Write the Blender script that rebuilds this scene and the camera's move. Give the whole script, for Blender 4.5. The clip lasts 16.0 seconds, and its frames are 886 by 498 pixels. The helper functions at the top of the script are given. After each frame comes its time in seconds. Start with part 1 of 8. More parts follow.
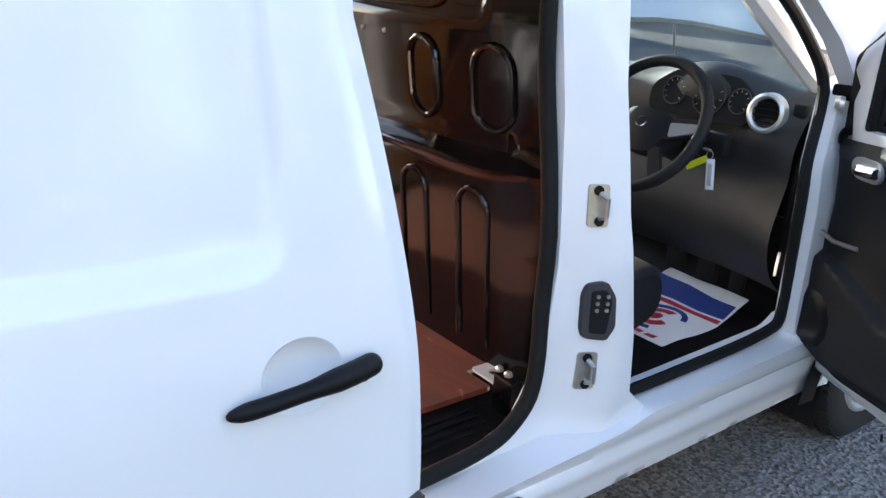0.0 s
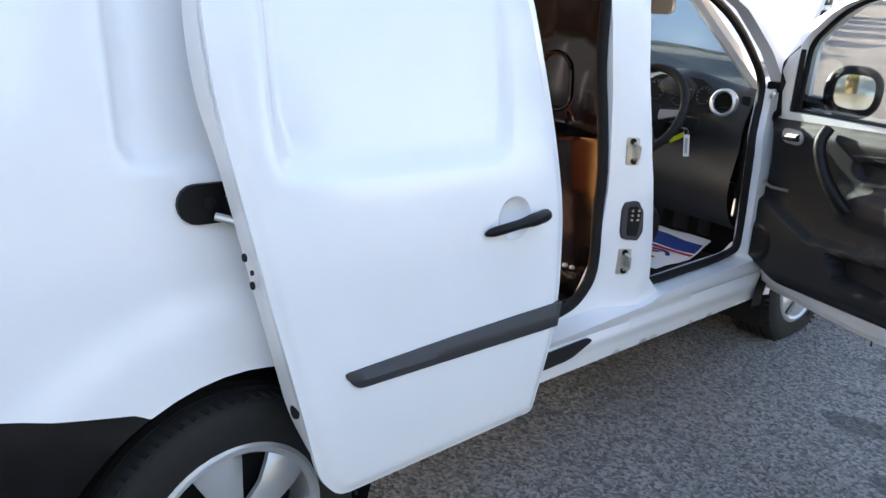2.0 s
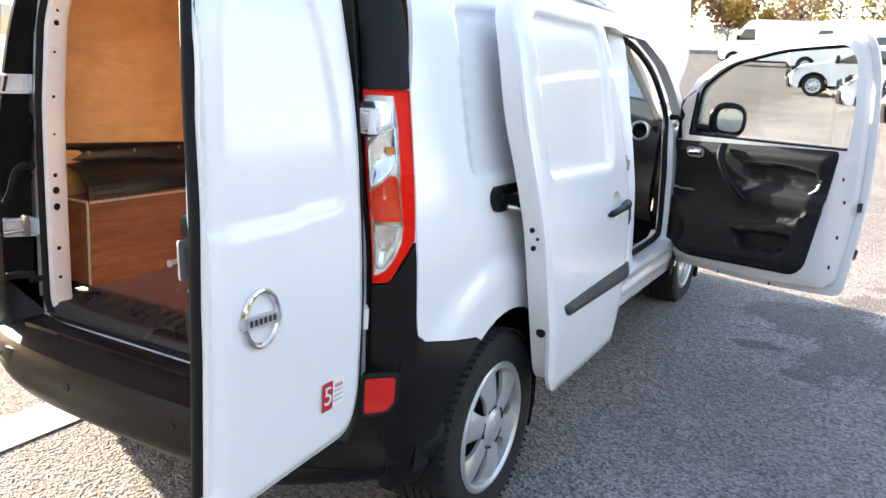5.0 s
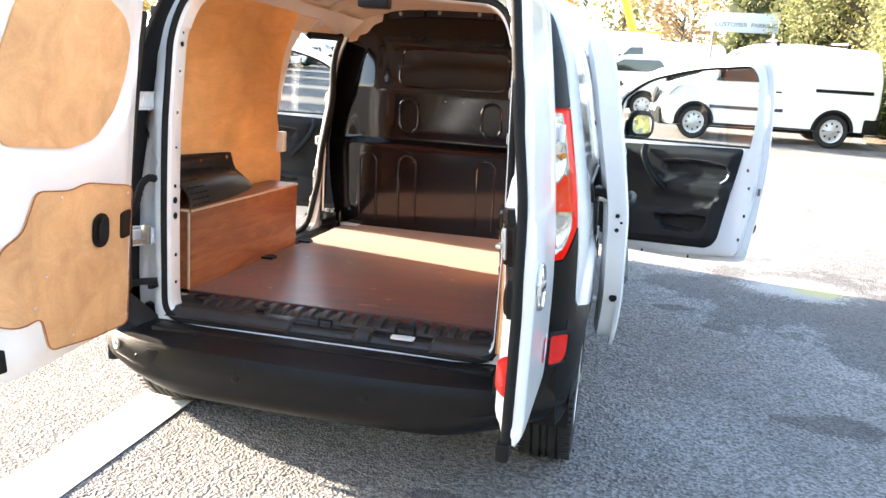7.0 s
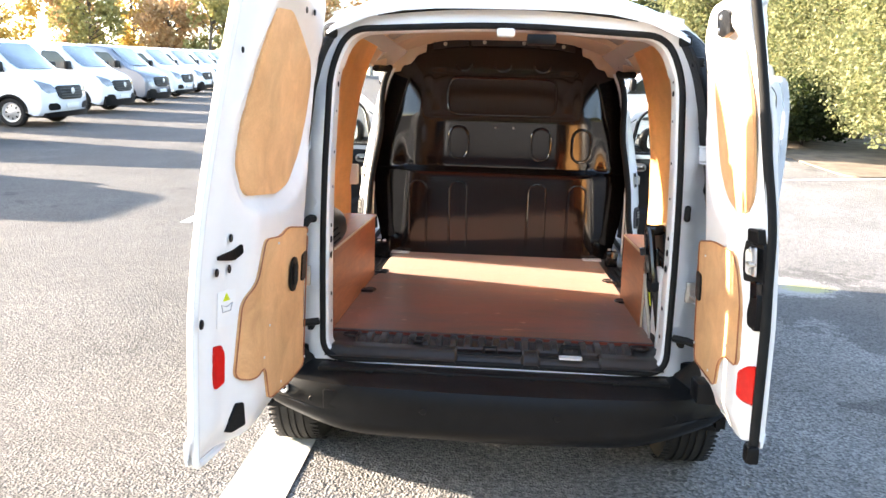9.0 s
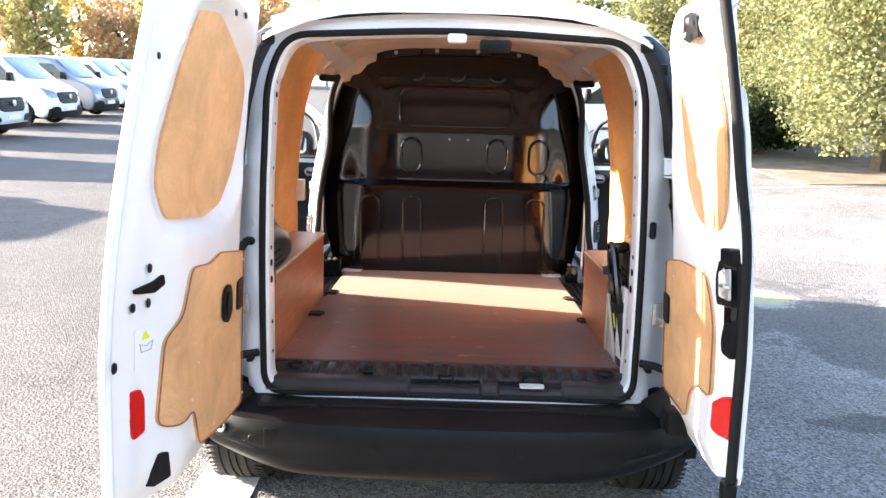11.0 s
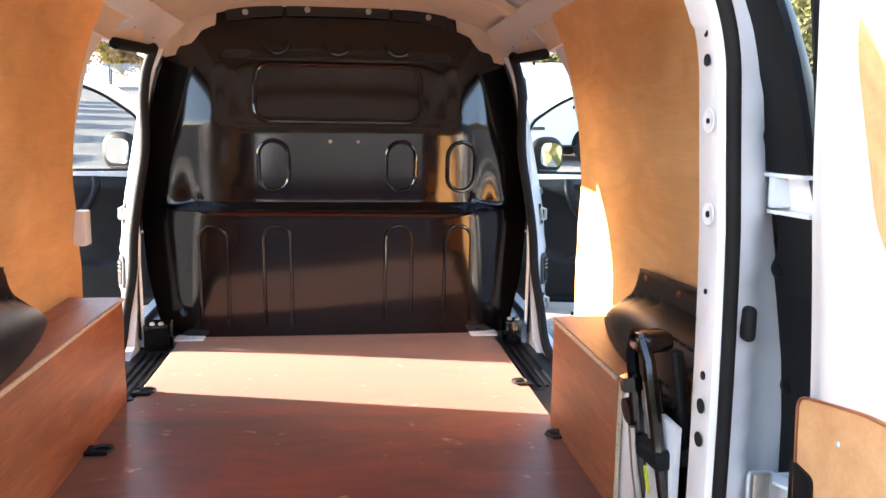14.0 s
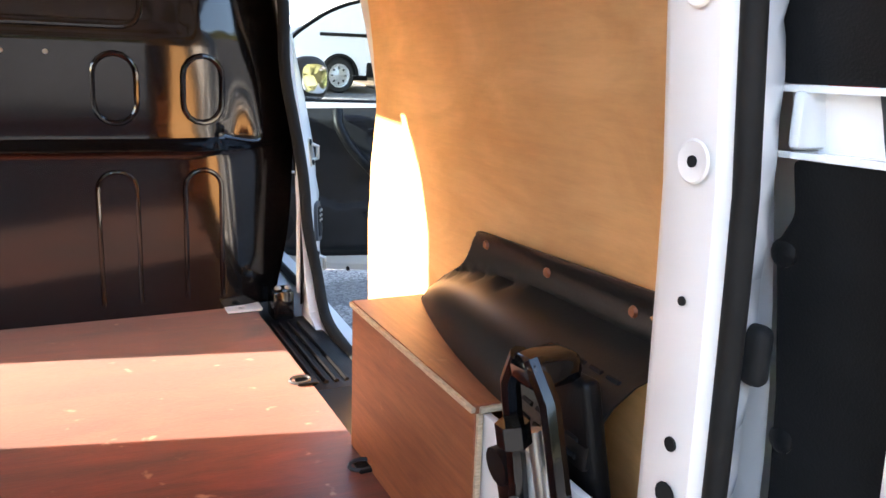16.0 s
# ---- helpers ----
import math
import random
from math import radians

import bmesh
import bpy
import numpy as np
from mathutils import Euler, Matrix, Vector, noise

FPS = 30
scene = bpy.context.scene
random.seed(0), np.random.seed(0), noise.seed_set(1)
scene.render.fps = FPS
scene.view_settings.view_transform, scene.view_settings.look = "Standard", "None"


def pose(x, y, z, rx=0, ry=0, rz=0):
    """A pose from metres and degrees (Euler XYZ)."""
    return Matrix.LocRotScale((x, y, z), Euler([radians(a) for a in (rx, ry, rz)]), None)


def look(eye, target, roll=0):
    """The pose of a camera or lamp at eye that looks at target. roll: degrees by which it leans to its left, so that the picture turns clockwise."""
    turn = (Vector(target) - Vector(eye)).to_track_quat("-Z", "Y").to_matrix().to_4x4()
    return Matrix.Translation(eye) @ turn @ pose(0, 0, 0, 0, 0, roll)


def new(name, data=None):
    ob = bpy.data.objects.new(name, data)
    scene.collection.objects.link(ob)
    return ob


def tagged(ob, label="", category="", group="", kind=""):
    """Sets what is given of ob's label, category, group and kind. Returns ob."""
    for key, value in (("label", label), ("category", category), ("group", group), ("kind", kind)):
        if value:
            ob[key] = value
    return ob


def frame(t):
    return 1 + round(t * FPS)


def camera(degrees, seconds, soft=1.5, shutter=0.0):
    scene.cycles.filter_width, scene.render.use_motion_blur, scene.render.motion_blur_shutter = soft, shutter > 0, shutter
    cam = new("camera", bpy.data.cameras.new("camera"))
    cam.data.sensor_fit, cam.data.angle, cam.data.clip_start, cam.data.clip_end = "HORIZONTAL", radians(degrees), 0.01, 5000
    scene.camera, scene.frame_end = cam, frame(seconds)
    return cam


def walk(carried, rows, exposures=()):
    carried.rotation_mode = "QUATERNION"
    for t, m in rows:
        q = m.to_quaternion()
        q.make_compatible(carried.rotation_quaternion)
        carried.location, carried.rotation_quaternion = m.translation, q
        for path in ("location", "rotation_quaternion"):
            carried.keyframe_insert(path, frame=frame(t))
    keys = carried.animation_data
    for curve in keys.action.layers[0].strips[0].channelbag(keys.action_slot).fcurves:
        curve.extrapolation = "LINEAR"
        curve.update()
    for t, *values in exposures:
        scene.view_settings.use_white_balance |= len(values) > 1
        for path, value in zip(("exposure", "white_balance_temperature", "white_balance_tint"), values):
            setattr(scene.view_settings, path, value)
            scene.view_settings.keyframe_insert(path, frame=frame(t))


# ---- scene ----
cam = camera(58.6, 16.0)
PATH = [
    (0, (1.76, 0.859, 1.428), (0.27, 2.02, 0.771), 3.5),
    (0.5, (1.887, 0.627, 1.411), (0.433, 1.833, 0.756), 3.8),
    (1, (2.023, 0.422, 1.415), (0.607, 1.632, 0.688), 3.9),
    (1.5, (2.112, 0.205, 1.421), (0.71, 1.443, 0.712), 3.9),
    (2, (2.153, -0.063, 1.395), (0.757, 1.248, 0.818), 4.0),
    (2.5, (2.199, -0.297, 1.397), (0.888, 1.116, 0.861), 3.9),
    (3, (2.246, -0.536, 1.392), (0.977, 0.921, 0.872), 3.7),
    (3.5, (2.193, -0.762, 1.381), (0.983, 0.747, 0.872), 3.7),
    (4, (2.046, -1.005, 1.365), (0.959, 0.607, 0.896), 3.9),
    (4.5, (1.904, -1.186, 1.373), (0.905, 0.481, 0.901), 3.8),
    (5, (1.78, -1.464, 1.378), (0.843, 0.247, 0.938), 3.6),
    (5.2, (1.718, -1.564, 1.386), (0.813, 0.163, 0.942), 3.7),
    (7.3, (0.731, -2.393, 1.357), (0.397, -0.46, 0.965), 3.7),
    (7.5, (0.597, -2.44, 1.353), (0.308, -0.5, 0.964), 3.6),
    (8, (0.29, -2.538, 1.349), (0.122, -0.58, 0.975), 3.2),
    (8.5, (0.087, -2.533, 1.343), (-0.059, -0.571, 0.985), 2.6),
    (9, (-0.009, -2.538, 1.366), (-0.138, -0.571, 1.025), 1.8),
    (9.2, (-0.028, -2.541, 1.359), (-0.131, -0.563, 1.08), 1.9),
    (11.3, (0.006, -2.232, 1.372), (0.019, -0.257, 1.058), 1.2),
    (11.5, (0.005, -2.147, 1.357), (0.068, -0.172, 1.047), 1.0),
    (12, (0.022, -1.899, 1.355), (0.128, 0.073, 1.039), 0.8),
    (12.5, (0.03, -1.65, 1.35), (0.137, 0.322, 1.036), 0.6),
    (13, (0.003, -1.414, 1.349), (0.132, 0.557, 1.036), 0.8),
    (13.5, (0.028, -1.183, 1.35), (0.214, 0.784, 1.04), 0.7),
    (14, (0.027, -0.969, 1.344), (0.269, 0.993, 1.041), 0.8),
    (14.5, (0.038, -0.789, 1.321), (0.513, 1.132, 1.033), 1.6),
    (15, (0.055, -0.63, 1.33), (0.663, 1.255, 1.046), 1.6),
    (15.5, (0.08, -0.475, 1.311), (0.757, 1.37, 0.939), 1.3),
    (16, (0.11, -0.33, 1.29), (0.949, 1.427, 0.837), 2.0),
]
walk(cam, [(t, look(eye, target, roll)) for t, eye, target, roll in PATH], exposures=[(0.0, 2.86, 7350, 20), (2.5, 2.74, 7700, 20), (4.3, 2.74, 8100, 20), (5.2, 2.95, 8000, 20), (7.3, 3.42, 7500, 15), (9.2, 3.16, 7500, 15), (11.3, 3.22, 7100, 17), (13.5, 3.50, 6950, 17), (16.0, 3.44, 6900, 16)])

# ---- world, sun, exposure ----
SUN_EL = radians(15.5)
SUN_TO = Vector((-1.0, 0.25, 0.0)).normalized()
world = bpy.data.worlds.new("sky")
scene.world = world
world.use_nodes = True
wn = world.node_tree.nodes
sky = wn.new("ShaderNodeTexSky")
sky.sky_type = "NISHITA"
sky.sun_disc = False
sky.sun_elevation = SUN_EL
sky.sun_rotation = math.atan2(SUN_TO.x, SUN_TO.y)
sky.dust_density = 1.0
sky.ozone_density = 1.6
wn["Background"].inputs["Strength"].default_value = 0.15
world.node_tree.links.new(sky.outputs["Color"], wn["Background"].inputs["Color"])
sun = new("sun", bpy.data.lights.new("sun", "SUN"))
sun.data.energy = 4.1
sun.data.angle = radians(0.6)
sun.data.color = (1.0, 0.92, 0.80)
sun_from = SUN_TO * math.cos(SUN_EL) + Vector((0, 0, math.sin(SUN_EL)))
sun.matrix_world = look(sun_from * 60, (0, 0, 0))


# ---- materials ----
def mat(name, col, rough=0.5, metal=0.0, coat=0.0, var=0.10, scale=6.0, bump=0.0, bscale=200.0, col2=None, stretch=None, trans=0.0, ior=1.45):
    """A surface with colour variation at two scales and fine relief."""
    m = bpy.data.materials.new(name)
    m.use_nodes = True
    nt = m.node_tree
    b = nt.nodes["Principled BSDF"]
    tc = nt.nodes.new("ShaderNodeTexCoord")
    mp = nt.nodes.new("ShaderNodeMapping")
    nt.links.new(tc.outputs["Object"], mp.inputs["Vector"])
    if stretch:
        mp.inputs["Scale"].default_value = stretch
    n1 = nt.nodes.new("ShaderNodeTexNoise")
    n1.inputs["Scale"].default_value = scale
    n1.inputs["Detail"].default_value = 6.0
    n1.inputs["Roughness"].default_value = 0.62
    nt.links.new(mp.outputs["Vector"], n1.inputs["Vector"])
    ramp = nt.nodes.new("ShaderNodeValToRGB")
    c2 = col2 or tuple(c * (1 - var) for c in col)
    c1 = tuple(min(1, c * (1 + var * 0.6)) for c in col)
    ramp.color_ramp.elements[0].position, ramp.color_ramp.elements[1].position = 0.32, 0.68
    ramp.color_ramp.elements[0].color, ramp.color_ramp.elements[1].color = (*c2, 1), (*c1, 1)
    nt.links.new(n1.outputs["Fac"], ramp.inputs["Fac"])
    nt.links.new(ramp.outputs["Color"], b.inputs["Base Color"])
    n2 = nt.nodes.new("ShaderNodeTexNoise")
    n2.inputs["Scale"].default_value = bscale
    n2.inputs["Detail"].default_value = 3.0
    nt.links.new(mp.outputs["Vector"], n2.inputs["Vector"])
    mr = nt.nodes.new("ShaderNodeMapRange")
    mr.inputs["To Min"].default_value = max(0.02, rough * 0.85)
    mr.inputs["To Max"].default_value = min(1.0, rough * 1.2)
    nt.links.new(n1.outputs["Fac"], mr.inputs["Value"])
    nt.links.new(mr.outputs["Result"], b.inputs["Roughness"])
    if bump:
        bp = nt.nodes.new("ShaderNodeBump")
        bp.inputs["Strength"].default_value = bump
        bp.inputs["Distance"].default_value = 0.002
        nt.links.new(n2.outputs["Fac"], bp.inputs["Height"])
        nt.links.new(bp.outputs["Normal"], b.inputs["Normal"])
    b.inputs["Metallic"].default_value = metal
    b.inputs["Coat Weight"].default_value = coat
    b.inputs["Coat Roughness"].default_value = 0.06
    b.inputs["Transmission Weight"].default_value = trans
    b.inputs["IOR"].default_value = ior
    return m


def wood(name, dark, light, along="y", rough=0.45, coat=0.0, speck=0.0, pores=0.5):
    """Rotary-cut plywood face: long stretched grain, cloudy tone, small pale scratches."""
    st = {"y": (9, 1.1, 9), "x": (1.4, 5.5, 5.5), "z": (7, 7, 0.9)}[along]
    m = mat(name, light, rough, coat=coat, col2=dark, scale=1.6, stretch=st, bump=0.12, bscale=60)
    nt = m.node_tree
    b = nt.nodes["Principled BSDF"]
    ramp = [n for n in nt.nodes if n.type == "VALTORGB"][0]
    tc = nt.nodes.new("ShaderNodeTexCoord")
    nz = nt.nodes.new("ShaderNodeTexNoise")
    nz.inputs["Scale"].default_value = 2.3
    nz.inputs["Detail"].default_value = 4
    nt.links.new(tc.outputs["Object"], nz.inputs["Vector"])
    r2 = nt.nodes.new("ShaderNodeValToRGB")
    r2.color_ramp.elements[0].color, r2.color_ramp.elements[1].color = (0.74, 0.74, 0.74, 1), (1.14, 1.12, 1.1, 1)
    r2.color_ramp.elements[0].position, r2.color_ramp.elements[1].position = 0.3, 0.7
    nt.links.new(nz.outputs["Fac"], r2.inputs["Fac"])
    mx = nt.nodes.new("ShaderNodeMix")
    mx.data_type, mx.blend_type = "RGBA", "MULTIPLY"
    mx.inputs[0].default_value = 1.0
    nt.links.new(ramp.outputs["Color"], mx.inputs[6])
    nt.links.new(r2.outputs["Color"], mx.inputs[7])
    last = mx.outputs[2]
    # fine pores and swirling figure
    n1 = [n for n in nt.nodes if n.type == "TEX_NOISE"][0]
    n1.inputs["Distortion"].default_value = 0.9
    mpf = nt.nodes.new("ShaderNodeMapping")
    mpf.inputs["Scale"].default_value = {"y": (40, 3.5, 40), "x": (3.5, 42, 42), "z": (40, 40, 3.5)}[along]
    nt.links.new(tc.outputs["Object"], mpf.inputs["Vector"])
    nf = nt.nodes.new("ShaderNodeTexNoise")
    nf.inputs["Scale"].default_value, nf.inputs["Detail"].default_value, nf.inputs["Roughness"].default_value = 3.0, 6, 0.7
    nt.links.new(mpf.outputs["Vector"], nf.inputs["Vector"])
    rf = nt.nodes.new("ShaderNodeValToRGB")
    rf.color_ramp.elements[0].position, rf.color_ramp.elements[1].position = 0.34, 0.66
    rf.color_ramp.elements[0].color, rf.color_ramp.elements[1].color = (0.80, 0.78, 0.76, 1), (1.14, 1.15, 1.16, 1)
    nt.links.new(nf.outputs["Fac"], rf.inputs["Fac"])
    mf = nt.nodes.new("ShaderNodeMix")
    mf.data_type, mf.blend_type = "RGBA", "MULTIPLY"
    mf.inputs[0].default_value = pores
    nt.links.new(last, mf.inputs[6])
    nt.links.new(rf.outputs["Color"], mf.inputs[7])
    last = mf.outputs[2]
    if speck:
        ns = nt.nodes.new("ShaderNodeTexNoise")
        ns.inputs["Scale"].default_value = 19
        ns.inputs["Detail"].default_value = 5
        nt.links.new(tc.outputs["Object"], ns.inputs["Vector"])
        r3 = nt.nodes.new("ShaderNodeValToRGB")
        r3.color_ramp.elements[0].position, r3.color_ramp.elements[1].position = 0.67, 0.73
        r3.color_ramp.elements[0].color, r3.color_ramp.elements[1].color = (0, 0, 0, 1), (speck, speck, speck, 1)
        nt.links.new(ns.outputs["Fac"], r3.inputs["Fac"])
        m2 = nt.nodes.new("ShaderNodeMix")
        m2.data_type = "RGBA"
        m2.inputs[7].default_value = (0.50, 0.26, 0.15, 1)
        nt.links.new(r3.outputs["Color"], m2.inputs[0])
        nt.links.new(last, m2.inputs[6])
        last = m2.outputs[2]
    nt.links.new(last, b.inputs["Base Color"])
    return m


def glass(name, tint=(0.9, 0.96, 0.95), weight=0.12):
    """A thin pane: clear with a mirror-like sheen."""
    m = bpy.data.materials.new(name)
    m.use_nodes = True
    nt = m.node_tree
    nt.nodes.remove(nt.nodes["Principled BSDF"])
    tr, gl, mixn = nt.nodes.new("ShaderNodeBsdfTransparent"), nt.nodes.new("ShaderNodeBsdfGlossy"), nt.nodes.new("ShaderNodeMixShader")
    tr.inputs["Color"].default_value = (*tint, 1)
    gl.inputs["Roughness"].default_value = 0.02
    mixn.inputs["Fac"].default_value = weight
    nt.links.new(tr.outputs[0], mixn.inputs[1])
    nt.links.new(gl.outputs[0], mixn.inputs[2])
    nt.links.new(mixn.outputs[0], nt.nodes["Material Output"].inputs["Surface"])
    return m


PAINT = mat("white_paint", (0.80, 0.81, 0.82), 0.22, coat=0.6, var=0.025, scale=3)
PAINT_IN = mat("white_paint_inner", (0.78, 0.77, 0.75), 0.35, coat=0.25, var=0.05, scale=5)
PRIMER = mat("cream_primer", (0.60, 0.49, 0.38), 0.6, var=0.12, scale=5, bump=0.1, bscale=80)
# for the added sheet that keeps the ceiling dark in reflections
ROOFDIM = mat("dull_dimming_sheet", (0.36, 0.32, 0.28), 0.75, var=0.2, scale=5, bump=0.2, bscale=90)
BLACK = mat("black_plastic", (0.006, 0.006, 0.0065), 0.42, var=0.25, scale=14, bump=0.25, bscale=420)
DASHTRIM = mat("dash_grey_plastic", (0.026, 0.027, 0.029), 0.5, var=0.2, scale=9, bump=0.35, bscale=300)
DARKTRIM = mat("dark_grey_trim", (0.017, 0.0175, 0.019), 0.55, var=0.2, scale=9, bump=0.35, bscale=300)
GLOSSBLK = mat("gloss_black_plastic", (0.006, 0.005, 0.005), 0.11, coat=0.0, var=0.3, scale=4)
GLOSSBLK.node_tree.nodes["Principled BSDF"].inputs["Specular IOR Level"].default_value = 0.70
SATINBLK = mat("satin_black_moulding", (0.011, 0.0105, 0.010), 0.36, var=0.25, scale=10, bump=0.12, bscale=300)
SILLBLK = mat("worn_black_sill_plastic", (0.026, 0.0255, 0.025), 0.36, var=0.3, scale=14, bump=0.12, bscale=300)
MOULD = mat("grey_moulding", (0.040, 0.040, 0.044), 0.5, var=0.12, scale=12, bump=0.2, bscale=350)
RUBBER = mat("black_rubber", (0.011, 0.011, 0.011), 0.7, var=0.3, scale=20, bump=0.2, bscale=120)
for m_ in (BLACK, RUBBER, DARKTRIM):
    m_.node_tree.nodes["Principled BSDF"].inputs["Specular IOR Level"].default_value = 0.22
TYRE = mat("tyre_rubber", (0.015, 0.0147, 0.0145), 0.78, var=0.4, scale=9, bump=0.4, bscale=90)
SILVER = mat("silver_wheel_paint", (0.55, 0.56, 0.57), 0.33, metal=0.55, var=0.06, scale=8)
STEEL = mat("zinc_steel", (0.52, 0.50, 0.46), 0.34, metal=0.9, var=0.2, scale=25, bump=0.1, bscale=200)
CHROME = mat("chrome", (0.78, 0.78, 0.78), 0.08, metal=1.0, var=0.03)
SATIN = mat("satin_silver", (0.62, 0.63, 0.64), 0.3, metal=0.7, var=0.05)
PLY = wood("birch_plywood", (0.69, 0.360, 0.135), (0.80, 0.465, 0.205), "y", pores=0.28)
next(n for n in PLY.node_tree.nodes if n.type == "MAPPING").inputs["Scale"].default_value = (5, 2.0, 5)
PLYDOOR = wood("plywood_panel", (0.61, 0.325, 0.150), (0.73, 0.435, 0.215), "x", pores=0.3)
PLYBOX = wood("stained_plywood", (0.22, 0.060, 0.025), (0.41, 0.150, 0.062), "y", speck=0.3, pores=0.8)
PLYFLOOR = wood("red_phenolic_plywood", (0.068, 0.0080, 0.0034), (0.215, 0.0300, 0.0110), "x", rough=0.30, speck=0.6, pores=0.8)
PLYFLOOR.node_tree.nodes["Principled BSDF"].inputs["Specular IOR Level"].default_value = 0.22
floor_bsdf = PLYFLOOR.node_tree.nodes["Principled BSDF"]
floor_bsdf.inputs["Sheen Weight"].default_value = 0.21  # dust sheen, raised to brighten the sunlit patch of floor
floor_bsdf.inputs["Sheen Roughness"].default_value = 0.5
floor_bsdf.inputs["Sheen Tint"].default_value = (1.0, 0.92, 0.80, 1)
PLYEDGE = mat("plywood_edge", (0.62, 0.50, 0.34), 0.7, var=0.3, scale=60, stretch=(1, 1, 6))
REDLENS = mat("red_lens", (0.86, 0.010, 0.003), 0.30, coat=0.05, var=0.12, scale=30, bump=0.3, bscale=150)
REDDEEP = mat("deep_red_lens", (0.60, 0.018, 0.014), 0.2, coat=0.2, var=0.1, scale=40)
CLEARLENS = mat("clear_lens", (0.66, 0.66, 0.65), 0.12, metal=0.5, coat=0.5, var=0.55, scale=26, bump=0.4, bscale=70)
for m_ in (REDLENS, REDDEEP):
    m_.node_tree.nodes["Principled BSDF"].inputs["Specular IOR Level"].default_value = 0.15
LAMPBOWL = mat("silvered_reflector", (0.72, 0.74, 0.77), 0.20, metal=0.85, var=0.25, scale=40)
AMBER = mat("amber_bulb", (0.75, 0.25, 0.03), 0.2, coat=0.5)
HOLE = mat("dark_hole", (0.006, 0.006, 0.006), 0.9, var=0.3)
PANE = glass("window_glass", (0.95, 0.98, 0.97), 0.07)
LENSGLASS = glass("clear_lens_cover", (0.97, 0.97, 0.97), 0.045)
SCREEN = glass("windscreen_glass", (0.58, 0.68, 0.72), 0.10)
TINT = mat("tinted_window", (0.02, 0.028, 0.032), 0.04, coat=0.6, var=0.3, scale=2)
MIRROR = mat("mirror_glass", (0.88, 0.88, 0.88), 0.015, metal=1.0, var=0.01)
YELLOW = mat("yellow_tag", (0.62, 0.66, 0.02), 0.5, var=0.05)
PAPER = mat("white_paper", (0.78, 0.78, 0.77), 0.7, var=0.04, scale=10)
BLUE = mat("blue_print", (0.02, 0.045, 0.20), 0.6, var=0.08)
RED = mat("red_print", (0.55, 0.025, 0.035), 0.55, var=0.08)
GREYTXT = mat("grey_print", (0.40, 0.40, 0.42), 0.6)
WHITEPAINT = mat("road_marking_paint", (0.70, 0.69, 0.64), 0.8, var=0.25, scale=7, bump=0.8, bscale=160)


DAMP = ((2.3, 3.3, 0.85, 0.95), (2.6, 2.3, 0.5, 0.35), (2.75, 3.0, 0.45, 0.6), (1.95, 1.25, 0.20, 0.10), (0.45, 0.10, 0.10, 0.05), (1.35, 2.75, 0.12, 0.08), (1.6, 2.45, 0.10, 0.07), (1.45, 3.4, 0.22, 0.28), (2.1, 0.0, 0.45, 0.18))


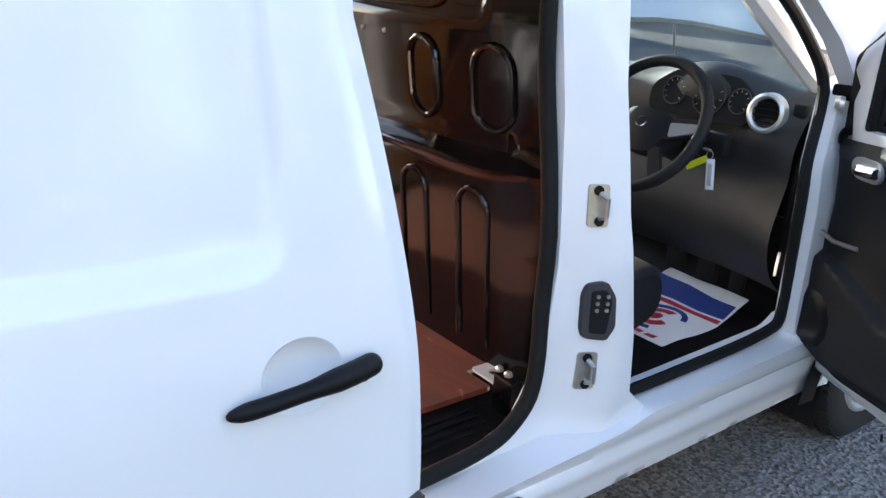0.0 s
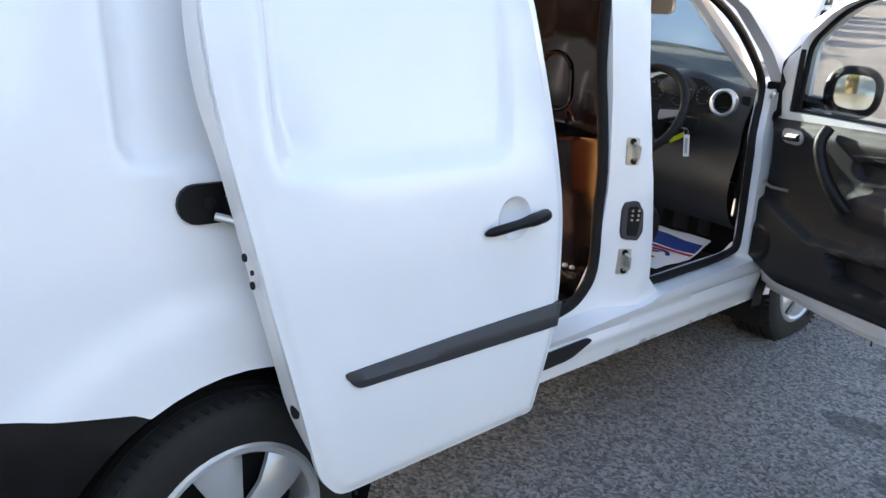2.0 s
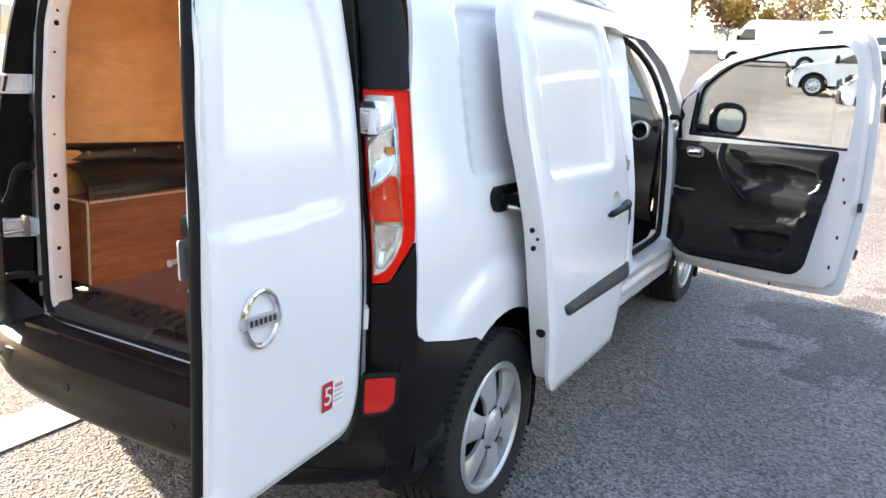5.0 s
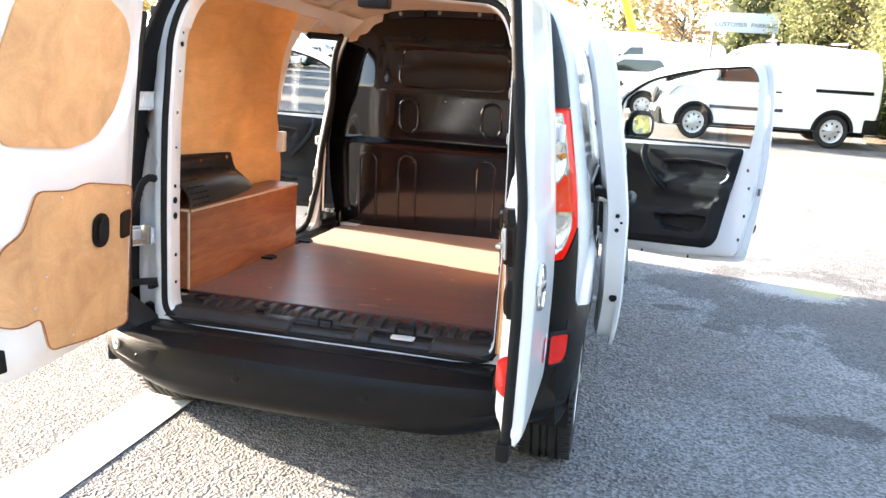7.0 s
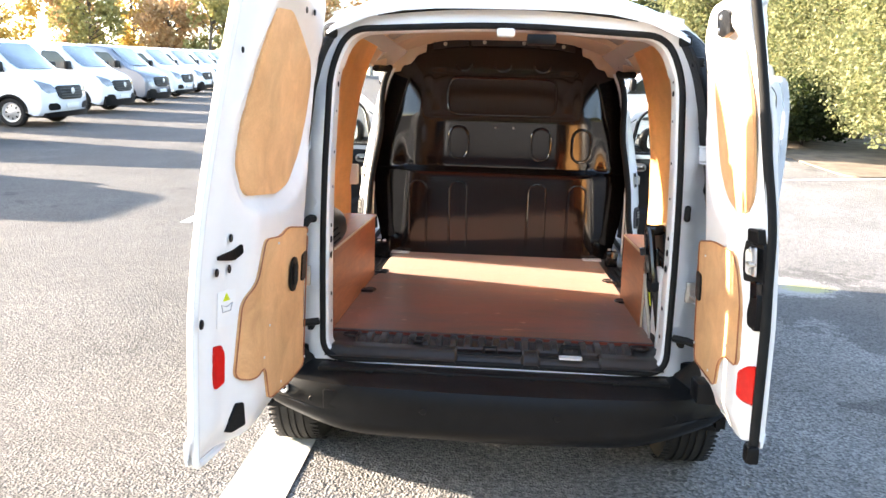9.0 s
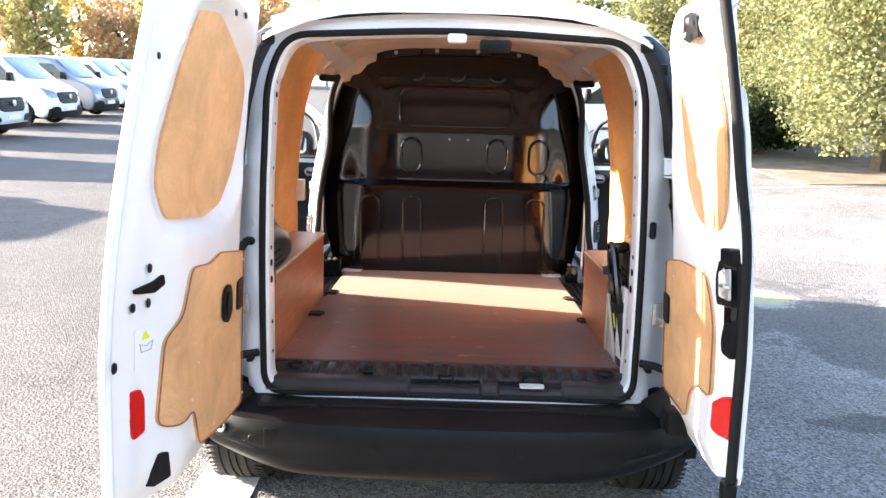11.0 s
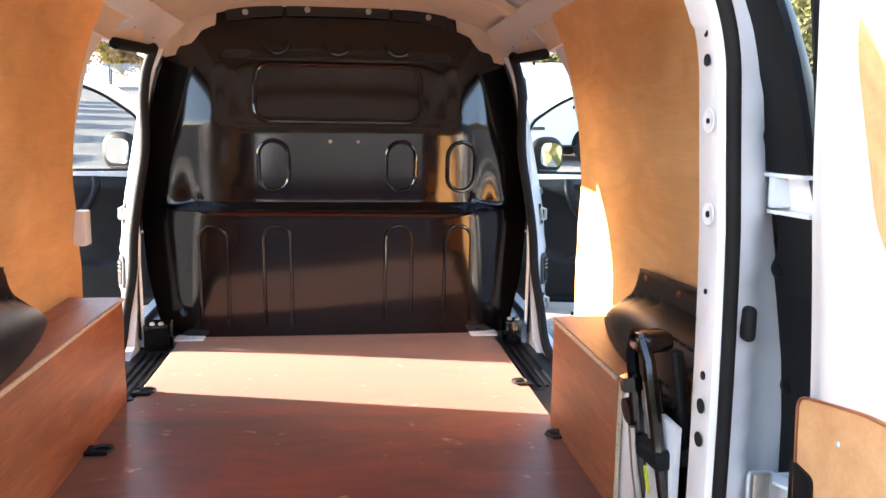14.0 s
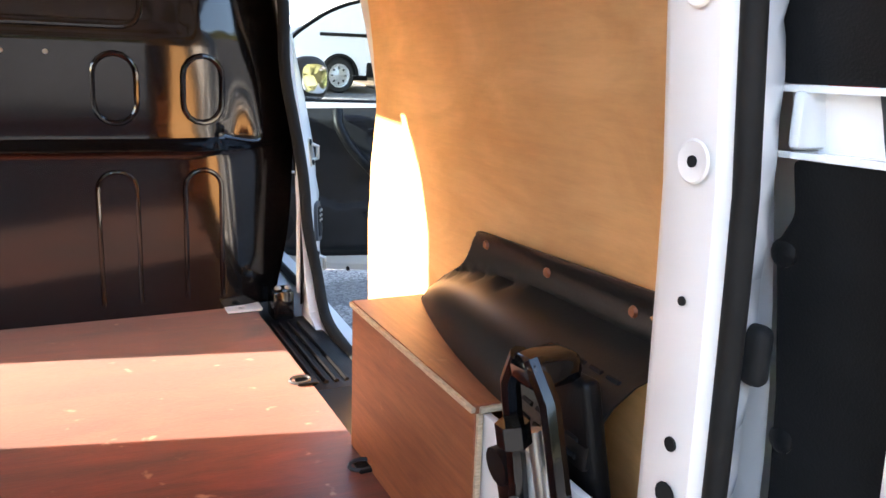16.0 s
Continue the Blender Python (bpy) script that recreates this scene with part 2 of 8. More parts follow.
def ground_mat():
    m = mat("asphalt", (0.142, 0.141, 0.141), 0.85, var=0.3, scale=0.8, bump=1.0, bscale=75)
    nt = m.node_tree
    b = nt.nodes["Principled BSDF"]
    ramp = [n for n in nt.nodes if n.type == "VALTORGB"][0]
    tc = nt.nodes.new("ShaderNodeTexCoord")
    vo = nt.nodes.new("ShaderNodeTexVoronoi")
    vo.inputs["Scale"].default_value = 95
    nt.links.new(tc.outputs["Object"], vo.inputs["Vector"])
    hs = nt.nodes.new("ShaderNodeSeparateColor")
    nt.links.new(vo.outputs["Color"], hs.inputs["Color"])
    r = nt.nodes.new("ShaderNodeValToRGB")
    r.color_ramp.elements[0].color, r.color_ramp.elements[1].color = (0.48, 0.48, 0.49, 1), (1.66, 1.63, 1.57, 1)
    nt.links.new(hs.outputs[0], r.inputs["Fac"])
    mx = nt.nodes.new("ShaderNodeMix")
    mx.data_type, mx.blend_type = "RGBA", "MULTIPLY"
    mx.inputs[0].default_value = 1.0
    nt.links.new(ramp.outputs["Color"], mx.inputs[6])
    nt.links.new(r.outputs["Color"], mx.inputs[7])
    # dark damp stains
    ns = nt.nodes.new("ShaderNodeTexNoise")
    ns.inputs["Scale"].default_value, ns.inputs["Detail"].default_value, ns.inputs["Roughness"].default_value = 1.1, 9, 0.75
    nt.links.new(tc.outputs["Object"], ns.inputs["Vector"])
    r3 = nt.nodes.new("ShaderNodeValToRGB")
    r3.color_ramp.elements[0].position, r3.color_ramp.elements[1].position = 0.60, 0.68
    r3.color_ramp.elements[0].color, r3.color_ramp.elements[1].color = (1, 1, 1, 1), (0.42, 0.42, 0.43, 1)
    nt.links.new(ns.outputs["Fac"], r3.inputs["Fac"])
    m2 = nt.nodes.new("ShaderNodeMix")
    m2.data_type, m2.blend_type = "RGBA", "MULTIPLY"
    m2.inputs[0].default_value = 1.0
    nt.links.new(mx.outputs[2], m2.inputs[6])
    nt.links.new(r3.outputs["Color"], m2.inputs[7])
    # damp patches and a chalky spill where liquids dried
    sep = nt.nodes.new("ShaderNodeSeparateXYZ")
    nt.links.new(tc.outputs["Object"], sep.inputs[0])
    edge = nt.nodes.new("ShaderNodeTexNoise")
    edge.inputs["Scale"].default_value, edge.inputs["Detail"].default_value, edge.inputs["Roughness"].default_value = 2.6, 10, 0.72

    def calc(op, p, q):
        n = nt.nodes.new("ShaderNodeMath")
        n.operation = op
        for k, v in enumerate((p, q)):
            if isinstance(v, (int, float)):
                n.inputs[k].default_value = v
            else:
                nt.links.new(v, n.inputs[k])
        return n.outputs[0]
    nt.links.new(tc.outputs["Object"], edge.inputs["Vector"])

    def blot(cx, cy, rx, ry, ragged, soft):
        u = calc("DIVIDE", calc("SUBTRACT", sep.outputs["X"], cx), rx)
        v = calc("DIVIDE", calc("SUBTRACT", sep.outputs["Y"], cy), ry)
        d = calc("ADD", calc("SQRT", calc("ADD", calc("MULTIPLY", u, u), calc("MULTIPLY", v, v)), 0), calc("MULTIPLY", calc("SUBTRACT", edge.outputs["Fac"], 0.5), ragged))
        r_ = nt.nodes.new("ShaderNodeMapRange")
        r_.interpolation_type = "SMOOTHSTEP"
        r_.inputs["From Min"].default_value, r_.inputs["From Max"].default_value = 1.0 + soft, 1.0 - soft
        nt.links.new(d, r_.inputs["Value"])
        return r_.outputs["Result"]
    wet = None
    for cx, cy, rx, ry in DAMP:
        w_ = blot(cx, cy, rx, ry, 3.4, 0.22)
        wet = w_ if wet is None else calc("MAXIMUM", wet, w_)
    tone = m2.outputs[2]
    for mask, weight, colr in ((wet, 0.55, (0.030, 0.030, 0.031)), (blot(2.28, 3.62, 0.36, 0.30, 1.2, 0.6), 0.42, (0.46, 0.47, 0.46)), (blot(2.42, 3.60, 0.18, 0.15, 1.4, 0.6), 0.5, (0.34, 0.33, 0.06))):
        grainy = calc("MULTIPLY", calc("MINIMUM", calc("MAXIMUM", calc("MULTIPLY", calc("SUBTRACT", calc("MULTIPLY", mask, 1.45), hs.outputs[1]), 2.5), 0.0), 1.0), weight)
        mz = nt.nodes.new("ShaderNodeMix")
        mz.data_type = "RGBA"
        mz.inputs[7].default_value = (*colr, 1)
        nt.links.new(grainy, mz.inputs[0])
        nt.links.new(tone, mz.inputs[6])
        tone = mz.outputs[2]
    # light balance put into the colour: sunlit left darkened, shaded right lightened
    sun_shade_tone = nt.nodes.new("ShaderNodeMapRange")
    sun_shade_tone.interpolation_type = "SMOOTHSTEP"
    sun_shade_tone.inputs["From Min"].default_value, sun_shade_tone.inputs["From Max"].default_value = -1.6, 0.2
    sun_shade_tone.inputs["To Min"].default_value, sun_shade_tone.inputs["To Max"].default_value = 0.58, 1.36
    nt.links.new(calc("ADD", sep.outputs["X"], calc("MULTIPLY", calc("SUBTRACT", edge.outputs["Fac"], 0.5), 1.2)), sun_shade_tone.inputs["Value"])
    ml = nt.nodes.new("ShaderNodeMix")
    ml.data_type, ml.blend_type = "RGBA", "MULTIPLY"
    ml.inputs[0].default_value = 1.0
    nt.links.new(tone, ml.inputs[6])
    nt.links.new(sun_shade_tone.outputs["Result"], ml.inputs[7])
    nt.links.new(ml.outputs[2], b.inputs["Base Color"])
    bp = [n for n in nt.nodes if n.type == "BUMP"][0]
    bp.inputs["Distance"].default_value = 0.011
    big = nt.nodes.new("ShaderNodeTexVoronoi")
    big.inputs["Scale"].default_value = 48
    nt.links.new(tc.outputs["Object"], big.inputs["Vector"])
    nt.links.new(calc("ADD", vo.outputs["Distance"], calc("MULTIPLY", big.outputs["Distance"], 0.9)), bp.inputs["Height"])
    return m


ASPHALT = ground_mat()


# ---- mesh tools ----
def part(name, bm, material, parent=None, label="", smooth=True, angle=38):
    """Link a bmesh as one mesh object under a thing or a part."""
    bmesh.ops.recalc_face_normals(bm, faces=bm.faces[:])
    for f in bm.faces:
        f.smooth = smooth
    if smooth:
        lim = radians(angle)
        for e in bm.edges:
            e.smooth = len(e.link_faces) == 2 and e.calc_face_angle(0) < lim
    me = bpy.data.meshes.new(name)
    bm.to_mesh(me)
    bm.free()
    me.materials.append(material)
    ob = new(name, me)
    if parent:
        ob.parent = parent
    if label:
        ob["label"] = label
    return ob


def thing(name, label, category, at=(0, 0, 0), group="", kind=""):
    ob = new(name)
    ob.location = at
    ob.empty_display_size = 0.1
    return tagged(ob, label, category, group, kind)


def box(x0, x1, y0, y1, z0, z1, bev=0.0, seg=2, bm=None, m=None):
    own = bm is None
    b = bmesh.new()
    bmesh.ops.create_cube(b, size=1)
    for v in b.verts:
        v.co = Vector(((x0 + x1) / 2 + v.co.x * (x1 - x0), (y0 + y1) / 2 + v.co.y * (y1 - y0), (z0 + z1) / 2 + v.co.z * (z1 - z0)))
    if bev:
        bmesh.ops.bevel(b, geom=b.edges[:], offset=bev, segments=seg, profile=0.5, affect="EDGES")
    if m is not None:
        bmesh.ops.transform(b, matrix=m, verts=b.verts[:])
    if own:
        return b
    return join(bm, b)


def join(bm, other):
    me = bpy.data.meshes.new("tmp")
    other.to_mesh(me)
    other.free()
    bm.from_mesh(me)
    bpy.data.meshes.remove(me)
    return bm


def tube(pts, r, closed=False, n=8, flat=1.0, bm=None):
    """A round bar along a path."""
    bm = bm or bmesh.new()
    P = [Vector(p) for p in pts]
    N = len(P)
    rings = []
    ref = None
    for i, p in enumerate(P):
        a = P[(i - 1) % N] if (closed or i > 0) else p
        b = P[(i + 1) % N] if (closed or i < N - 1) else p
        t = (b - a).normalized()
        if ref is None:
            ref = t.orthogonal().normalized()
        ref = (ref - t * ref.dot(t)).normalized()
        bi = t.cross(ref)
        rr = r[i] if isinstance(r, (list, tuple)) else r
        rings.append([bm.verts.new(p + ref * math.cos(k * 2 * math.pi / n) * rr + bi * math.sin(k * 2 * math.pi / n) * rr * flat) for k in range(n)])
    for i in range(N if closed else N - 1):
        A, B = rings[i], rings[(i + 1) % N]
        off = 0
        if closed and i == N - 1:
            off = min(range(n), key=lambda o: sum((A[k].co - B[(k + o) % n].co).length for k in range(n)))
        for k in range(n):
            bm.faces.new((A[k], A[(k + 1) % n], B[(k + 1 + off) % n], B[(k + off) % n]))
    if not closed:
        bm.faces.new(rings[0])
        bm.faces.new(rings[-1][::-1])
    return bm


def lathe(profile, n=40, closed=True, axis="x", bm=None):
    """Revolve (radius, offset) pairs about the x axis."""
    bm = bm or bmesh.new()
    rings = []
    for k in range(n):
        a = 2 * math.pi * k / n
        rings.append([bm.verts.new((o, r * math.cos(a), r * math.sin(a))) for r, o in profile])
    m = len(profile)
    for k in range(n):
        A, B = rings[k], rings[(k + 1) % n]
        for i in range(m if closed else m - 1):
            j = (i + 1) % m
            try:
                bm.faces.new((A[i], B[i], B[j], A[j]))
            except ValueError:
                pass
    bmesh.ops.remove_doubles(bm, verts=bm.verts[:], dist=1e-5)
    return bm


def smooth_line(pts, n=6, closed=True):
    """Catmull-Rom through points of any size."""
    P = [Vector(p) for p in pts]
    N = len(P)
    out = []
    for i in range(N if closed else N - 1):
        g = (lambda k: P[k % N]) if closed else (lambda k: P[min(max(k, 0), N - 1)])
        p0, p1, p2, p3 = g(i - 1), g(i), g(i + 1), g(i + 2)
        for k in range(n):
            t = k / n
            out.append(0.5 * ((2 * p1) + (p2 - p0) * t + (2 * p0 - 5 * p1 + 4 * p2 - p3) * t * t + (3 * p1 - p0 - 3 * p2 + p3) * t ** 3))
    if not closed:
        out.append(P[-1])
    return out


def rounded(pts, r, n=5):
    """A polygon with its corners rounded; r is one radius or one for each corner."""
    N = len(pts)
    out = []
    for i in range(N):
        p, a, b = Vector(pts[i]), Vector(pts[i - 1]), Vector(pts[(i + 1) % N])
        rr = r[i] if isinstance(r, (list, tuple)) else r
        da, db = (a - p), (b - p)
        q = min(rr, da.length * 0.48, db.length * 0.48)
        if q < 1e-4:
            out.append(p)
            continue
        s, e = p + da.normalized() * q, p + db.normalized() * q
        for k in range(n + 1):
            t = k / n
            out.append((1 - t) ** 2 * s + 2 * t * (1 - t) * p + t * t * e)
    return out


def inside(p, poly):
    c = False
    x, y = p[0], p[1]
    j = len(poly) - 1
    for i in range(len(poly)):
        xi, yi, xj, yj = poly[i][0], poly[i][1], poly[j][0], poly[j][1]
        if (yi > y) != (yj > y) and x < (xj - xi) * (y - yi) / (yj - yi) + xi:
            c = not c
        j = i
    return c


def edge_dist(p, poly):
    P = np.array([(q[0], q[1]) for q in poly])
    Q = np.roll(P, -1, axis=0)
    d = Q - P
    w = np.array((p[0], p[1])) - P
    t = np.clip((w * d).sum(1) / np.maximum((d * d).sum(1), 1e-12), 0, 1)
    return float(np.sqrt(((w - t[:, None] * d) ** 2).sum(1)).min())


from mathutils.geometry import delaunay_2d_cdt


def inset_loop(lp, d):
    """The points of a loop moved inwards by d, without those that fold over."""
    P = [Vector((p[0], p[1])) for p in lp]
    area = sum(P[i - 1].x * P[i].y - P[i].x * P[i - 1].y for i in range(len(P)))
    sg = 1 if area > 0 else -1
    out = []
    for i, p in enumerate(P):
        t = (P[(i + 1) % len(P)] - P[i - 1])
        if t.length < 1e-6:
            continue
        t.normalize()
        q = p + Vector((-t.y, t.x)) * d * sg
        if inside(q, P) == (d > 0) and edge_dist(q, P) > abs(d) * 0.96:
            out.append(q)
    return out


def dense(lp, gap):
    """A loop with points added so that none lie further apart than gap."""
    out = []
    for i in range(len(lp)):
        a, b = Vector(lp[i][:2]), Vector(lp[(i + 1) % len(lp)][:2])
        k = max(1, int(math.ceil((b - a).length / gap)))
        out += [a.lerp(b, j / k) for j in range(k)]
    return out


def plate(outline, fmap, th, holes=(), grid=0.05, bm=None, rings=(), lines=()):
    """A sheet of thickness th over a flat outline with holes, bent by fmap(a, b, depth). rings: distances in from the rim, and lines: loops, along which the mesh gets clean rows of points."""
    bm = bm or bmesh.new()
    loops = [[(p[0], p[1]) for p in lp] for lp in (outline, *holes)]
    V, E = [], []
    for lp in loops:
        pts = []
        for i in range(len(lp)):
            a, b = np.array(lp[i]), np.array(lp[(i + 1) % len(lp)])
            k = max(1, int(np.linalg.norm(b - a) / (grid * 1.5)))
            pts += [tuple(a + (b - a) * j / k) for j in range(k)]
        s = len(V)
        V += pts
        E += [(s + i, s + (i + 1) % len(pts)) for i in range(len(pts))]
    rows_in = [inset_loop(dense(loops[0], grid * 0.8), r) for r in rings] + [[p for p in dense(lp, grid * 0.8) if inside(p, loops[0]) and edge_dist(p, loops[0]) > 0.004] for lp in lines]
    extra = [tuple(p) for row_ in rows_in for p in row_]
    V += extra
    XA = np.array(extra) if extra else None
    A = np.array(loops[0])
    x0, y0 = A.min(0)
    x1, y1 = A.max(0)
    yy = y0 + grid / 2
    row = 0
    while yy < y1:
        xx = x0 + (grid / 2 if row % 2 else grid)
        while xx < x1:
            q = (xx, yy)
            if inside(q, loops[0]) and edge_dist(q, loops[0]) > grid * 0.45 and not any(inside(q, h) or edge_dist(q, h) < grid * 0.45 for h in loops[1:]):
                if XA is None or ((XA - q) ** 2).sum(1).min() > (grid * 0.5) ** 2:
                    V.append(q)
            xx += grid
        yy += grid * 0.87
        row += 1
    vs, _, fs, *_ = delaunay_2d_cdt([Vector(v) for v in V], E, [], 0, 1e-6)
    top = [bm.verts.new(fmap(v.x, v.y, 0.0)) for v in vs]
    bot = [bm.verts.new(fmap(v.x, v.y, -th)) for v in vs] if th else None
    count = {}
    for f in fs:
        c = sum((vs[i] for i in f), Vector((0, 0))) / 3
        if not inside(c, loops[0]) or any(inside(c, h) for h in loops[1:]):
            continue
        bm.faces.new([top[i] for i in f])
        if th:
            bm.faces.new([bot[i] for i in reversed(f)])
        for k in range(3):
            a, b = f[k], f[(k + 1) % 3]
            count.setdefault((min(a, b), max(a, b)), []).append((a, b))
    if th:
        for lst in count.values():
            if len(lst) == 1:
                a, b = lst[0]
                bm.faces.new((top[b], top[a], bot[a], bot[b]))
    loose = [v for v in bm.verts if not v.link_faces]
    bmesh.ops.delete(bm, geom=loose, context="VERTS")
    return bm


def stadium(cx, cy, hw, hh, n=8):
    """Upright slot outline with round ends."""
    out = []
    for k in range(n + 1):
        a = math.pi * k / n
        out.append((cx + hw * math.cos(a), cy + hh - hw + hw * math.sin(a)))
    for k in range(n + 1):
        a = math.pi + math.pi * k / n
        out.append((cx + hw * math.cos(a), cy - hh + hw + hw * math.sin(a)))
    return out


def disc(cx, cy, r, n=14):
    return [(cx + r * math.cos(2 * math.pi * k / n), cy + r * math.sin(2 * math.pi * k / n)) for k in range(n)]


def step(a, b, x):
    t = min(1.0, max(0.0, (x - a) / (b - a)))
    return t * t * (3 - 2 * t)


# ---- ground ----
def ground_z(x, y):
    """Flat where the van stands, then climbing gently ahead of it."""
    if y > 95:
        return 0.063 * 91
    u = y - 4.0
    return 0.063 * (u + math.sqrt(u * u + 4)) / 2 - 0.063 * (-4 + math.sqrt(20)) / 2 * step(4, -1, y) + 0.07 * step(0.9, 3.1, y) * step(14, 6, y)


def axis_steps(lo, hi, fine_lo, fine_hi, fine, grow):
    a = list(np.arange(fine_lo, fine_hi + 1e-6, fine))
    d = fine
    while a[-1] < hi:
        d *= grow
        a.append(min(hi, a[-1] + d))
    d = fine
    while a[0] > lo:
        d *= grow
        a.insert(0, max(lo, a[0] - d))
    return a


def build_ground():
    xs, ys = axis_steps(-700, 700, -8, 8, 0.5, 1.25), axis_steps(-300, 900, -6, 12, 0.5, 1.25)
    rnd = random.Random(3)
    verts = [(x, y, ground_z(x, y) + (rnd.uniform(-0.004, 0.004) if abs(x) < 30 and -4 < y < 40 and not (abs(x) < 1.6 and -1 < y < 5) else 0)) for y in ys for x in xs]
    n = len(xs)
    faces = [(j * n + i, j * n + i + 1, (j + 1) * n + i + 1, (j + 1) * n + i) for j in range(len(ys) - 1) for i in range(n - 1)]
    me = bpy.data.meshes.new("ground")
    me.from_pydata(verts, [], faces)
    for p in me.polygons:
        p.use_smooth = True
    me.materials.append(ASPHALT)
    return tagged(new("ground", me), "worn grey asphalt car park with dark damp patches, toned for sun and shade", "asphalt", kind="structure")


build_ground()


def marking(pts, name="road_marking", label="worn white painted parking line on the asphalt"):
    bm = bmesh.new()
    m = plate(pts, lambda a, b, d: Vector((a, b, ground_z(a, b) + 0.006 + d)), 0.004, grid=0.4, bm=bm)
    return tagged(part(name, m, WHITEPAINT), label, "road marking", kind="structure")


marking([(-0.95, 0.95), (-0.72, 0.95), (-0.66, -3.6), (-0.88, -3.6)])
marking([(3.0, 9.95), (9.5, 12.3), (9.5, 12.45), (3.0, 10.07)])
marking([(-3.2, 5.2), (-3.1, 5.2), (-3.1, 9.9), (-3.2, 9.9)])


# ---- the van ----
ZP = [0.20, 0.36, 0.60, 0.95, 1.10, 1.30, 1.45, 1.58, 1.66, 1.72]
XP = [0.78, 0.845, 0.862, 0.85, 0.825, 0.785, 0.757, 0.715, 0.66, 0.55]
ZT = np.linspace(0.1, 1.8, 341)
PT = np.interp(ZT, ZP, XP)
PT = np.convolve(np.pad(PT, 12, mode="edge"), np.ones(25) / 25, "valid")


def prof(z):
    return float(np.interp(z, ZT, PT))


def sx(y, z):
    """Half width of the bodywork."""
    t = max(0.0, (0.5 - y) / 0.45)
    f = max(0.0, (y - 2.9) / 1.3)
    return prof(z) - 0.035 * min(1, t) ** 2 - 0.26 * min(1, f) ** 2


def lining_x(z):
    return float(np.interp(z, (0.5, 0.98, 1.10, 1.30, 1.45, 1.58, 1.66, 1.70), (0.755, 0.752, 0.735, 0.702, 0.678, 0.645, 0.606, 0.560)))


van = thing("panel_van", "white panel van with all its doors and bonnet open", "van", kind="")


def side(s, off=0.0, press=None):
    def f(a, b, d):
        o = off + d - (press(a, b) if press else 0.0)
        return Vector((s * (sx(a, b) + o), a, b))
    return f


def jamb(s, off=0.0):
    """The slanting face of the post behind the front door."""
    def f(a, b, d):
        return Vector((s * (sx(a, b) + off + d - (0.55 - 0.28 * step(0.95, 1.55, b)) * min(0.12, max(0.0, 2.06 - a))), a, b))
    return f


def arch(cy, cz, r, a0, a1, n=14):
    return [(cy + r * math.cos(radians(a0 + (a1 - a0) * k / n)), cz + r * math.sin(radians(a0 + (a1 - a0) * k / n))) for k in range(n + 1)]


QREC = rounded([(0.42, 1.095), (1.41, 1.085), (1.41, 1.60), (0.42, 1.55)], 0.06)


def press_quarter(a, b):
    dd = edge_dist((a, b), QREC)
    r = 0.013 * step(0.0, 0.022, dd) if inside((a, b), QREC) else 0.0
    # flared lip round the wheel
    q = math.hypot(a - 0.62, b - 0.31)
    return r - 0.018 * step(0.575, 0.50, q)


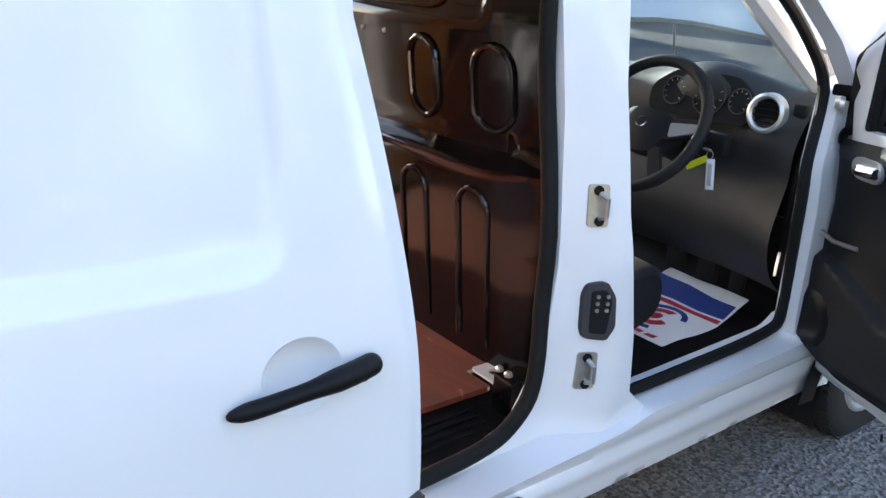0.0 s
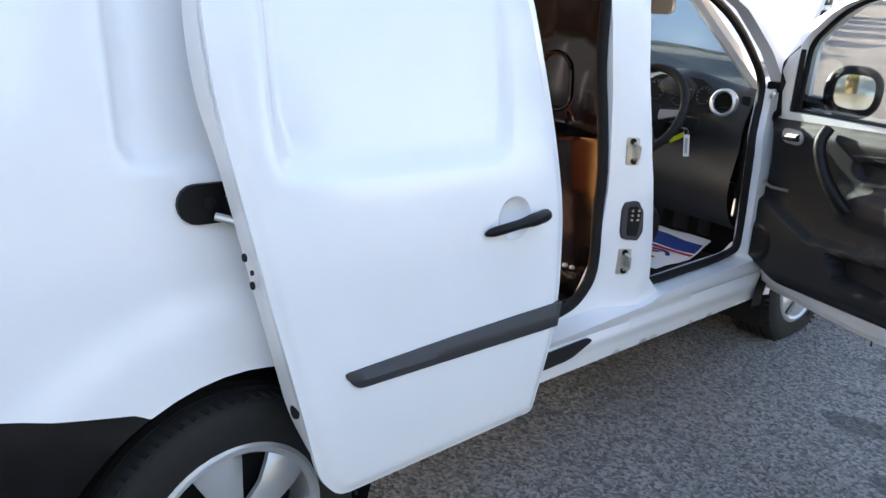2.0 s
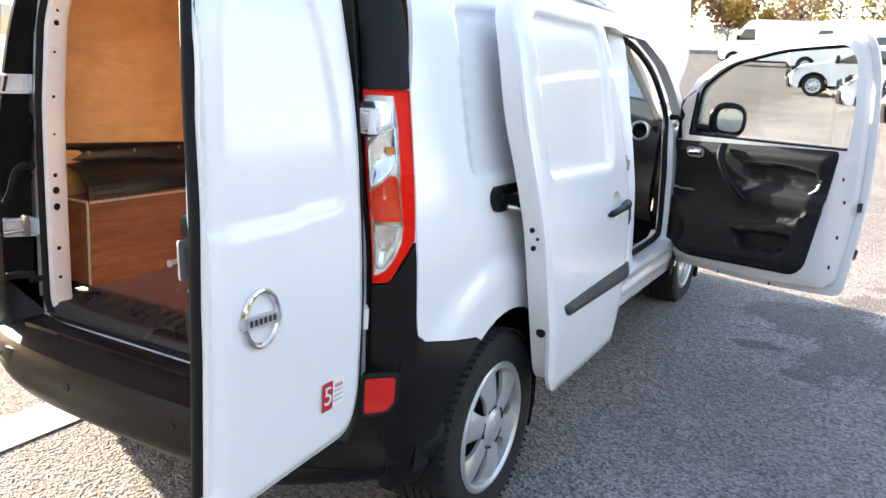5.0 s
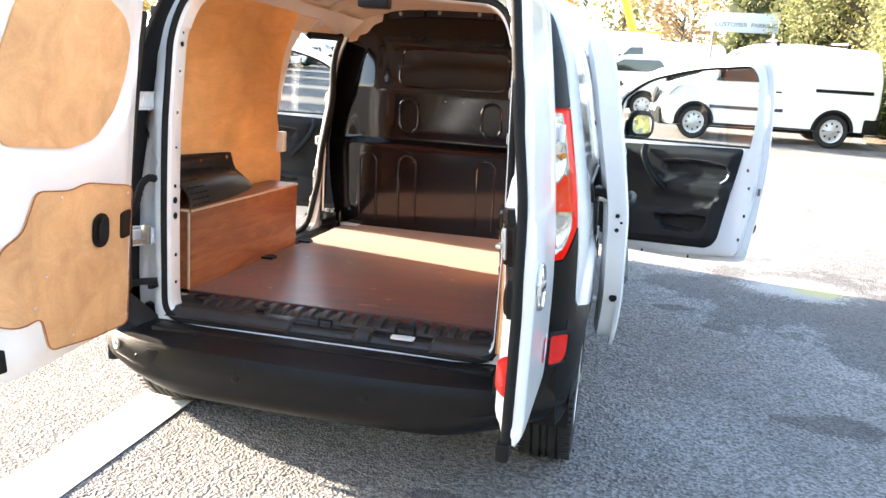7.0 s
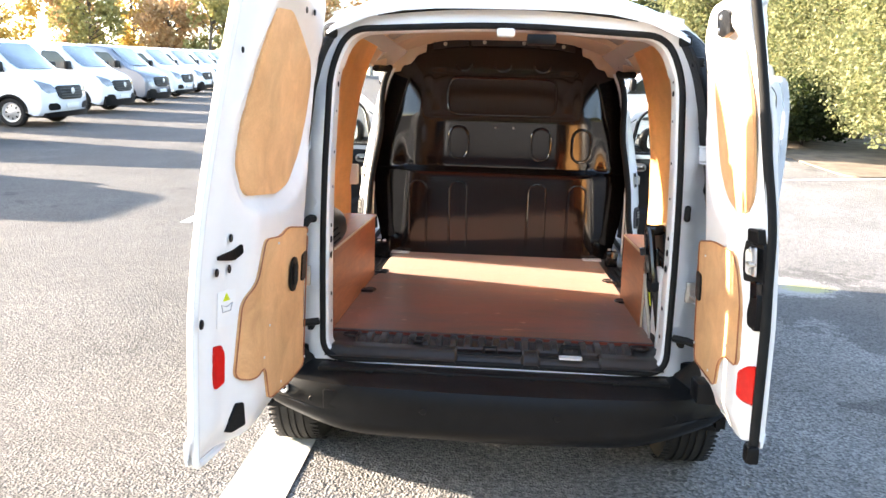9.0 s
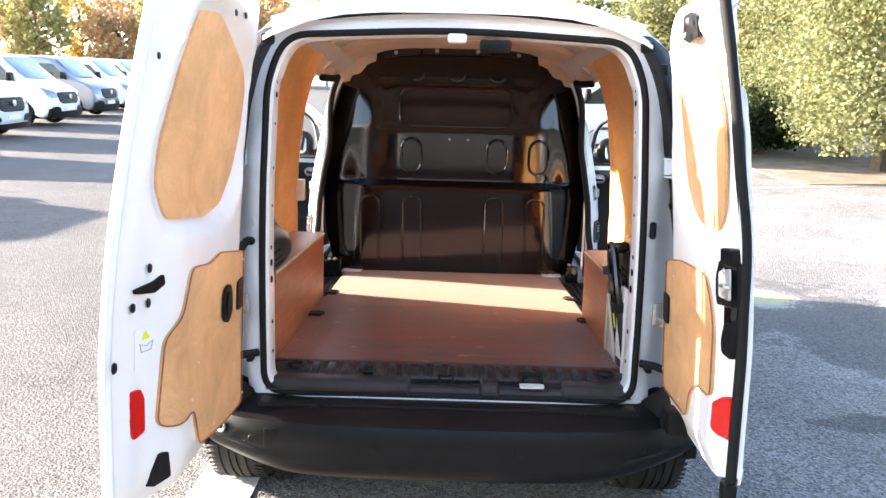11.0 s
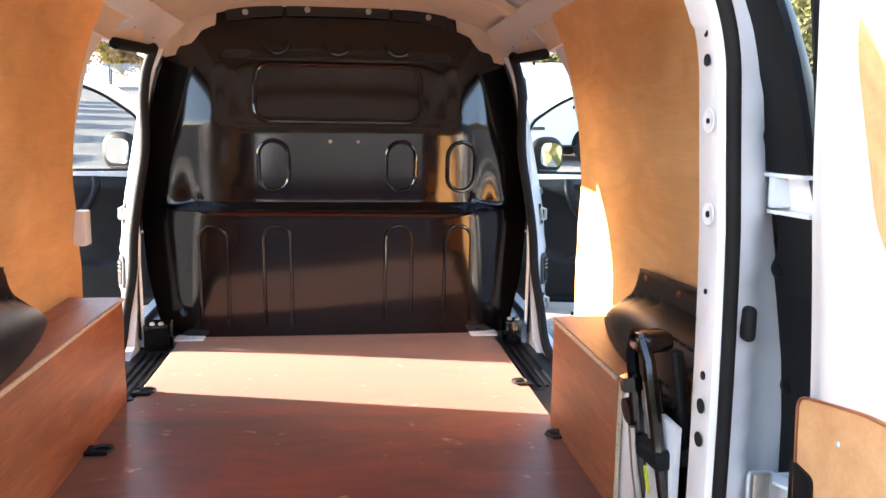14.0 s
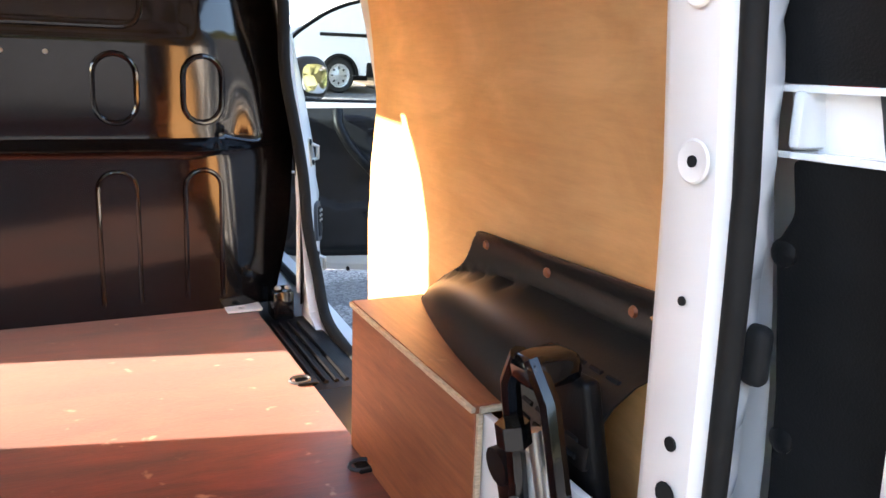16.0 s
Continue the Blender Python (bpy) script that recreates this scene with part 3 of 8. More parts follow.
for s in (1, -1):
    # rear quarter
    out = [(0.27, 1.655), (0.185, 1.33), (0.15, 0.98), (0.155, 0.76)] + [(0.160, 0.728), (0.190, 0.706)] + [(0.41, 0.666)]
    out += arch(0.62, 0.31, 0.385, 118, 12)
    out += [(1.01, 0.385), (1.45, 0.385), (1.452, 0.50), (1.45, 0.9), (1.44, 1.2), (1.45, 1.5), (1.48, 1.60), (1.52, 1.655)]
    part("side_panel", plate(out, side(s, press=press_quarter), 0.012, grid=0.028, lines=[QREC, inset_loop(dense(QREC, 0.02), 0.011), inset_loop(dense(QREC, 0.02), 0.022)]), PAINT, van)
    # cantrail along the roof
    out = [(0.27, 1.655), (1.52, 1.655), (1.48, 1.60), (1.52, 1.585), (1.90, 1.60), (2.0, 1.585), (2.35, 1.575), (2.62, 1.47), (2.80, 1.33), (2.90, 1.20), (2.985, 1.22), (2.80, 1.46), (2.60, 1.60), (2.40, 1.668), (2.0, 1.70), (0.6, 1.70), (0.27, 1.685)]
    part("roof_rail", plate(out, side(s, -0.004), 0.05, grid=0.045), PAINT, van)
    # rocker and sill
    out = rounded([(0.985, 0.36), (2.99, 0.375), (3.0, 0.52), (2.86, 0.60), (2.80, 0.56), (2.20, 0.545), (2.10, 0.52), (1.455, 0.49), (1.0, 0.45)], 0.03)
    part("sill", plate(out, side(s, -0.012, lambda a, b: 0.012 * math.exp(-((b - 0.475 - 0.012 * (a - 1.5)) / 0.012) ** 2) + 0.008 * step(0.44, 0.42, b)), 0.13, grid=0.02), PAINT, van)
    # B pillar: a hollow post of painted steel with its jamb facing back
    out = [(1.925, 1.60), (1.935, 1.40), (1.945, 1.20), (1.94, 0.90), (1.915, 0.66), (1.86, 0.56), (1.70, 0.50), (1.70, 0.45), (2.30, 0.45), (2.18, 0.55), (2.125, 0.60), (2.115, 0.73), (2.07, 1.00), (2.065, 1.25), (2.08, 1.45), (2.12, 1.60)]
    part("door_pillar", plate(out, jamb(s, -0.040), 0.030, grid=0.040), PAINT, van)
    part("pillar_lining", plate([(1.95, 0.56), (2.07, 0.56), (2.06, 1.58), (1.95, 1.58)], jamb(s, -0.073), 0.006, grid=0.05), GLOSSBLK, van)
    # A pillar foot and scuttle side
    out = rounded([(2.83, 0.50), (3.02, 0.50), (3.05, 1.18), (2.98, 1.24), (2.885, 1.22), (2.80, 1.02), (2.79, 0.62)], 0.03)
    part("hinge_pillar", plate(out, side(s, -0.045), 0.06, grid=0.05), PAINT, van)
    for hz in (0.70, 1.02):
        part("door_hinge", box(s * 0.775, s * 0.835, 2.88, 2.99, hz - 0.035, hz + 0.035, 0.008), PAINT_IN, van)
    part("pillar_connector", box(s * 0.775, s * 0.832, 2.862, 2.905, 0.775, 0.84, 0.008), BLACK, van)
    part("pillar_cap", box(s * 0.735, s * 0.805, 2.875, 2.965, 1.185, 1.225, 0.008), BLACK, van)
    part("check_strap", tube([(s * 0.78, 2.86, 0.86), (s * 0.86, 2.80, 0.85), (s * 0.93, 2.79, 0.85)], 0.006), STEEL, van)
    for hz in (0.64, 0.92, 1.10):
        part("grommet", lathe([(0.0, 0.0), (0.022, 0.0), (0.024, 0.004), (0.0, 0.006)], 16), BLACK, van).matrix_basis = pose(s * 0.792, 2.87, hz, 0, 0, 0 if s > 0 else 180)
    # front wing
    out = [(3.0, 0.38)] + [(3.317 + 0.385 * math.cos(radians(a)), 0.31 + 0.385 * math.sin(radians(a))) for a in range(168, 10, -12)] + [(3.75, 0.40), (4.05, 0.45), (4.10, 0.80), (3.85, 0.98), (3.45, 1.09), (3.05, 1.17), (2.99, 1.10)]
    part("front_wing", plate(out, side(s), 0.012, grid=0.06), PAINT, van)
    # black rail cover of the sliding door
    out = stadium(0, 0, 0.036, 0.45)
    out = [(0.965 + p[1], 1.031 + p[0]) for p in out]
    rail = part("rail_cover", plate(out, side(s, 0.010), 0.02, grid=0.05), BLACK, van)
    part("screw", lathe([(0, 0), (0.012, 0), (0.010, 0.004), (0, 0.005)], 12), RUBBER, rail).matrix_basis = pose(s * (sx(0.57, 1.03) + 0.011), 0.575, 1.032, 0, 0, 0 if s > 0 else 180)
    # lower guide slot in the rocker
    out = rounded([(1.50, 0.415), (1.72, 0.422), (1.82, 0.462), (1.79, 0.478), (1.50, 0.47)], 0.03)
    part("guide_slot", plate(out, side(s, -0.006), 0.004, grid=0.06), SATINBLK, van)
    # seals round the side openings
    zz = [(1.925, 1.585), (1.93, 1.40), (1.94, 1.20), (1.935, 0.90), (1.91, 0.68), (1.86, 0.585), (1.76, 0.54), (1.50, 0.52)]
    zz = [(1.50, 1.575), (1.85, 1.59)] + zz
    pts = [(s * (sx(p.x, p.y) - 0.100 - 0.022 * step(0.62, 0.85, p.y) + 0.050 * step(1.20, 1.59, p.y)), p.x - 0.012, p.y) for p in smooth_line(zz, 5, False)]
    part("door_seal", tube(pts, 0.017, n=10), RUBBER, van)
    zz = [(2.10, 0.60), (2.125, 0.565), (2.40, 0.565), (2.72, 0.58), (2.79, 0.63), (2.785, 0.85), (2.80, 1.02), (2.87, 1.20), (2.80, 1.32), (2.62, 1.46), (2.36, 1.555), (2.10, 1.57), (2.075, 1.45), (2.06, 1.22), (2.07, 1.0), (2.11, 0.75)]
    pts = [(s * (sx(p.x, p.y) - 0.085), p.x, p.y) for p in smooth_line(zz, 4)]
    part("door_seal", tube(pts, 0.015, closed=True, n=8), RUBBER, van)

# roof
def roof_z(x, y):
    """Crown of the roof."""
    return 1.812 - 0.112 * (abs(x) / 0.62) ** 4 - 0.112 * max(0, (0.55 - y) / 0.45) ** 2 - 0.05 * max(0, (y - 1.6) / 0.9) ** 2


out = rounded([(-0.60, 0.13), (0.60, 0.13), (0.62, 0.4), (0.62, 2.30), (0.50, 2.45), (0, 2.50), (-0.50, 2.45), (-0.62, 2.30), (-0.62, 0.4)], 0.03)
part("roof", plate(out, lambda a, b, d: Vector((a, b, roof_z(a, b) + d)), 0.012, grid=0.07), PAINT, van)
# unseen sheet below the white roof, added to darken its reflection in the bulkhead
part("roof_dimming_sheet", plate([(-0.57, 0.20), (0.57, 0.20), (0.57, 2.20), (-0.57, 2.20)], lambda a, b, d: Vector((a, b, roof_z(a, b) - 0.006 + d)), 0.004, grid=0.07), ROOFDIM, van, "unseen dull sheet added under the roof to dim its reflection")
for ry in (0.62, 1.12, 1.58):
    bm = plate([(-0.60, ry - 0.035), (0.60, ry - 0.035), (0.60, ry + 0.035), (-0.60, ry + 0.035)], lambda a, b, d: Vector((a, b, roof_z(a, b) - 0.014 + d)), 0.028, grid=0.06)
    part("roof_bow", bm, PRIMER, van)
out = rounded([(-0.60, 1.64), (0.60, 1.64), (0.60, 2.10), (-0.60, 2.10)], 0.02)
part("roof_channel", plate(out, lambda a, b, d: Vector((a, b, roof_z(a, b) - 0.014 - 0.004 * step(1.64, 1.70, b) + d)), 0.01, grid=0.06), PRIMER, van)
for s in (1, -1):
    # gusset between roof channel and pillar
    out = rounded([(0.35, 1.670), (1.18, 1.670), (1.20, 1.590), (1.50, 1.583), (1.95, 1.600), (2.04, 1.605), (2.04, 1.738), (0.35, 1.738)], 0.008)
    part("pillar_gusset", plate(out, lambda a, b, d: Vector((s * (lining_x(b) + 0.012 + 0.006 * math.sin(a * 14) + d), a, b)), 0.010, grid=0.04), PRIMER, van)
    # cross panel closing the corner beside the bulkhead
    out = rounded([(0.43, 1.785), (0.44, 1.70), (0.54, 1.60), (0.66, 1.575), (0.665, 1.60), (0.635, 1.66), (0.60, 1.705), (0.53, 1.745)], 0.008)
    part("corner_panel", plate(out, lambda a, b, d: Vector((s * a, 2.045 - 0.006 * math.cos(a * 60) - d, b)), 0.008, grid=0.03), PRIMER, van)
    for (yy, zz) in ((1.62, 1.645), (1.86, 1.64), (1.95, 1.66)):
        part("hole", lathe([(0, 0), (0.011, 0), (0.011, 0.003), (0, 0.003)], 12), HOLE, van).matrix_basis = pose(s * (lining_x(zz) + 0.002), yy, zz, 0, 0, 180 if s > 0 else 0)

# rear frame round the doors
OPEN = [(-0.600, 0.498), (0.600, 0.498), (0.604, 0.97), (0.584, 1.50), (0.53, 1.632), (0.0, 1.658), (-0.53, 1.632), (-0.584, 1.50), (-0.604, 0.97)]
OPENR = rounded(OPEN, [0.07, 0.07, 0.3, 0.16, 0.10, 0.2, 0.10, 0.16, 0.3], 6)


def frame_y(x, z):
    return 0.115 + 0.06 * max(0, (z - 1.15) / 0.55) ** 2 + 0.03 * (x / 0.7) ** 4 + 0.045 * step(0.625, 0.69, abs(x))


hw = lambda z: sx(0.10, z) - 0.088
out = [(hw(z), z) for z in np.linspace(0.47, 1.60, 14)] + [(0.58, 1.69), (0.45, 1.722), (0, 1.74), (-0.45, 1.722), (-0.58, 1.69)] + [(-hw(z), z) for z in np.linspace(1.60, 0.47, 14)]
part("rear_frame", plate(out, lambda a, b, d: Vector((a, frame_y(a, b) - d, b)), 0.02, holes=[OPENR], grid=0.04), PAINT, van)
part("rear_door_seal", tube([(p.x, frame_y(p.x, p.y) - 0.001, p.y) for p in OPENR], 0.0108, closed=True, n=10), RUBBER, van)
# white jamb inside the seal
bm = bmesh.new()
ring = [p for p in OPENR]
c = Vector((0, 1.05))
lay = []
for k, (dy, dx) in enumerate(((0.0, 0.0), (0.012, -0.016), (0.062, -0.022), (0.082, -0.010), (0.087, 0.045))):
    lay.append([bm.verts.new((p.x + dx * (1 if p.x > 0 else -1) * min(1, abs(p.x) / 0.3), frame_y(p.x, p.y) + 0.004 + dy, p.y + (dx * 0.6 if p.y > 1.5 else -dx * 0.3 if p.y < 0.53 else 0))) for p in ring])
for A, B in zip(lay, lay[1:]):
    for i in range(len(ring)):
        bm.faces.new((A[i], A[(i + 1) % len(ring)], B[(i + 1) % len(ring)], B[i]))
part("rear_jamb", bm, PAINT_IN, van)
for s in (1, -1):
    for z, r in ((0.62, .006), (0.72, .007), (0.86, .012), (0.915, .012), (0.965, .007), (1.10, .0042), (1.22, .005), (1.36, .0042), (1.45, .009), (1.49, .006)):
        w = float(np.interp(z, [0.5, 0.97, 1.5], [0.600, 0.604, 0.584])) - 0.0225
        part("hole", lathe([(0, 0), (r, 0), (r, 0.002), (0, 0.002)], 12), HOLE, van).matrix_basis = pose(s * (w + 0.001), frame_y(w, z) + 0.040, z, 0, 0, 180 if s > 0 else 0)
        if z in (1.22, 1.36):
            part("dimple", lathe([(0.0, 0.0), (0.012, 0.0), (0.017, 0.0016), (0.019, 0.0)], 20, closed=False), PAINT_IN, van).matrix_basis = pose(s * (w + 0.0015), frame_y(w, z) + 0.040, z, 0, 0, 180 if s > 0 else 0)
    # rubber buffer, door stop and catch on the frame
    part("wiring_clip", box(s * 0.640 - 0.010, s * 0.640 + 0.010, 0.10, 0.145, 0.60, 0.62, 0.005, 2), RUBBER, van)
    part("buffer", box(s * 0.585 - 0.020, s * 0.585 + 0.020, 0.14, 0.195, 1.600, 1.635, 0.010, 2), RUBBER, van)
    part("catch_bracket", box(s * 0.625 - 0.022, s * 0.625 + 0.018, 0.125, 0.160, 1.535, 1.567, 0.004), BLACK, van)
    part("door_stop", tube([(s * 0.61, 0.10, 0.635), (s * 0.65, 0.07, 0.635), (s * 0.685, 0.05, 0.625), (s * 0.69, 0.04, 0.60)], 0.013), RUBBER, van)
    st = part("door_striker", box(s * 0.655 - 0.016, s * 0.655 + 0.016, 0.098, 0.112, 0.76, 0.83, 0.004), STEEL, van)
    part("strap", tube([(s * 0.655, 0.095, 0.78), (s * 0.67, 0.03, 0.775), (s * 0.685, -0.03, 0.77)], 0.007), STEEL, van)
    if s < 0:
        part("cable_boot", tube([(s * p.x, p.y, p.z) for p in smooth_line([(0.634, 0.13, 0.990), (0.642, 0.100, 0.994), (0.656, 0.080, 0.970), (0.668, 0.068, 0.91), (0.684, 0.055, 0.865)], 6, False)], [0.0115 + 0.0025 * (k % 2) for k in range(25)], n=10), RUBBER, van, "ribbed rubber cable boot")
    else:
        part("buffer", box(0.620, 0.640, 0.118, 0.143, 1.03, 1.085, 0.009, 3), RUBBER, van)
    # rear corner: lamp cluster and black trims on a curved corner surface
    def corner(u, z, d, s=s):
        """u runs 0 (inboard, facing back) to 1 (outboard, facing sideways)."""
        lean = 0.075 * max(0, (z - 1.0) / 0.55) ** 1.6
        x0, x1 = sx(0.05, z) - 0.066, sx(0.18, z) - 0.004
        y0, y1 = 0.066 + lean, 0.168 + lean * 0.7
        a = u * math.pi / 2 * 0.96
        ca, sa = math.sin(a), 1 - math.cos(a)
        x = x0 + (x1 - x0) * (0.45 * u + 0.55 * ca) + d * u
        y = y0 + (y1 - y0) * (0.35 * u + 0.65 * sa) - d * (1 - u)
        return Vector((s * x, y, z))
    part("corner_trim", plate(rounded([(0, 1.325), (1, 1.33), (1, 1.60), (0.55, 1.655), (0, 1.655)], 0.02), corner, 0.02, grid=0.06), BLACK, van)
    part("corner_trim", plate(rounded([(0, 0.63), (1, 0.64), (1, 0.985), (0.55, 0.90), (0.35, 0.868), (0, 0.862)], 0.012), corner, 0.02, grid=0.06), BLACK, van)
    field = rounded([(0.04, 1.312), (0.64, 1.312), (0.70, 1.24), (0.70, 1.16), (0.67, 1.10), (0.67, 1.005), (0.62, 0.968), (0.45, 0.925), (0.30, 0.903), (0.10, 0.888), (0.04, 0.888)], 0.012)
    lamp = part("tail_lamp", plate(rounded([(0, 0.868), (0.35, 0.872), (0.60, 0.92), (1, 0.992), (1, 1.322), (0, 1.318)], 0.01), lambda u, z, d: corner(u, z, d - 0.002), 0.03, holes=[field], grid=0.04), REDLENS, van)
    part("lamp_rim", tube([corner(u, z, -0.004) for u, z in ((0.0, 1.321), (0.5, 1.323), (0.985, 1.324), (0.99, 1.20), (0.99, 1.08), (0.99, 0.995))], 0.0045, n=6), REDDEEP, lamp)
    part("lens_housing", plate(field, lambda u, z, d: corner(u, z, d - 0.016 + 0.013 * step(0.035, 0.0, edge_dist((u, z), field))), 0.006, grid=0.03, rings=(0.01, 0.025)), CLEARLENS, lamp, "pale silvered housing behind clear lens")
    for nm, pg, mt, dish in (("upper_reflector", [(0.09, 1.205), (0.30, 1.232), (0.58, 1.252), (0.62, 1.298), (0.09, 1.298)], LAMPBOWL, 0.006),
                             ("indicator_bowl", [(0.09, 1.192), (0.36, 1.225), (0.62, 1.240), (0.63, 1.165), (0.50, 1.135), (0.30, 1.112), (0.09, 1.098)], LAMPBOWL, 0.016),
                             ("lower_bowl", [(0.11, 1.012), (0.60, 1.006), (0.58, 0.985), (0.45, 0.945), (0.24, 0.908), (0.11, 0.908)], LAMPBOWL, 0.016)):
        pg = rounded(pg, 0.016)
        part(nm, plate(pg, lambda u, z, d: corner(u, z, d - 0.001 - dish * step(0.0, 0.05, edge_dist((u, z), pg))), 0.003, grid=0.022, rings=(0.012,)), mt, lamp)
        part("divider", tube([corner(p.x, p.y, 0.0) for p in pg], 0.0026, closed=True, n=6), CLEARLENS, lamp)
    pg = rounded([(0.08, 1.088), (0.28, 1.105), (0.50, 1.130), (0.62, 1.122), (0.635, 1.018), (0.10, 1.020)], 0.014)
    part("stop_lens", plate(pg, lambda u, z, d: corner(u, z, d + 0.002 - 0.012 * step(0.0, 0.07, edge_dist((u, z), pg)) * (0.9 + 0.1 * math.sin(u * 22) * math.sin(z * 130))), 0.004, grid=0.020), REDLENS, lamp)
    part("amber_bulb", lathe([(0, 0), (0.010, 0), (0.010, 0.012), (0, 0.014)], 12), AMBER, lamp).matrix_basis = Matrix.Translation(corner(0.54, 1.185, -0.012)) @ pose(0, 0, 0, 0, 0, -70 if s > 0 else -110)
    for rz in np.linspace(1.225, 1.292, 7):
        part("reflector_rib", tube([corner(0.13, rz, -0.004), corner(0.56, rz, -0.004)], 0.0028, n=6), LAMPBOWL, lamp)
    for rz in np.linspace(1.00, 1.13, 17):
        part("rib", tube([corner(0.74, rz, -0.001), corner(0.97, rz, -0.001)], 0.0020, n=5), REDLENS, lamp)
    part("cover_glass", plate(field, lambda u, z, d: corner(u, z, d + 0.003), 0.002, grid=0.05), LENSGLASS, lamp, "clear outer lens").visible_shadow = False
    part("hinge_surround", tube([corner(u, z, 0.003) for u, z in rounded([(0.0, 1.222), (0.24, 1.222), (0.24, 1.292), (0.0, 1.292)], 0.02)], 0.006, closed=True, n=8), MOULD, lamp)
    part("hinge_slot", plate(rounded([(0.02, 1.228), (0.22, 1.228), (0.22, 1.286), (0.02, 1.286)], 0.02), lambda u, z, d: corner(u, z, d + 0.0035), 0.004, grid=0.03), MOULD, lamp)
    # inner black lamp carrier seen past the open door
    def carrier(a, b, d, s=s):
        """a runs from the white frame out to the lens edge."""
        x = sx(0.05, b) - 0.083 + a * 0.13 + d
        return Vector((s * x, 0.176 + 0.06 * max(0, (b - 1.15) / 0.55) ** 2 - 1.05 * a, b))
    for z0, z1 in ((0.60, 1.222), (1.285, 1.60)):
        lc = part("lamp_carrier", plate(rounded([(0.012, z0), (0.104, z0), (0.104, z1), (0.020, z1), (0.020, z1 - 0.05), (0.002, z1 - 0.08), (0.0, z0 + 0.04)], 0.008), carrier, 0.012, grid=0.03), BLACK, van)
        for za, zb_ in (((0.975, 1.105), (0.76, 0.915), (1.165, 1.205)) if z0 < 1 else ((1.375, 1.56), (1.30, 1.325))):
            part("carrier_panel", plate(rounded([(0.036, za), (0.092, za), (0.092, zb_), (0.034, zb_)], 0.006), lambda a, b, d: carrier(a, b, d - 0.004), 0.004, grid=0.04), DARKTRIM, lc)
        for bz in ((1.135, 0.945) if z0 < 1 else (1.345,)):
            part("clip_boss", lathe([(0, -0.008), (0.014, -0.008), (0.014, 0.006), (0.008, 0.010), (0, 0.010)], 14), BLACK, lc).matrix_basis = Matrix.Translation(carrier(0.008, bz, -0.006)) @ pose(0, 0, 0, 0, 0, 180 if s > 0 else 0)
            part("carrier_rib", tube([carrier(0.012, bz + 0.012, -0.002), carrier(0.098, bz + 0.004, -0.002)], 0.005, n=6), BLACK, lc)
            part("carrier_rib", tube([carrier(0.012, bz - 0.012, -0.002), carrier(0.098, bz - 0.022, -0.002)], 0.004, n=6), BLACK, lc)
    part("hinge_recess", plate([(0.010, 1.2285), (0.106, 1.2285), (0.106, 1.2785), (0.010, 1.2785)], lambda a, b, d: carrier(a, b, d + 0.008), 0.005, grid=0.04), PAINT, van)
    for sz in (1.2255, 1.2815):
        part("recess_shelf", plate([(0.010, sz - 0.003), (0.100, sz - 0.003), (0.100, sz + 0.003), (0.010, sz + 0.003)], lambda a, b, d: carrier(a, b, d - 0.004), 0.014, grid=0.05), PAINT, van)
    # door hinges
    for hz in (0.785, 1.256):
        h = part("door_hinge", box(s * 0.712, s * 0.748, 0.045, 0.085, hz - 0.018, hz + 0.018, 0.005), PAINT, van)
        part("hinge_pin", tube([(s * 0.750, 0.045, hz - 0.026), (s * 0.750, 0.045, hz + 0.026)], 0.010, n=12), PAINT, h)
        part("hinge_base", box(s * 0.655, s * 0.738, 0.138, 0.150, hz - 0.024, hz + 0.024, 0.004), PAINT, h)
        part("hinge_cheek", box(s * 0.700, s * 0.710, 0.060, 0.137, hz - 0.026, hz + 0.026, 0.003), PAINT, h)
        for k in (-0.027, 0.027):
            part("hinge_leaf", plate(rounded([(0.655, 0.150), (0.700, 0.070), (0.740, 0.050), (0.745, 0.080), (0.715, 0.105), (0.695, 0.150)], 0.008), lambda a, b, d: Vector((s * a, b, hz + k + d)), 0.005, grid=0.05), PAINT, h)
part("roof_strip", tube([(x, 0.118 + 0.03 * (x / 0.7) ** 4 + 0.045, 1.714 - 0.03 * (x / 0.45) ** 2) for x in np.linspace(-0.43, 0.43, 11)], 0.009, n=6), RUBBER, van)
lat = part("upper_latch", box(0.07, 0.165, 0.135, 0.20, 1.595, 1.628, 0.006), BLACK, van)
part("latch_cap", box(-0.03, 0.03, 0.13, 0.17, 1.615, 1.645, 0.010), PAINT_IN, lat)

# bumper: a profile swept round the back
BP = [(0.855, 0.30), (0.85, 0.22), (0.826, 0.13), (0.775, 0.058), (0.70, 0.005), (0.58, -0.038), (0.40, -0.062), (0.20, -0.074), (0, -0.078)]
BP = smooth_line(BP, 4, False)
BP = [(p.x, p.y) for p in BP]
BP = BP + [(-x, y) for x, y in BP[::-1][1:]]
bm = bmesh.new()
sec = [(-0.005, 0.640), (0.000, 0.655), (-0.075, 0.474), (-0.055, 0.466), (-0.012, 0.458), (0.0, 0.438), (0.004, 0.39), (-0.004, 0.355), (0.0, 0.340), (-0.004, 0.315), (-0.03, 0.285), (-0.10, 0.27)]
rings = []
N = len(BP)
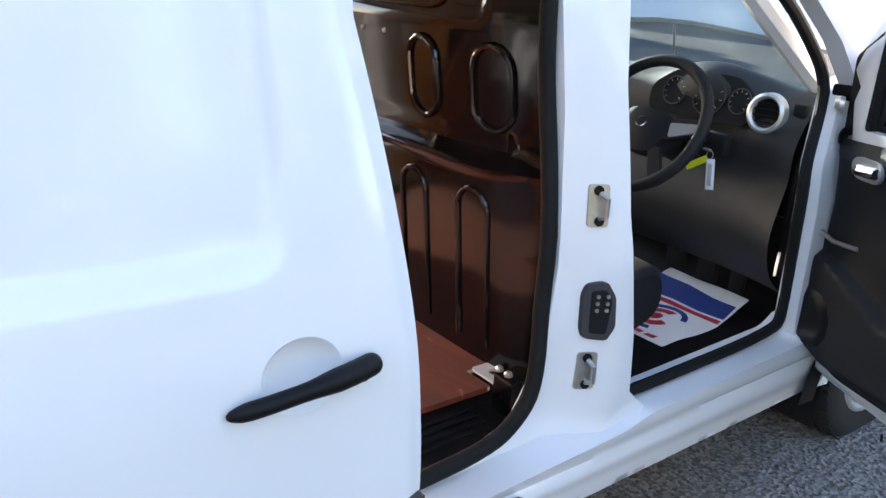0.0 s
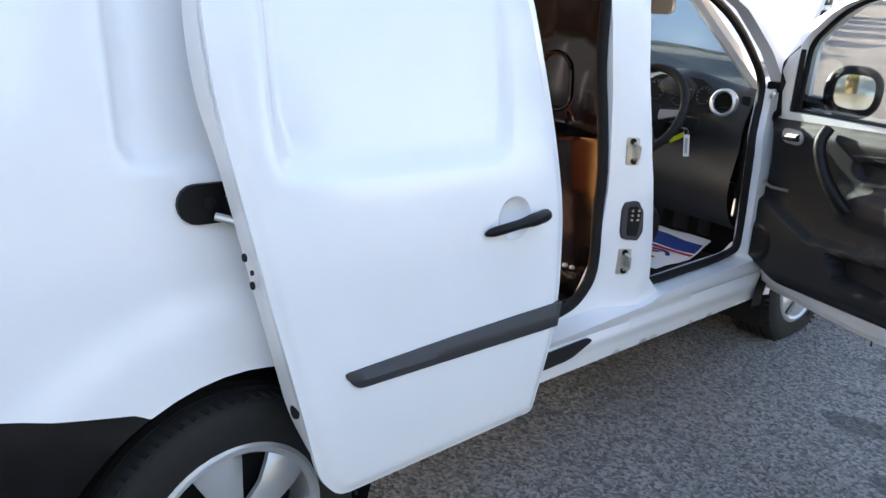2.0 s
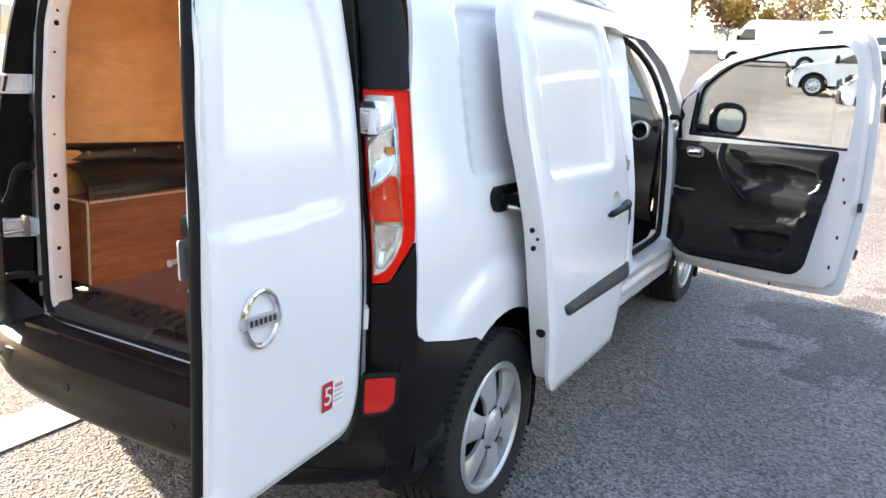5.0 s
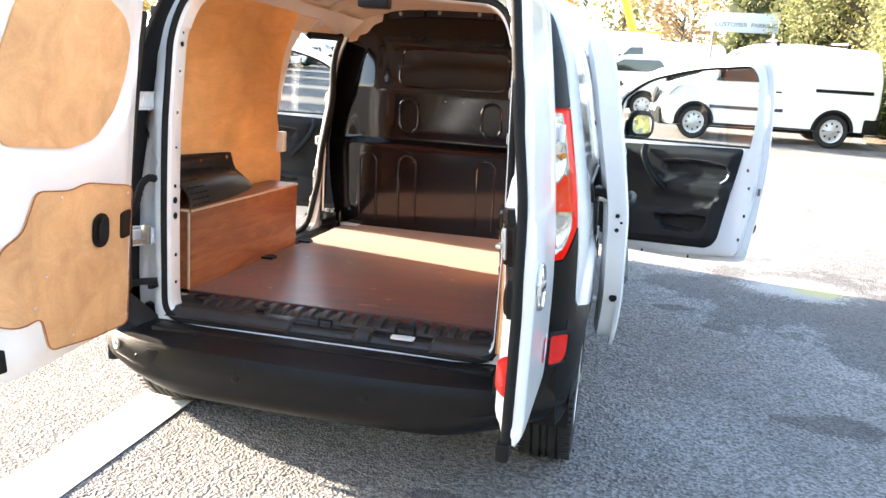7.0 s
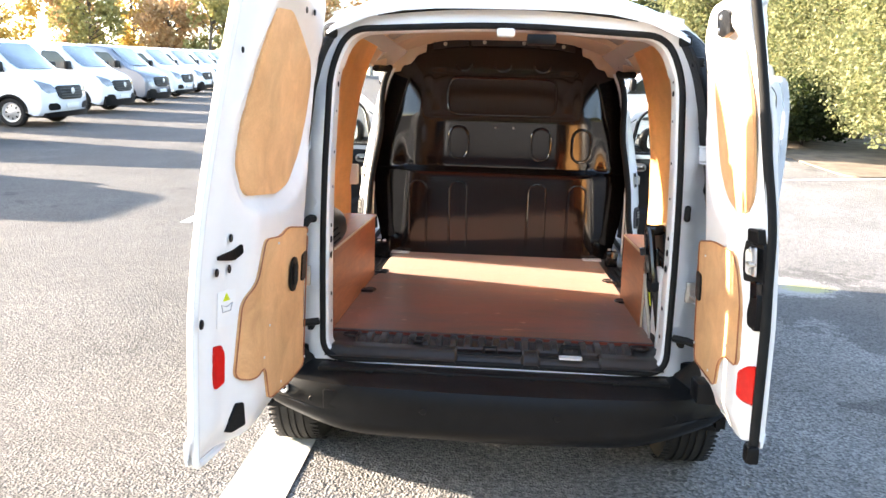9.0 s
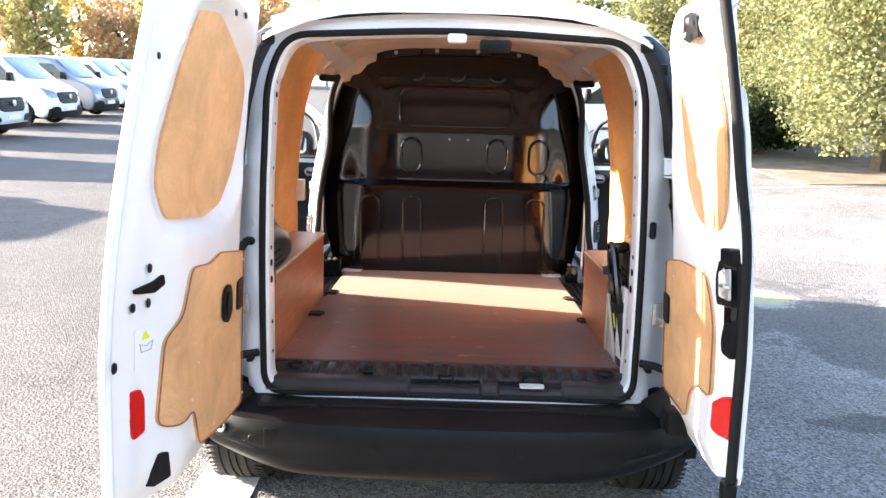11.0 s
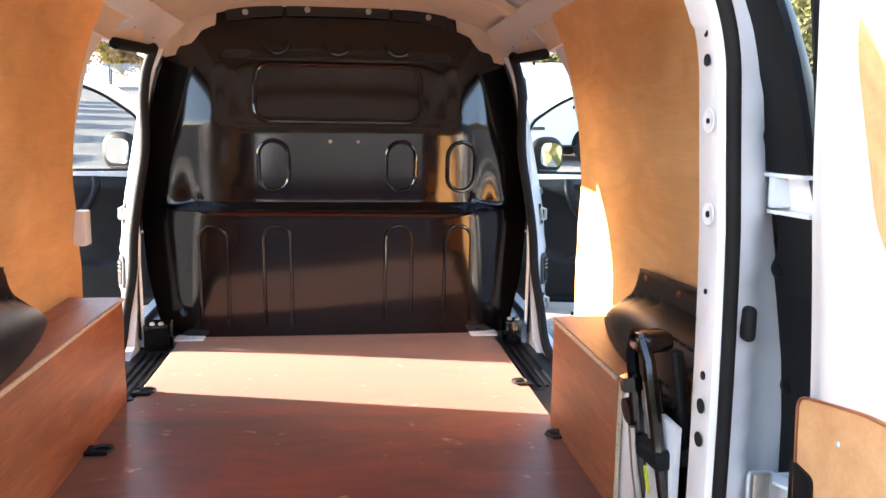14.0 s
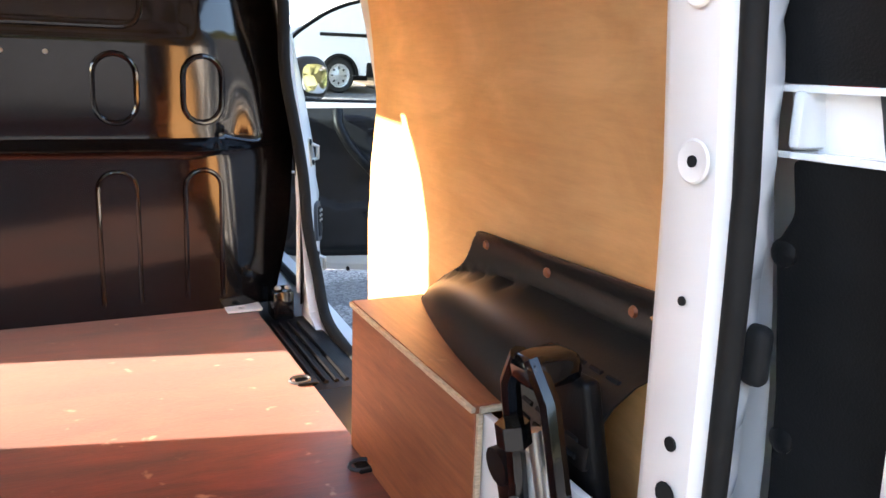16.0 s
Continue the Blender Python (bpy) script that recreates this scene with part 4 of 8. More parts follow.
for i, (x, y) in enumerate(BP):
    a, b = Vector(BP[max(0, i - 1)]), Vector(BP[min(N - 1, i + 1)])
    t = (b - a).normalized()
    nrm = Vector((t.y, -t.x)) * -1
    if nrm.y > 0 and abs(x) < 0.5:
        nrm = -nrm
    if abs(x) >= 0.5 and nrm.x * x < 0:
        nrm = -nrm
    corner_up = step(0.70, 0.77, abs(x))
    sill_drop = 1 - corner_up
    row = []
    for k, (o, z) in enumerate(sec):
        if k < 2:
            zz, oo = z * corner_up + (0.490 - 0.005 * k) * sill_drop, (o - 0.006) * corner_up + (-0.16 + 0.02 * k) * sill_drop
        elif k < 4:
            zz, oo = z + (0.13 if k == 2 else 0.08) * corner_up, o * sill_drop - 0.002 * corner_up
        else:
            zz, oo = z + 0.055 * step(0.42, 0.78, abs(x)) * step(0.40, 0.33, z), o
        row.append(bm.verts.new((x + nrm.x * oo, y + nrm.y * oo, zz)))
    rings.append(row)
for A, B in zip(rings, rings[1:]):
    for k in range(len(sec) - 1):
        bm.faces.new((A[k], A[k + 1], B[k + 1], B[k]))
bump_r = part("rear_bumper", bm, BLACK, van, "textured black plastic bumper")
for s in (1, -1):
    # side return of the bumper up to the wheel arch
    out = [(0.13, 0.735), (0.30, 0.735), (0.40, 0.69)] + arch(0.62, 0.31, 0.385, 118, 178, 8) + [(0.22, 0.30), (0.10, 0.32), (0.08, 0.50)]
    part("bumper_side", plate(out, lambda a, b, d: Vector((s * (min(sx(a, b) + 0.004 - 0.020 * step(0.648, 0.666, b - 0.040 * step(0.42, 0.18, a)), float(np.interp(a, (0.058, 0.13, 0.22, 0.30, 0.40), (0.779, 0.830, 0.854, 0.866, 0.90)))) + d + 0.012 * step(0.60, 0.43, math.hypot(a - 0.62, b - 0.31))), a, b)), 0.03, grid=0.05), BLACK, bump_r)
    def fog(a, b, d, s=s):
        return Vector((s * (0.766 + a * 0.76 + 0.6 * d), 0.006 + a * 0.72 + 3.0 * a * a - d * 0.8, b))
    fo = rounded([(0.010, 0.546), (0.066, 0.548), (0.080, 0.574), (0.082, 0.646), (0.010, 0.649)], 0.016)
    part("lamp_recess", tube([fog(p.x, p.y, -0.006) for p in fo], 0.0075, closed=True, n=8), RUBBER, bump_r)
    rf = part("fog_lamp", plate(fo, lambda a, b, d: fog(a, b, d - 0.002 - 0.008 * step(0.0, 0.03, edge_dist((a, b), fo)) * (1 - 0.9 * step(0.026, 0.016, math.hypot(a - 0.048, (b - 0.604) * 0.75)))), 0.012, grid=0.010, rings=(0.006,)), REDLENS, bump_r, "red rear fog lamp")
    part("cover_glass", plate(fo, lambda a, b, d: fog(a, b, d + 0.001), 0.002, grid=0.03), LENSGLASS, rf).visible_shadow = False
    for x, y, z in ((0.60, -0.030, 0.40), (0.22, -0.074, 0.395)):
        part("parking_sensor", lathe([(0, 0), (0.011, 0), (0.013, 0.004), (0.011, 0.006), (0, 0.005)], 16), BLACK, bump_r).matrix_basis = pose(s * x, y, z, 0, 0, -90)
part("tow_hole", lathe([(0.010, 0.0), (0.020, 0.0), (0.021, 0.006), (0.016, 0.008), (0.010, 0.002)], 20), SATIN, bump_r).matrix_basis = pose(-0.705, 0.002, 0.425, 0, 0, -118)
part("tow_cover", box(-0.56, -0.50, -0.050, -0.040, 0.375, 0.44, 0.004), BLACK, bump_r)
for x in (-0.42, -0.14, 0.14, 0.42):
    part("bumper_clip", box(x - 0.012, x + 0.012, 0.035, 0.060, 0.474, 0.486, 0.003), RUBBER, bump_r)

# underside and inner floor pan, wheel housings
part("floor_pan", box(-0.70, 0.70, 0.10, 4.0, 0.30, 0.45, 0.02), BLACK, van)
for s in (1, -1):
    for cy in (0.62, 3.317):
        bm = bmesh.new()
        A = [(0.36 * math.cos(radians(a)), 0.36 * math.sin(radians(a))) for a in range(-20, 205, 15)]
        r1 = [bm.verts.new((s * 0.845, cy + p[0], 0.31 + p[1])) for p in A]
        r2 = [bm.verts.new((s * 0.63, cy + p[0], 0.31 + p[1])) for p in A]
        for i in range(len(A) - 1):
            bm.faces.new((r1[i], r1[i + 1], r2[i + 1], r2[i]))
        bm.faces.new(r2)
        part("wheel_housing", bm, RUBBER, van)


def wheel(s, cy):
    """A road wheel with a six-spoke silver trim; its axle runs along x."""
    w = new("wheel")
    w.parent = van
    front = cy > 2
    w.matrix_basis = pose(s * (0.735 if front else 0.765), cy + (0.05 if front else 0), 0.31 + (0.072 if front else 0), 0, 0, 0 if s > 0 else 180)
    tp = [(0.205, -0.085), (0.255, -0.098), (0.290, -0.092), (0.306, -0.078), (0.3115, -0.06), (0.3125, -0.052)]
    for g in (-0.045, -0.012, 0.012, 0.045):
        tp += [(0.3135, g - 0.008), (0.3135, g - 0.005), (0.306, g - 0.004), (0.306, g + 0.004), (0.3135, g + 0.005), (0.3135, g + 0.008)]
    tp += [(0.3125, 0.052), (0.3115, 0.06), (0.306, 0.078), (0.290, 0.092), (0.255, 0.098), (0.205, 0.085)]
    ty = part("tyre", lathe(tp, 72), TYRE, w)
    # tread blocks
    bm = bmesh.new()
    for k in range(72):
        a = 2 * math.pi * k / 72
        for sg in (-1, 1):
            box(sg * 0.080 - 0.016, sg * 0.080 + 0.016, -0.0045, 0.0045, 0.3075, 0.3125, bm=bm, m=Matrix.Rotation(a, 4, "X") @ pose(0, 0, -0.002, 0, 0, 14 * sg))
    part("tread", bm, TYRE, w, smooth=False)["kind"] = "stuff"
    part("brake_drum", lathe([(0.0, 0.0), (0.16, 0.0), (0.17, 0.02), (0.0, 0.03)], 28), RUBBER, w)
    rim = part("rim", lathe([(0.208, 0.088), (0.198, 0.093), (0.188, 0.086), (0.182, 0.060), (0.180, -0.06), (0.205, -0.085)], 48, closed=False), SILVER, w)
    trim = bmesh.new()
    lathe([(0.205, 0.086), (0.200, 0.0935), (0.192, 0.094), (0.184, 0.085), (0.184, 0.078), (0.2, 0.078)], 48, bm=trim)
    for k in range(6):
        a = 2 * math.pi * k / 6 + 0.2
        o = [(-0.030, 0.055), (0.030, 0.055), (0.038, 0.11), (0.064, 0.187), (-0.064, 0.187), (-0.038, 0.11)]
        def f(u, v, d, a=a):
            h = 0.080 + 0.012 * math.sin(min(1, v / 0.19) * 2.6) - 0.30 * u * u / 0.05 * 0.05 + d - 10 * max(0, abs(u) - 0.012) ** 2
            return Vector((h, u * math.cos(a) - v * math.sin(a), u * math.sin(a) + v * math.cos(a)))
        plate(rounded(o, 0.008, 2), f, 0.012, grid=0.018, bm=trim)
    part("wheel_trim", trim, SILVER, w, "silver six-spoke plastic wheel cover")
    part("hub_cap", lathe([(0.0, 0.100), (0.018, 0.100), (0.020, 0.098), (0.046, 0.096), (0.058, 0.088), (0.062, 0.075), (0.0, 0.07)], 30), SILVER, w)
    for k in range(5):
        a0 = 2 * math.pi * k / 5
        part("hub_slot", tube([(0.088, 0.066 * math.cos(a0 + t), 0.066 * math.sin(a0 + t)) for t in np.linspace(0.1, 0.85, 6)], 0.004, n=5), HOLE, w)
    return w


for s in (1, -1):
    for cy in (0.62, 3.317):
        wheel(s, cy)
        bm = bmesh.new()
        sweep = np.linspace(0.1, math.pi - 0.1, 26)
        rows_ = [[bm.verts.new((s * x, cy + 0.389 * math.cos(t), 0.31 + 0.389 * math.sin(t))) for t in sweep] for x in (0.69, 0.76, 0.846)]
        rows_.append([bm.verts.new((s * 0.846, cy + 0.47 * math.cos(t), 0.31 + 0.47 * math.sin(t))) for t in sweep])
        for A, B in zip(rows_, rows_[1:]):
            for i in range(len(sweep) - 1):
                bm.faces.new((A[i], A[i + 1], B[i + 1], B[i]))
        part("arch_liner", bm, RUBBER, van, angle=60)


# ---- sliding doors, run back along the sides ----
DREC = rounded([(0.645, 1.074), (1.268, 1.070), (1.262, 1.565), (0.645, 1.565)], [0.07, 0.07, 0.08, 0.07])


def sliding_door(s):
    d = new("sliding_door")
    d.parent = van
    d["label"] = "white sliding side door slid fully back"
    out = rounded([(0.80, 0.392), (1.405, 0.405), (1.455, 0.70), (1.445, 0.90), (1.430, 1.05), (1.402, 1.24), (1.358, 1.45), (1.315, 1.60), (0.60, 1.615), (0.55, 1.55), (0.542, 1.42), (0.55, 1.25), (0.572, 1.11), (0.61, 0.93), (0.70, 0.60), (0.745, 0.45)], [0.03, 0.02, 0.1, 0.1, 0.1, 0.1, 0.1, 0.05, 0.06, 0.06, 0.1, 0.06, 0.06, 0.1, 0.1, 0.04])
    def pr(a, b):
        r = 0.019 * step(0, 0.026 + 0.024 * step(1.22, 1.10, b), edge_dist((a, b), DREC)) if inside((a, b), DREC) else 0
        return r + 0.008 * step(0.03, 0.0, edge_dist((a, b), out))
    cup = [(1.262 + 0.056 * math.cos(t), 0.950 + 0.050 * math.sin(t)) for t in np.linspace(0, 2 * math.pi, 36, endpoint=False)]
    skin = side(s, 0.13, pr)
    part("outer_panel", plate(out, skin, 0.012, holes=[cup], grid=0.022, rings=(0.006, 0.014, 0.022, 0.030), lines=[DREC] + [inset_loop(dense(DREC, 0.02), q) for q in (0.007, 0.014, 0.021, 0.028, 0.039, 0.050)]), PAINT, d)
    bm = bmesh.new()
    rows_ = [[bm.verts.new(skin(1.262 + (p[0] - 1.262) * r, 0.950 + (p[1] - 0.950) * r, -0.024 * (1 - r ** 3.5) ** 1.2)) for p in cup] for r in (1.0, 0.97, 0.93, 0.88, 0.8, 0.7, 0.55, 0.35, 0.1)]
    for A, B in zip(rows_, rows_[1:]):
        for i in range(36):
            bm.faces.new((A[i], A[(i + 1) % 36], B[(i + 1) % 36], B[i]))
    bm.faces.new(rows_[-1])
    part("handle_cup", bm, PAINT, d, angle=80)
    inn = rounded([(0.82, 0.42), (1.38, 0.43), (1.42, 0.70), (1.41, 0.90), (1.385, 1.25), (1.36, 1.42), (1.32, 1.565), (0.61, 1.58), (0.555, 1.53), (0.538, 1.35), (0.545, 1.23), (0.575, 1.11), (0.612, 0.93), (0.70, 0.60), (0.765, 0.47)], 0.05)
    part("inner_panel", plate(inn, side(s, 0.112, lambda a, b: 0.02 * step(0.0, 0.05, edge_dist((a, b), inn))), 0.055, grid=0.05), PAINT_IN, d)
    ml = rounded([(0.782, 0.690), (0.815, 0.650), (1.442, 0.648), (1.452, 0.712), (1.10, 0.704)], [0.015, 0.02, 0.004, 0.004, 0.1])
    part("rub_strip", plate(ml, side(s, 0.147, lambda a, b: 0.012 * step(0.018, 0.0, edge_dist((a, b), ml))), 0.02, grid=0.018), MOULD, d, "dark grey protective strip")
    hp = [(sx(y, z) + 0.13 + o, y, z) for y, z, o in ((1.160, 0.926, 0.004), (1.18, 0.931, 0.012), (1.21, 0.937, 0.020), (1.26, 0.943, 0.024), (1.31, 0.947, 0.022), (1.345, 0.949, 0.016), (1.362, 0.949, 0.010))]
    h = part("handle", tube([(s * p[0], p[1], p[2]) for p in smooth_line(hp, 4, False)], [0.003, 0.006, 0.008, 0.010, 0.011] + [0.0115] * 7 + [0.012, 0.013, 0.0145] + [0.0155] * 7 + [0.015, 0.013, 0.009], n=14, flat=1.0), BLACK, d, "black pull handle")
    part("lock_cap", tube([(s * (sx(1.335, 0.948) + 0.13 + 0.018), 1.334, 0.948), (s * (sx(1.337, 0.948) + 0.13 + 0.018), 1.337, 0.948)], 0.0158, n=14), RUBBER, h)
    for z, r, o in ((0.62, 0.015, 0.094), (0.895, 0.008, 0.088), (0.950, 0.008, 0.090), (0.925, 0.005, 0.104)):
        y = float(np.interp(z, (0.47, 0.60, 0.93, 1.11), (0.765, 0.70, 0.60, 0.56)))
        part("hole", lathe([(0, 0), (r, 0), (r, 0.003), (0, 0.003)], 14), HOLE, d).matrix_basis = pose(s * (sx(y, z) + o), y + 0.001, z, 0, 0, -90)
    arm = part("roller_arm", box(s * 0.845, s * 0.96, 0.60, 0.70, 1.005, 1.045, 0.006), BLACK, d)
    part("roller_bracket", tube([(s * 0.86, 0.58, 1.01), (s * 0.90, 0.62, 1.0), (s * 0.95, 0.68, 1.0)], 0.008), STEEL, arm)
    part("lower_arm", box(s * 0.80, s * 0.95, 1.34, 1.40, 0.425, 0.445, 0.005), STEEL, d)
    return d


for s in (1, -1):
    sliding_door(s)


# ---- front doors, swung wide ----
def front_door(s):
    d = new("front_door")
    d.parent = van
    d["label"] = "white front door swung wide open, black inner trim"
    ang = radians(61.5)
    H = Vector((0.822, 2.985, 0))
    du, dn = Vector((math.sin(ang), -math.cos(ang), 0)), Vector((math.cos(ang), math.sin(ang), 0))

    def lean(z):
        return prof(z) - 0.85 if z > 0.95 else 0.0

    def f(u, z, w):
        p = H + du * u + dn * (w + lean(z)) + Vector((0, 0, z))
        p.x *= s
        return p
    out = rounded([(0.01, 0.42), (0.60, 0.43), (1.005, 0.475), (1.045, 0.82), (1.07, 1.18), (1.072, 1.50), (1.05, 1.640), (0.70, 1.626), (0.40, 1.57), (0.15, 1.455), (0.005, 1.30), (-0.015, 1.05), (-0.02, 0.6)], [0.03, 0.3, 0.05, 0.1, 0.1, 0.1, 0.05, 0.2, 0.2, 0.15, 0.06, 0.1, 0.05])
    win = rounded([(0.10, 1.128), (0.985, 1.142), (1.010, 1.31), (1.012, 1.53), (0.975, 1.590), (0.655, 1.565), (0.345, 1.495), (0.165, 1.375)], [0.01, 0.01, 0.05, 0.04, 0.05, 0.1, 0.1, 0.05])
    part("outer_panel", plate(out, f, 0.014, holes=[win], grid=0.05), PAINT, d)
    inn = rounded([(0.04, 0.46), (0.60, 0.47), (0.968, 0.51), (1.01, 0.82), (1.035, 1.18), (1.040, 1.49), (1.020, 1.615), (0.69, 1.597), (0.41, 1.545), (0.165, 1.43), (0.03, 1.28), (0.02, 1.05), (0.015, 0.6)], 0.05)
    part("inner_frame", plate(inn, lambda u, z, w: f(u, z, w - 0.016 - 0.02 * step(0.0, 0.03, edge_dist((u, z), inn))), 0.05, holes=[win], grid=0.05), PAINT, d)
    trim = rounded([(0.02, 1.095), (0.955, 1.140), (0.905, 0.92), (0.85, 0.585), (0.80, 0.535), (0.16, 0.49), (0.05, 0.525), (0.015, 0.75)], [0.02, 0.03, 0.1, 0.06, 0.05, 0.05, 0.05, 0.1])
    pocket = rounded([(0.46, 0.700), (0.80, 0.735), (0.79, 0.665), (0.735, 0.625), (0.53, 0.610)], 0.03)
    cup = rounded([(0.47, 1.02), (0.70, 1.045), (0.88, 1.03), (0.89, 0.965), (0.60, 0.945), (0.50, 0.96)], 0.03)

    def tr(u, z, w):
        e = edge_dist((u, z), trim)
        h = 0.030 * step(0, 0.05, e)
        lip = float(np.interp(u, (0.0, 0.12, 0.24, 0.36, 0.60, 0.80, 0.95), (0.80, 0.80, 0.76, 0.72, 0.745, 0.80, 0.93)))
        h += 0.032 * step(lip + 0.012, lip - 0.012, z) * step(0.0, 0.06, e)
        h += 0.022 * step(0.94, 0.90, z) * step(0.80, 0.86, z) * step(0.40, 0.50, u)
        if inside((u, z), pocket):
            h -= 0.060 * step(0, 0.014, edge_dist((u, z), pocket))
        if inside((u, z), cup):
            h -= 0.026 * step(0, 0.014, edge_dist((u, z), cup))
        return f(u, z, -0.090 - h - w)
    panel = part("trim_panel", plate(trim, tr, 0.02, grid=0.014), DARKTRIM, d, "black moulded plastic trim")
    pull = smooth_line([f(0.365, 1.105, -0.125), f(0.375, 1.05, -0.165), f(0.42, 0.97, -0.18), f(0.48, 0.90, -0.17), f(0.515, 0.855, -0.14)], 5, False)
    part("pull_handle", tube(pull, 0.020, n=10), BLACK, panel)
    part("release_cup", plate(stadium(0, 0, 0.030, 0.055), lambda a, b, w: f(0.185 + b, 1.048 + a * 0.9, -0.125 - w - 0.006), 0.008, grid=0.02), SATIN, panel, "satin silver door release")
    part("release_lever", tube([f(0.165, 1.045, -0.140), f(0.20, 1.048, -0.146), f(0.235, 1.05, -0.142)], 0.013, n=8), CHROME, panel)
    part("speaker_grille", plate(disc(0, 0, 0.082, 30), lambda a, b, w: f(0.11 + a, 0.635 + b, -0.148 - w - 0.010 * step(0.084, 0.07, math.hypot(a, b))), 0.008, grid=0.02), BLACK, panel)
    part("armrest_rim", tube([f(u, z, -0.118) for u, z in ((0.48, 1.035), (0.62, 1.052), (0.78, 1.05), (0.87, 1.035), (0.885, 0.985))], 0.004, n=6), MOULD, panel)
    part("edge_trim", tube([f(0.845, 0.93, -0.128), f(0.875, 0.955, -0.118), f(0.885, 0.985, -0.112)], 0.006, n=6), SATIN, panel)
    part("window_glass", plate([(0.09, 1.10), (0.995, 1.11), (1.018, 1.31), (1.020, 1.53), (0.982, 1.598), (0.645, 1.57), (0.345, 1.503), (0.16, 1.385)], lambda u, z, w: f(u, z, w - 0.035), 0.003, grid=0.2), PANE, d).visible_shadow = False
    part("window_seal", tube([f(p.x, p.y, -0.045) for p in win], 0.011, closed=True, n=6), RUBBER, d)
    part("mirror_sail", plate(rounded([(0.02, 1.10), (0.115, 1.12), (0.165, 1.37), (0.06, 1.30)], 0.015), lambda u, z, w: f(u, z, w - 0.062), 0.02, grid=0.05), BLACK, d)
    # mirror
    hm = bmesh.new()
    bmesh.ops.create_uvsphere(hm, u_segments=20, v_segments=12, radius=1)
    c = f(0.205, 1.215, 0.10)
    rot = Matrix.Rotation(s * radians(61.5 + 6), 4, "Z")
    for v in hm.verts:
        q = v.co.copy()
        sg = lambda t: math.copysign(abs(t) ** 0.80, t)
        q = Vector((sg(q.x) * 0.096, sg(q.y) * (0.060 if q.y > 0 else 0.032), sg(q.z) * 0.094))
        v.co = q
    mo = part("mirror", hm, BLACK, d, "black door mirror with round-cornered glass")
    mo.matrix_basis = Matrix.Translation(c) @ Matrix.Rotation(s * radians(22), 4, "Z")
    part("mirror_glass", plate(rounded([(-0.062, -0.052), (0.066, -0.060), (0.068, 0.060), (-0.058, 0.064)], 0.046), lambda a, b, w: Vector((a, -0.0325 - w, b)), 0.003, grid=0.06), MIRROR, mo)
    part("mirror_arm", tube([f(0.09, 1.17, -0.03), f(0.13, 1.16, 0.03), f(0.17, 1.16, 0.08)], 0.028, n=8), BLACK, d)
    # edge furniture
    part("door_latch", plate(rounded([(-0.02, -0.06), (0.02, -0.06), (0.02, 0.06), (-0.02, 0.06)], 0.008), lambda a, b, w: f(1.043 + w * 0.3, 0.90 + b * 0.35, -0.045 + a), 0.004, grid=0.03), BLACK, d)
    for u, z in ((1.0, 0.76), (1.005, 0.92), (0.99, 1.02), (0.985, 0.62), (0.70, 0.47), (0.40, 0.455)):
        part("plug", lathe([(0, 0), (0.010, 0), (0.009, 0.003), (0, 0.003)], 12), BLACK, d).matrix_basis = Matrix.Translation(f(u, z, -0.106)) @ pose(0, 0, 0, 0, 0, (180 + 28.5) if s > 0 else -28.5)
    part("bump_stop", lathe([(0, 0), (0.018, 0.0), (0.020, 0.012), (0.012, 0.022), (0, 0.024)], 16), SATIN, d).matrix_basis = Matrix.Translation(f(0.03, 1.18, -0.09)) @ pose(0, 0, 0, 0, 0, (180 + 28.5) if s > 0 else -28.5)
    hh = part("outside_handle", tube([f(0.86, 0.98, 0.004), f(0.89, 0.985, 0.03), f(0.95, 0.985, 0.034), f(1.0, 0.985, 0.012)], 0.012), BLACK, d)
    part("rub_strip", plate(rounded([(0.05, 0.655), (1.03, 0.655), (1.04, 0.705), (0.05, 0.70)], 0.01), lambda u, z, w: f(u, z, w + 0.014), 0.016, grid=0.06), MOULD, d)
    return d


for s in (1, -1):
    front_door(s)


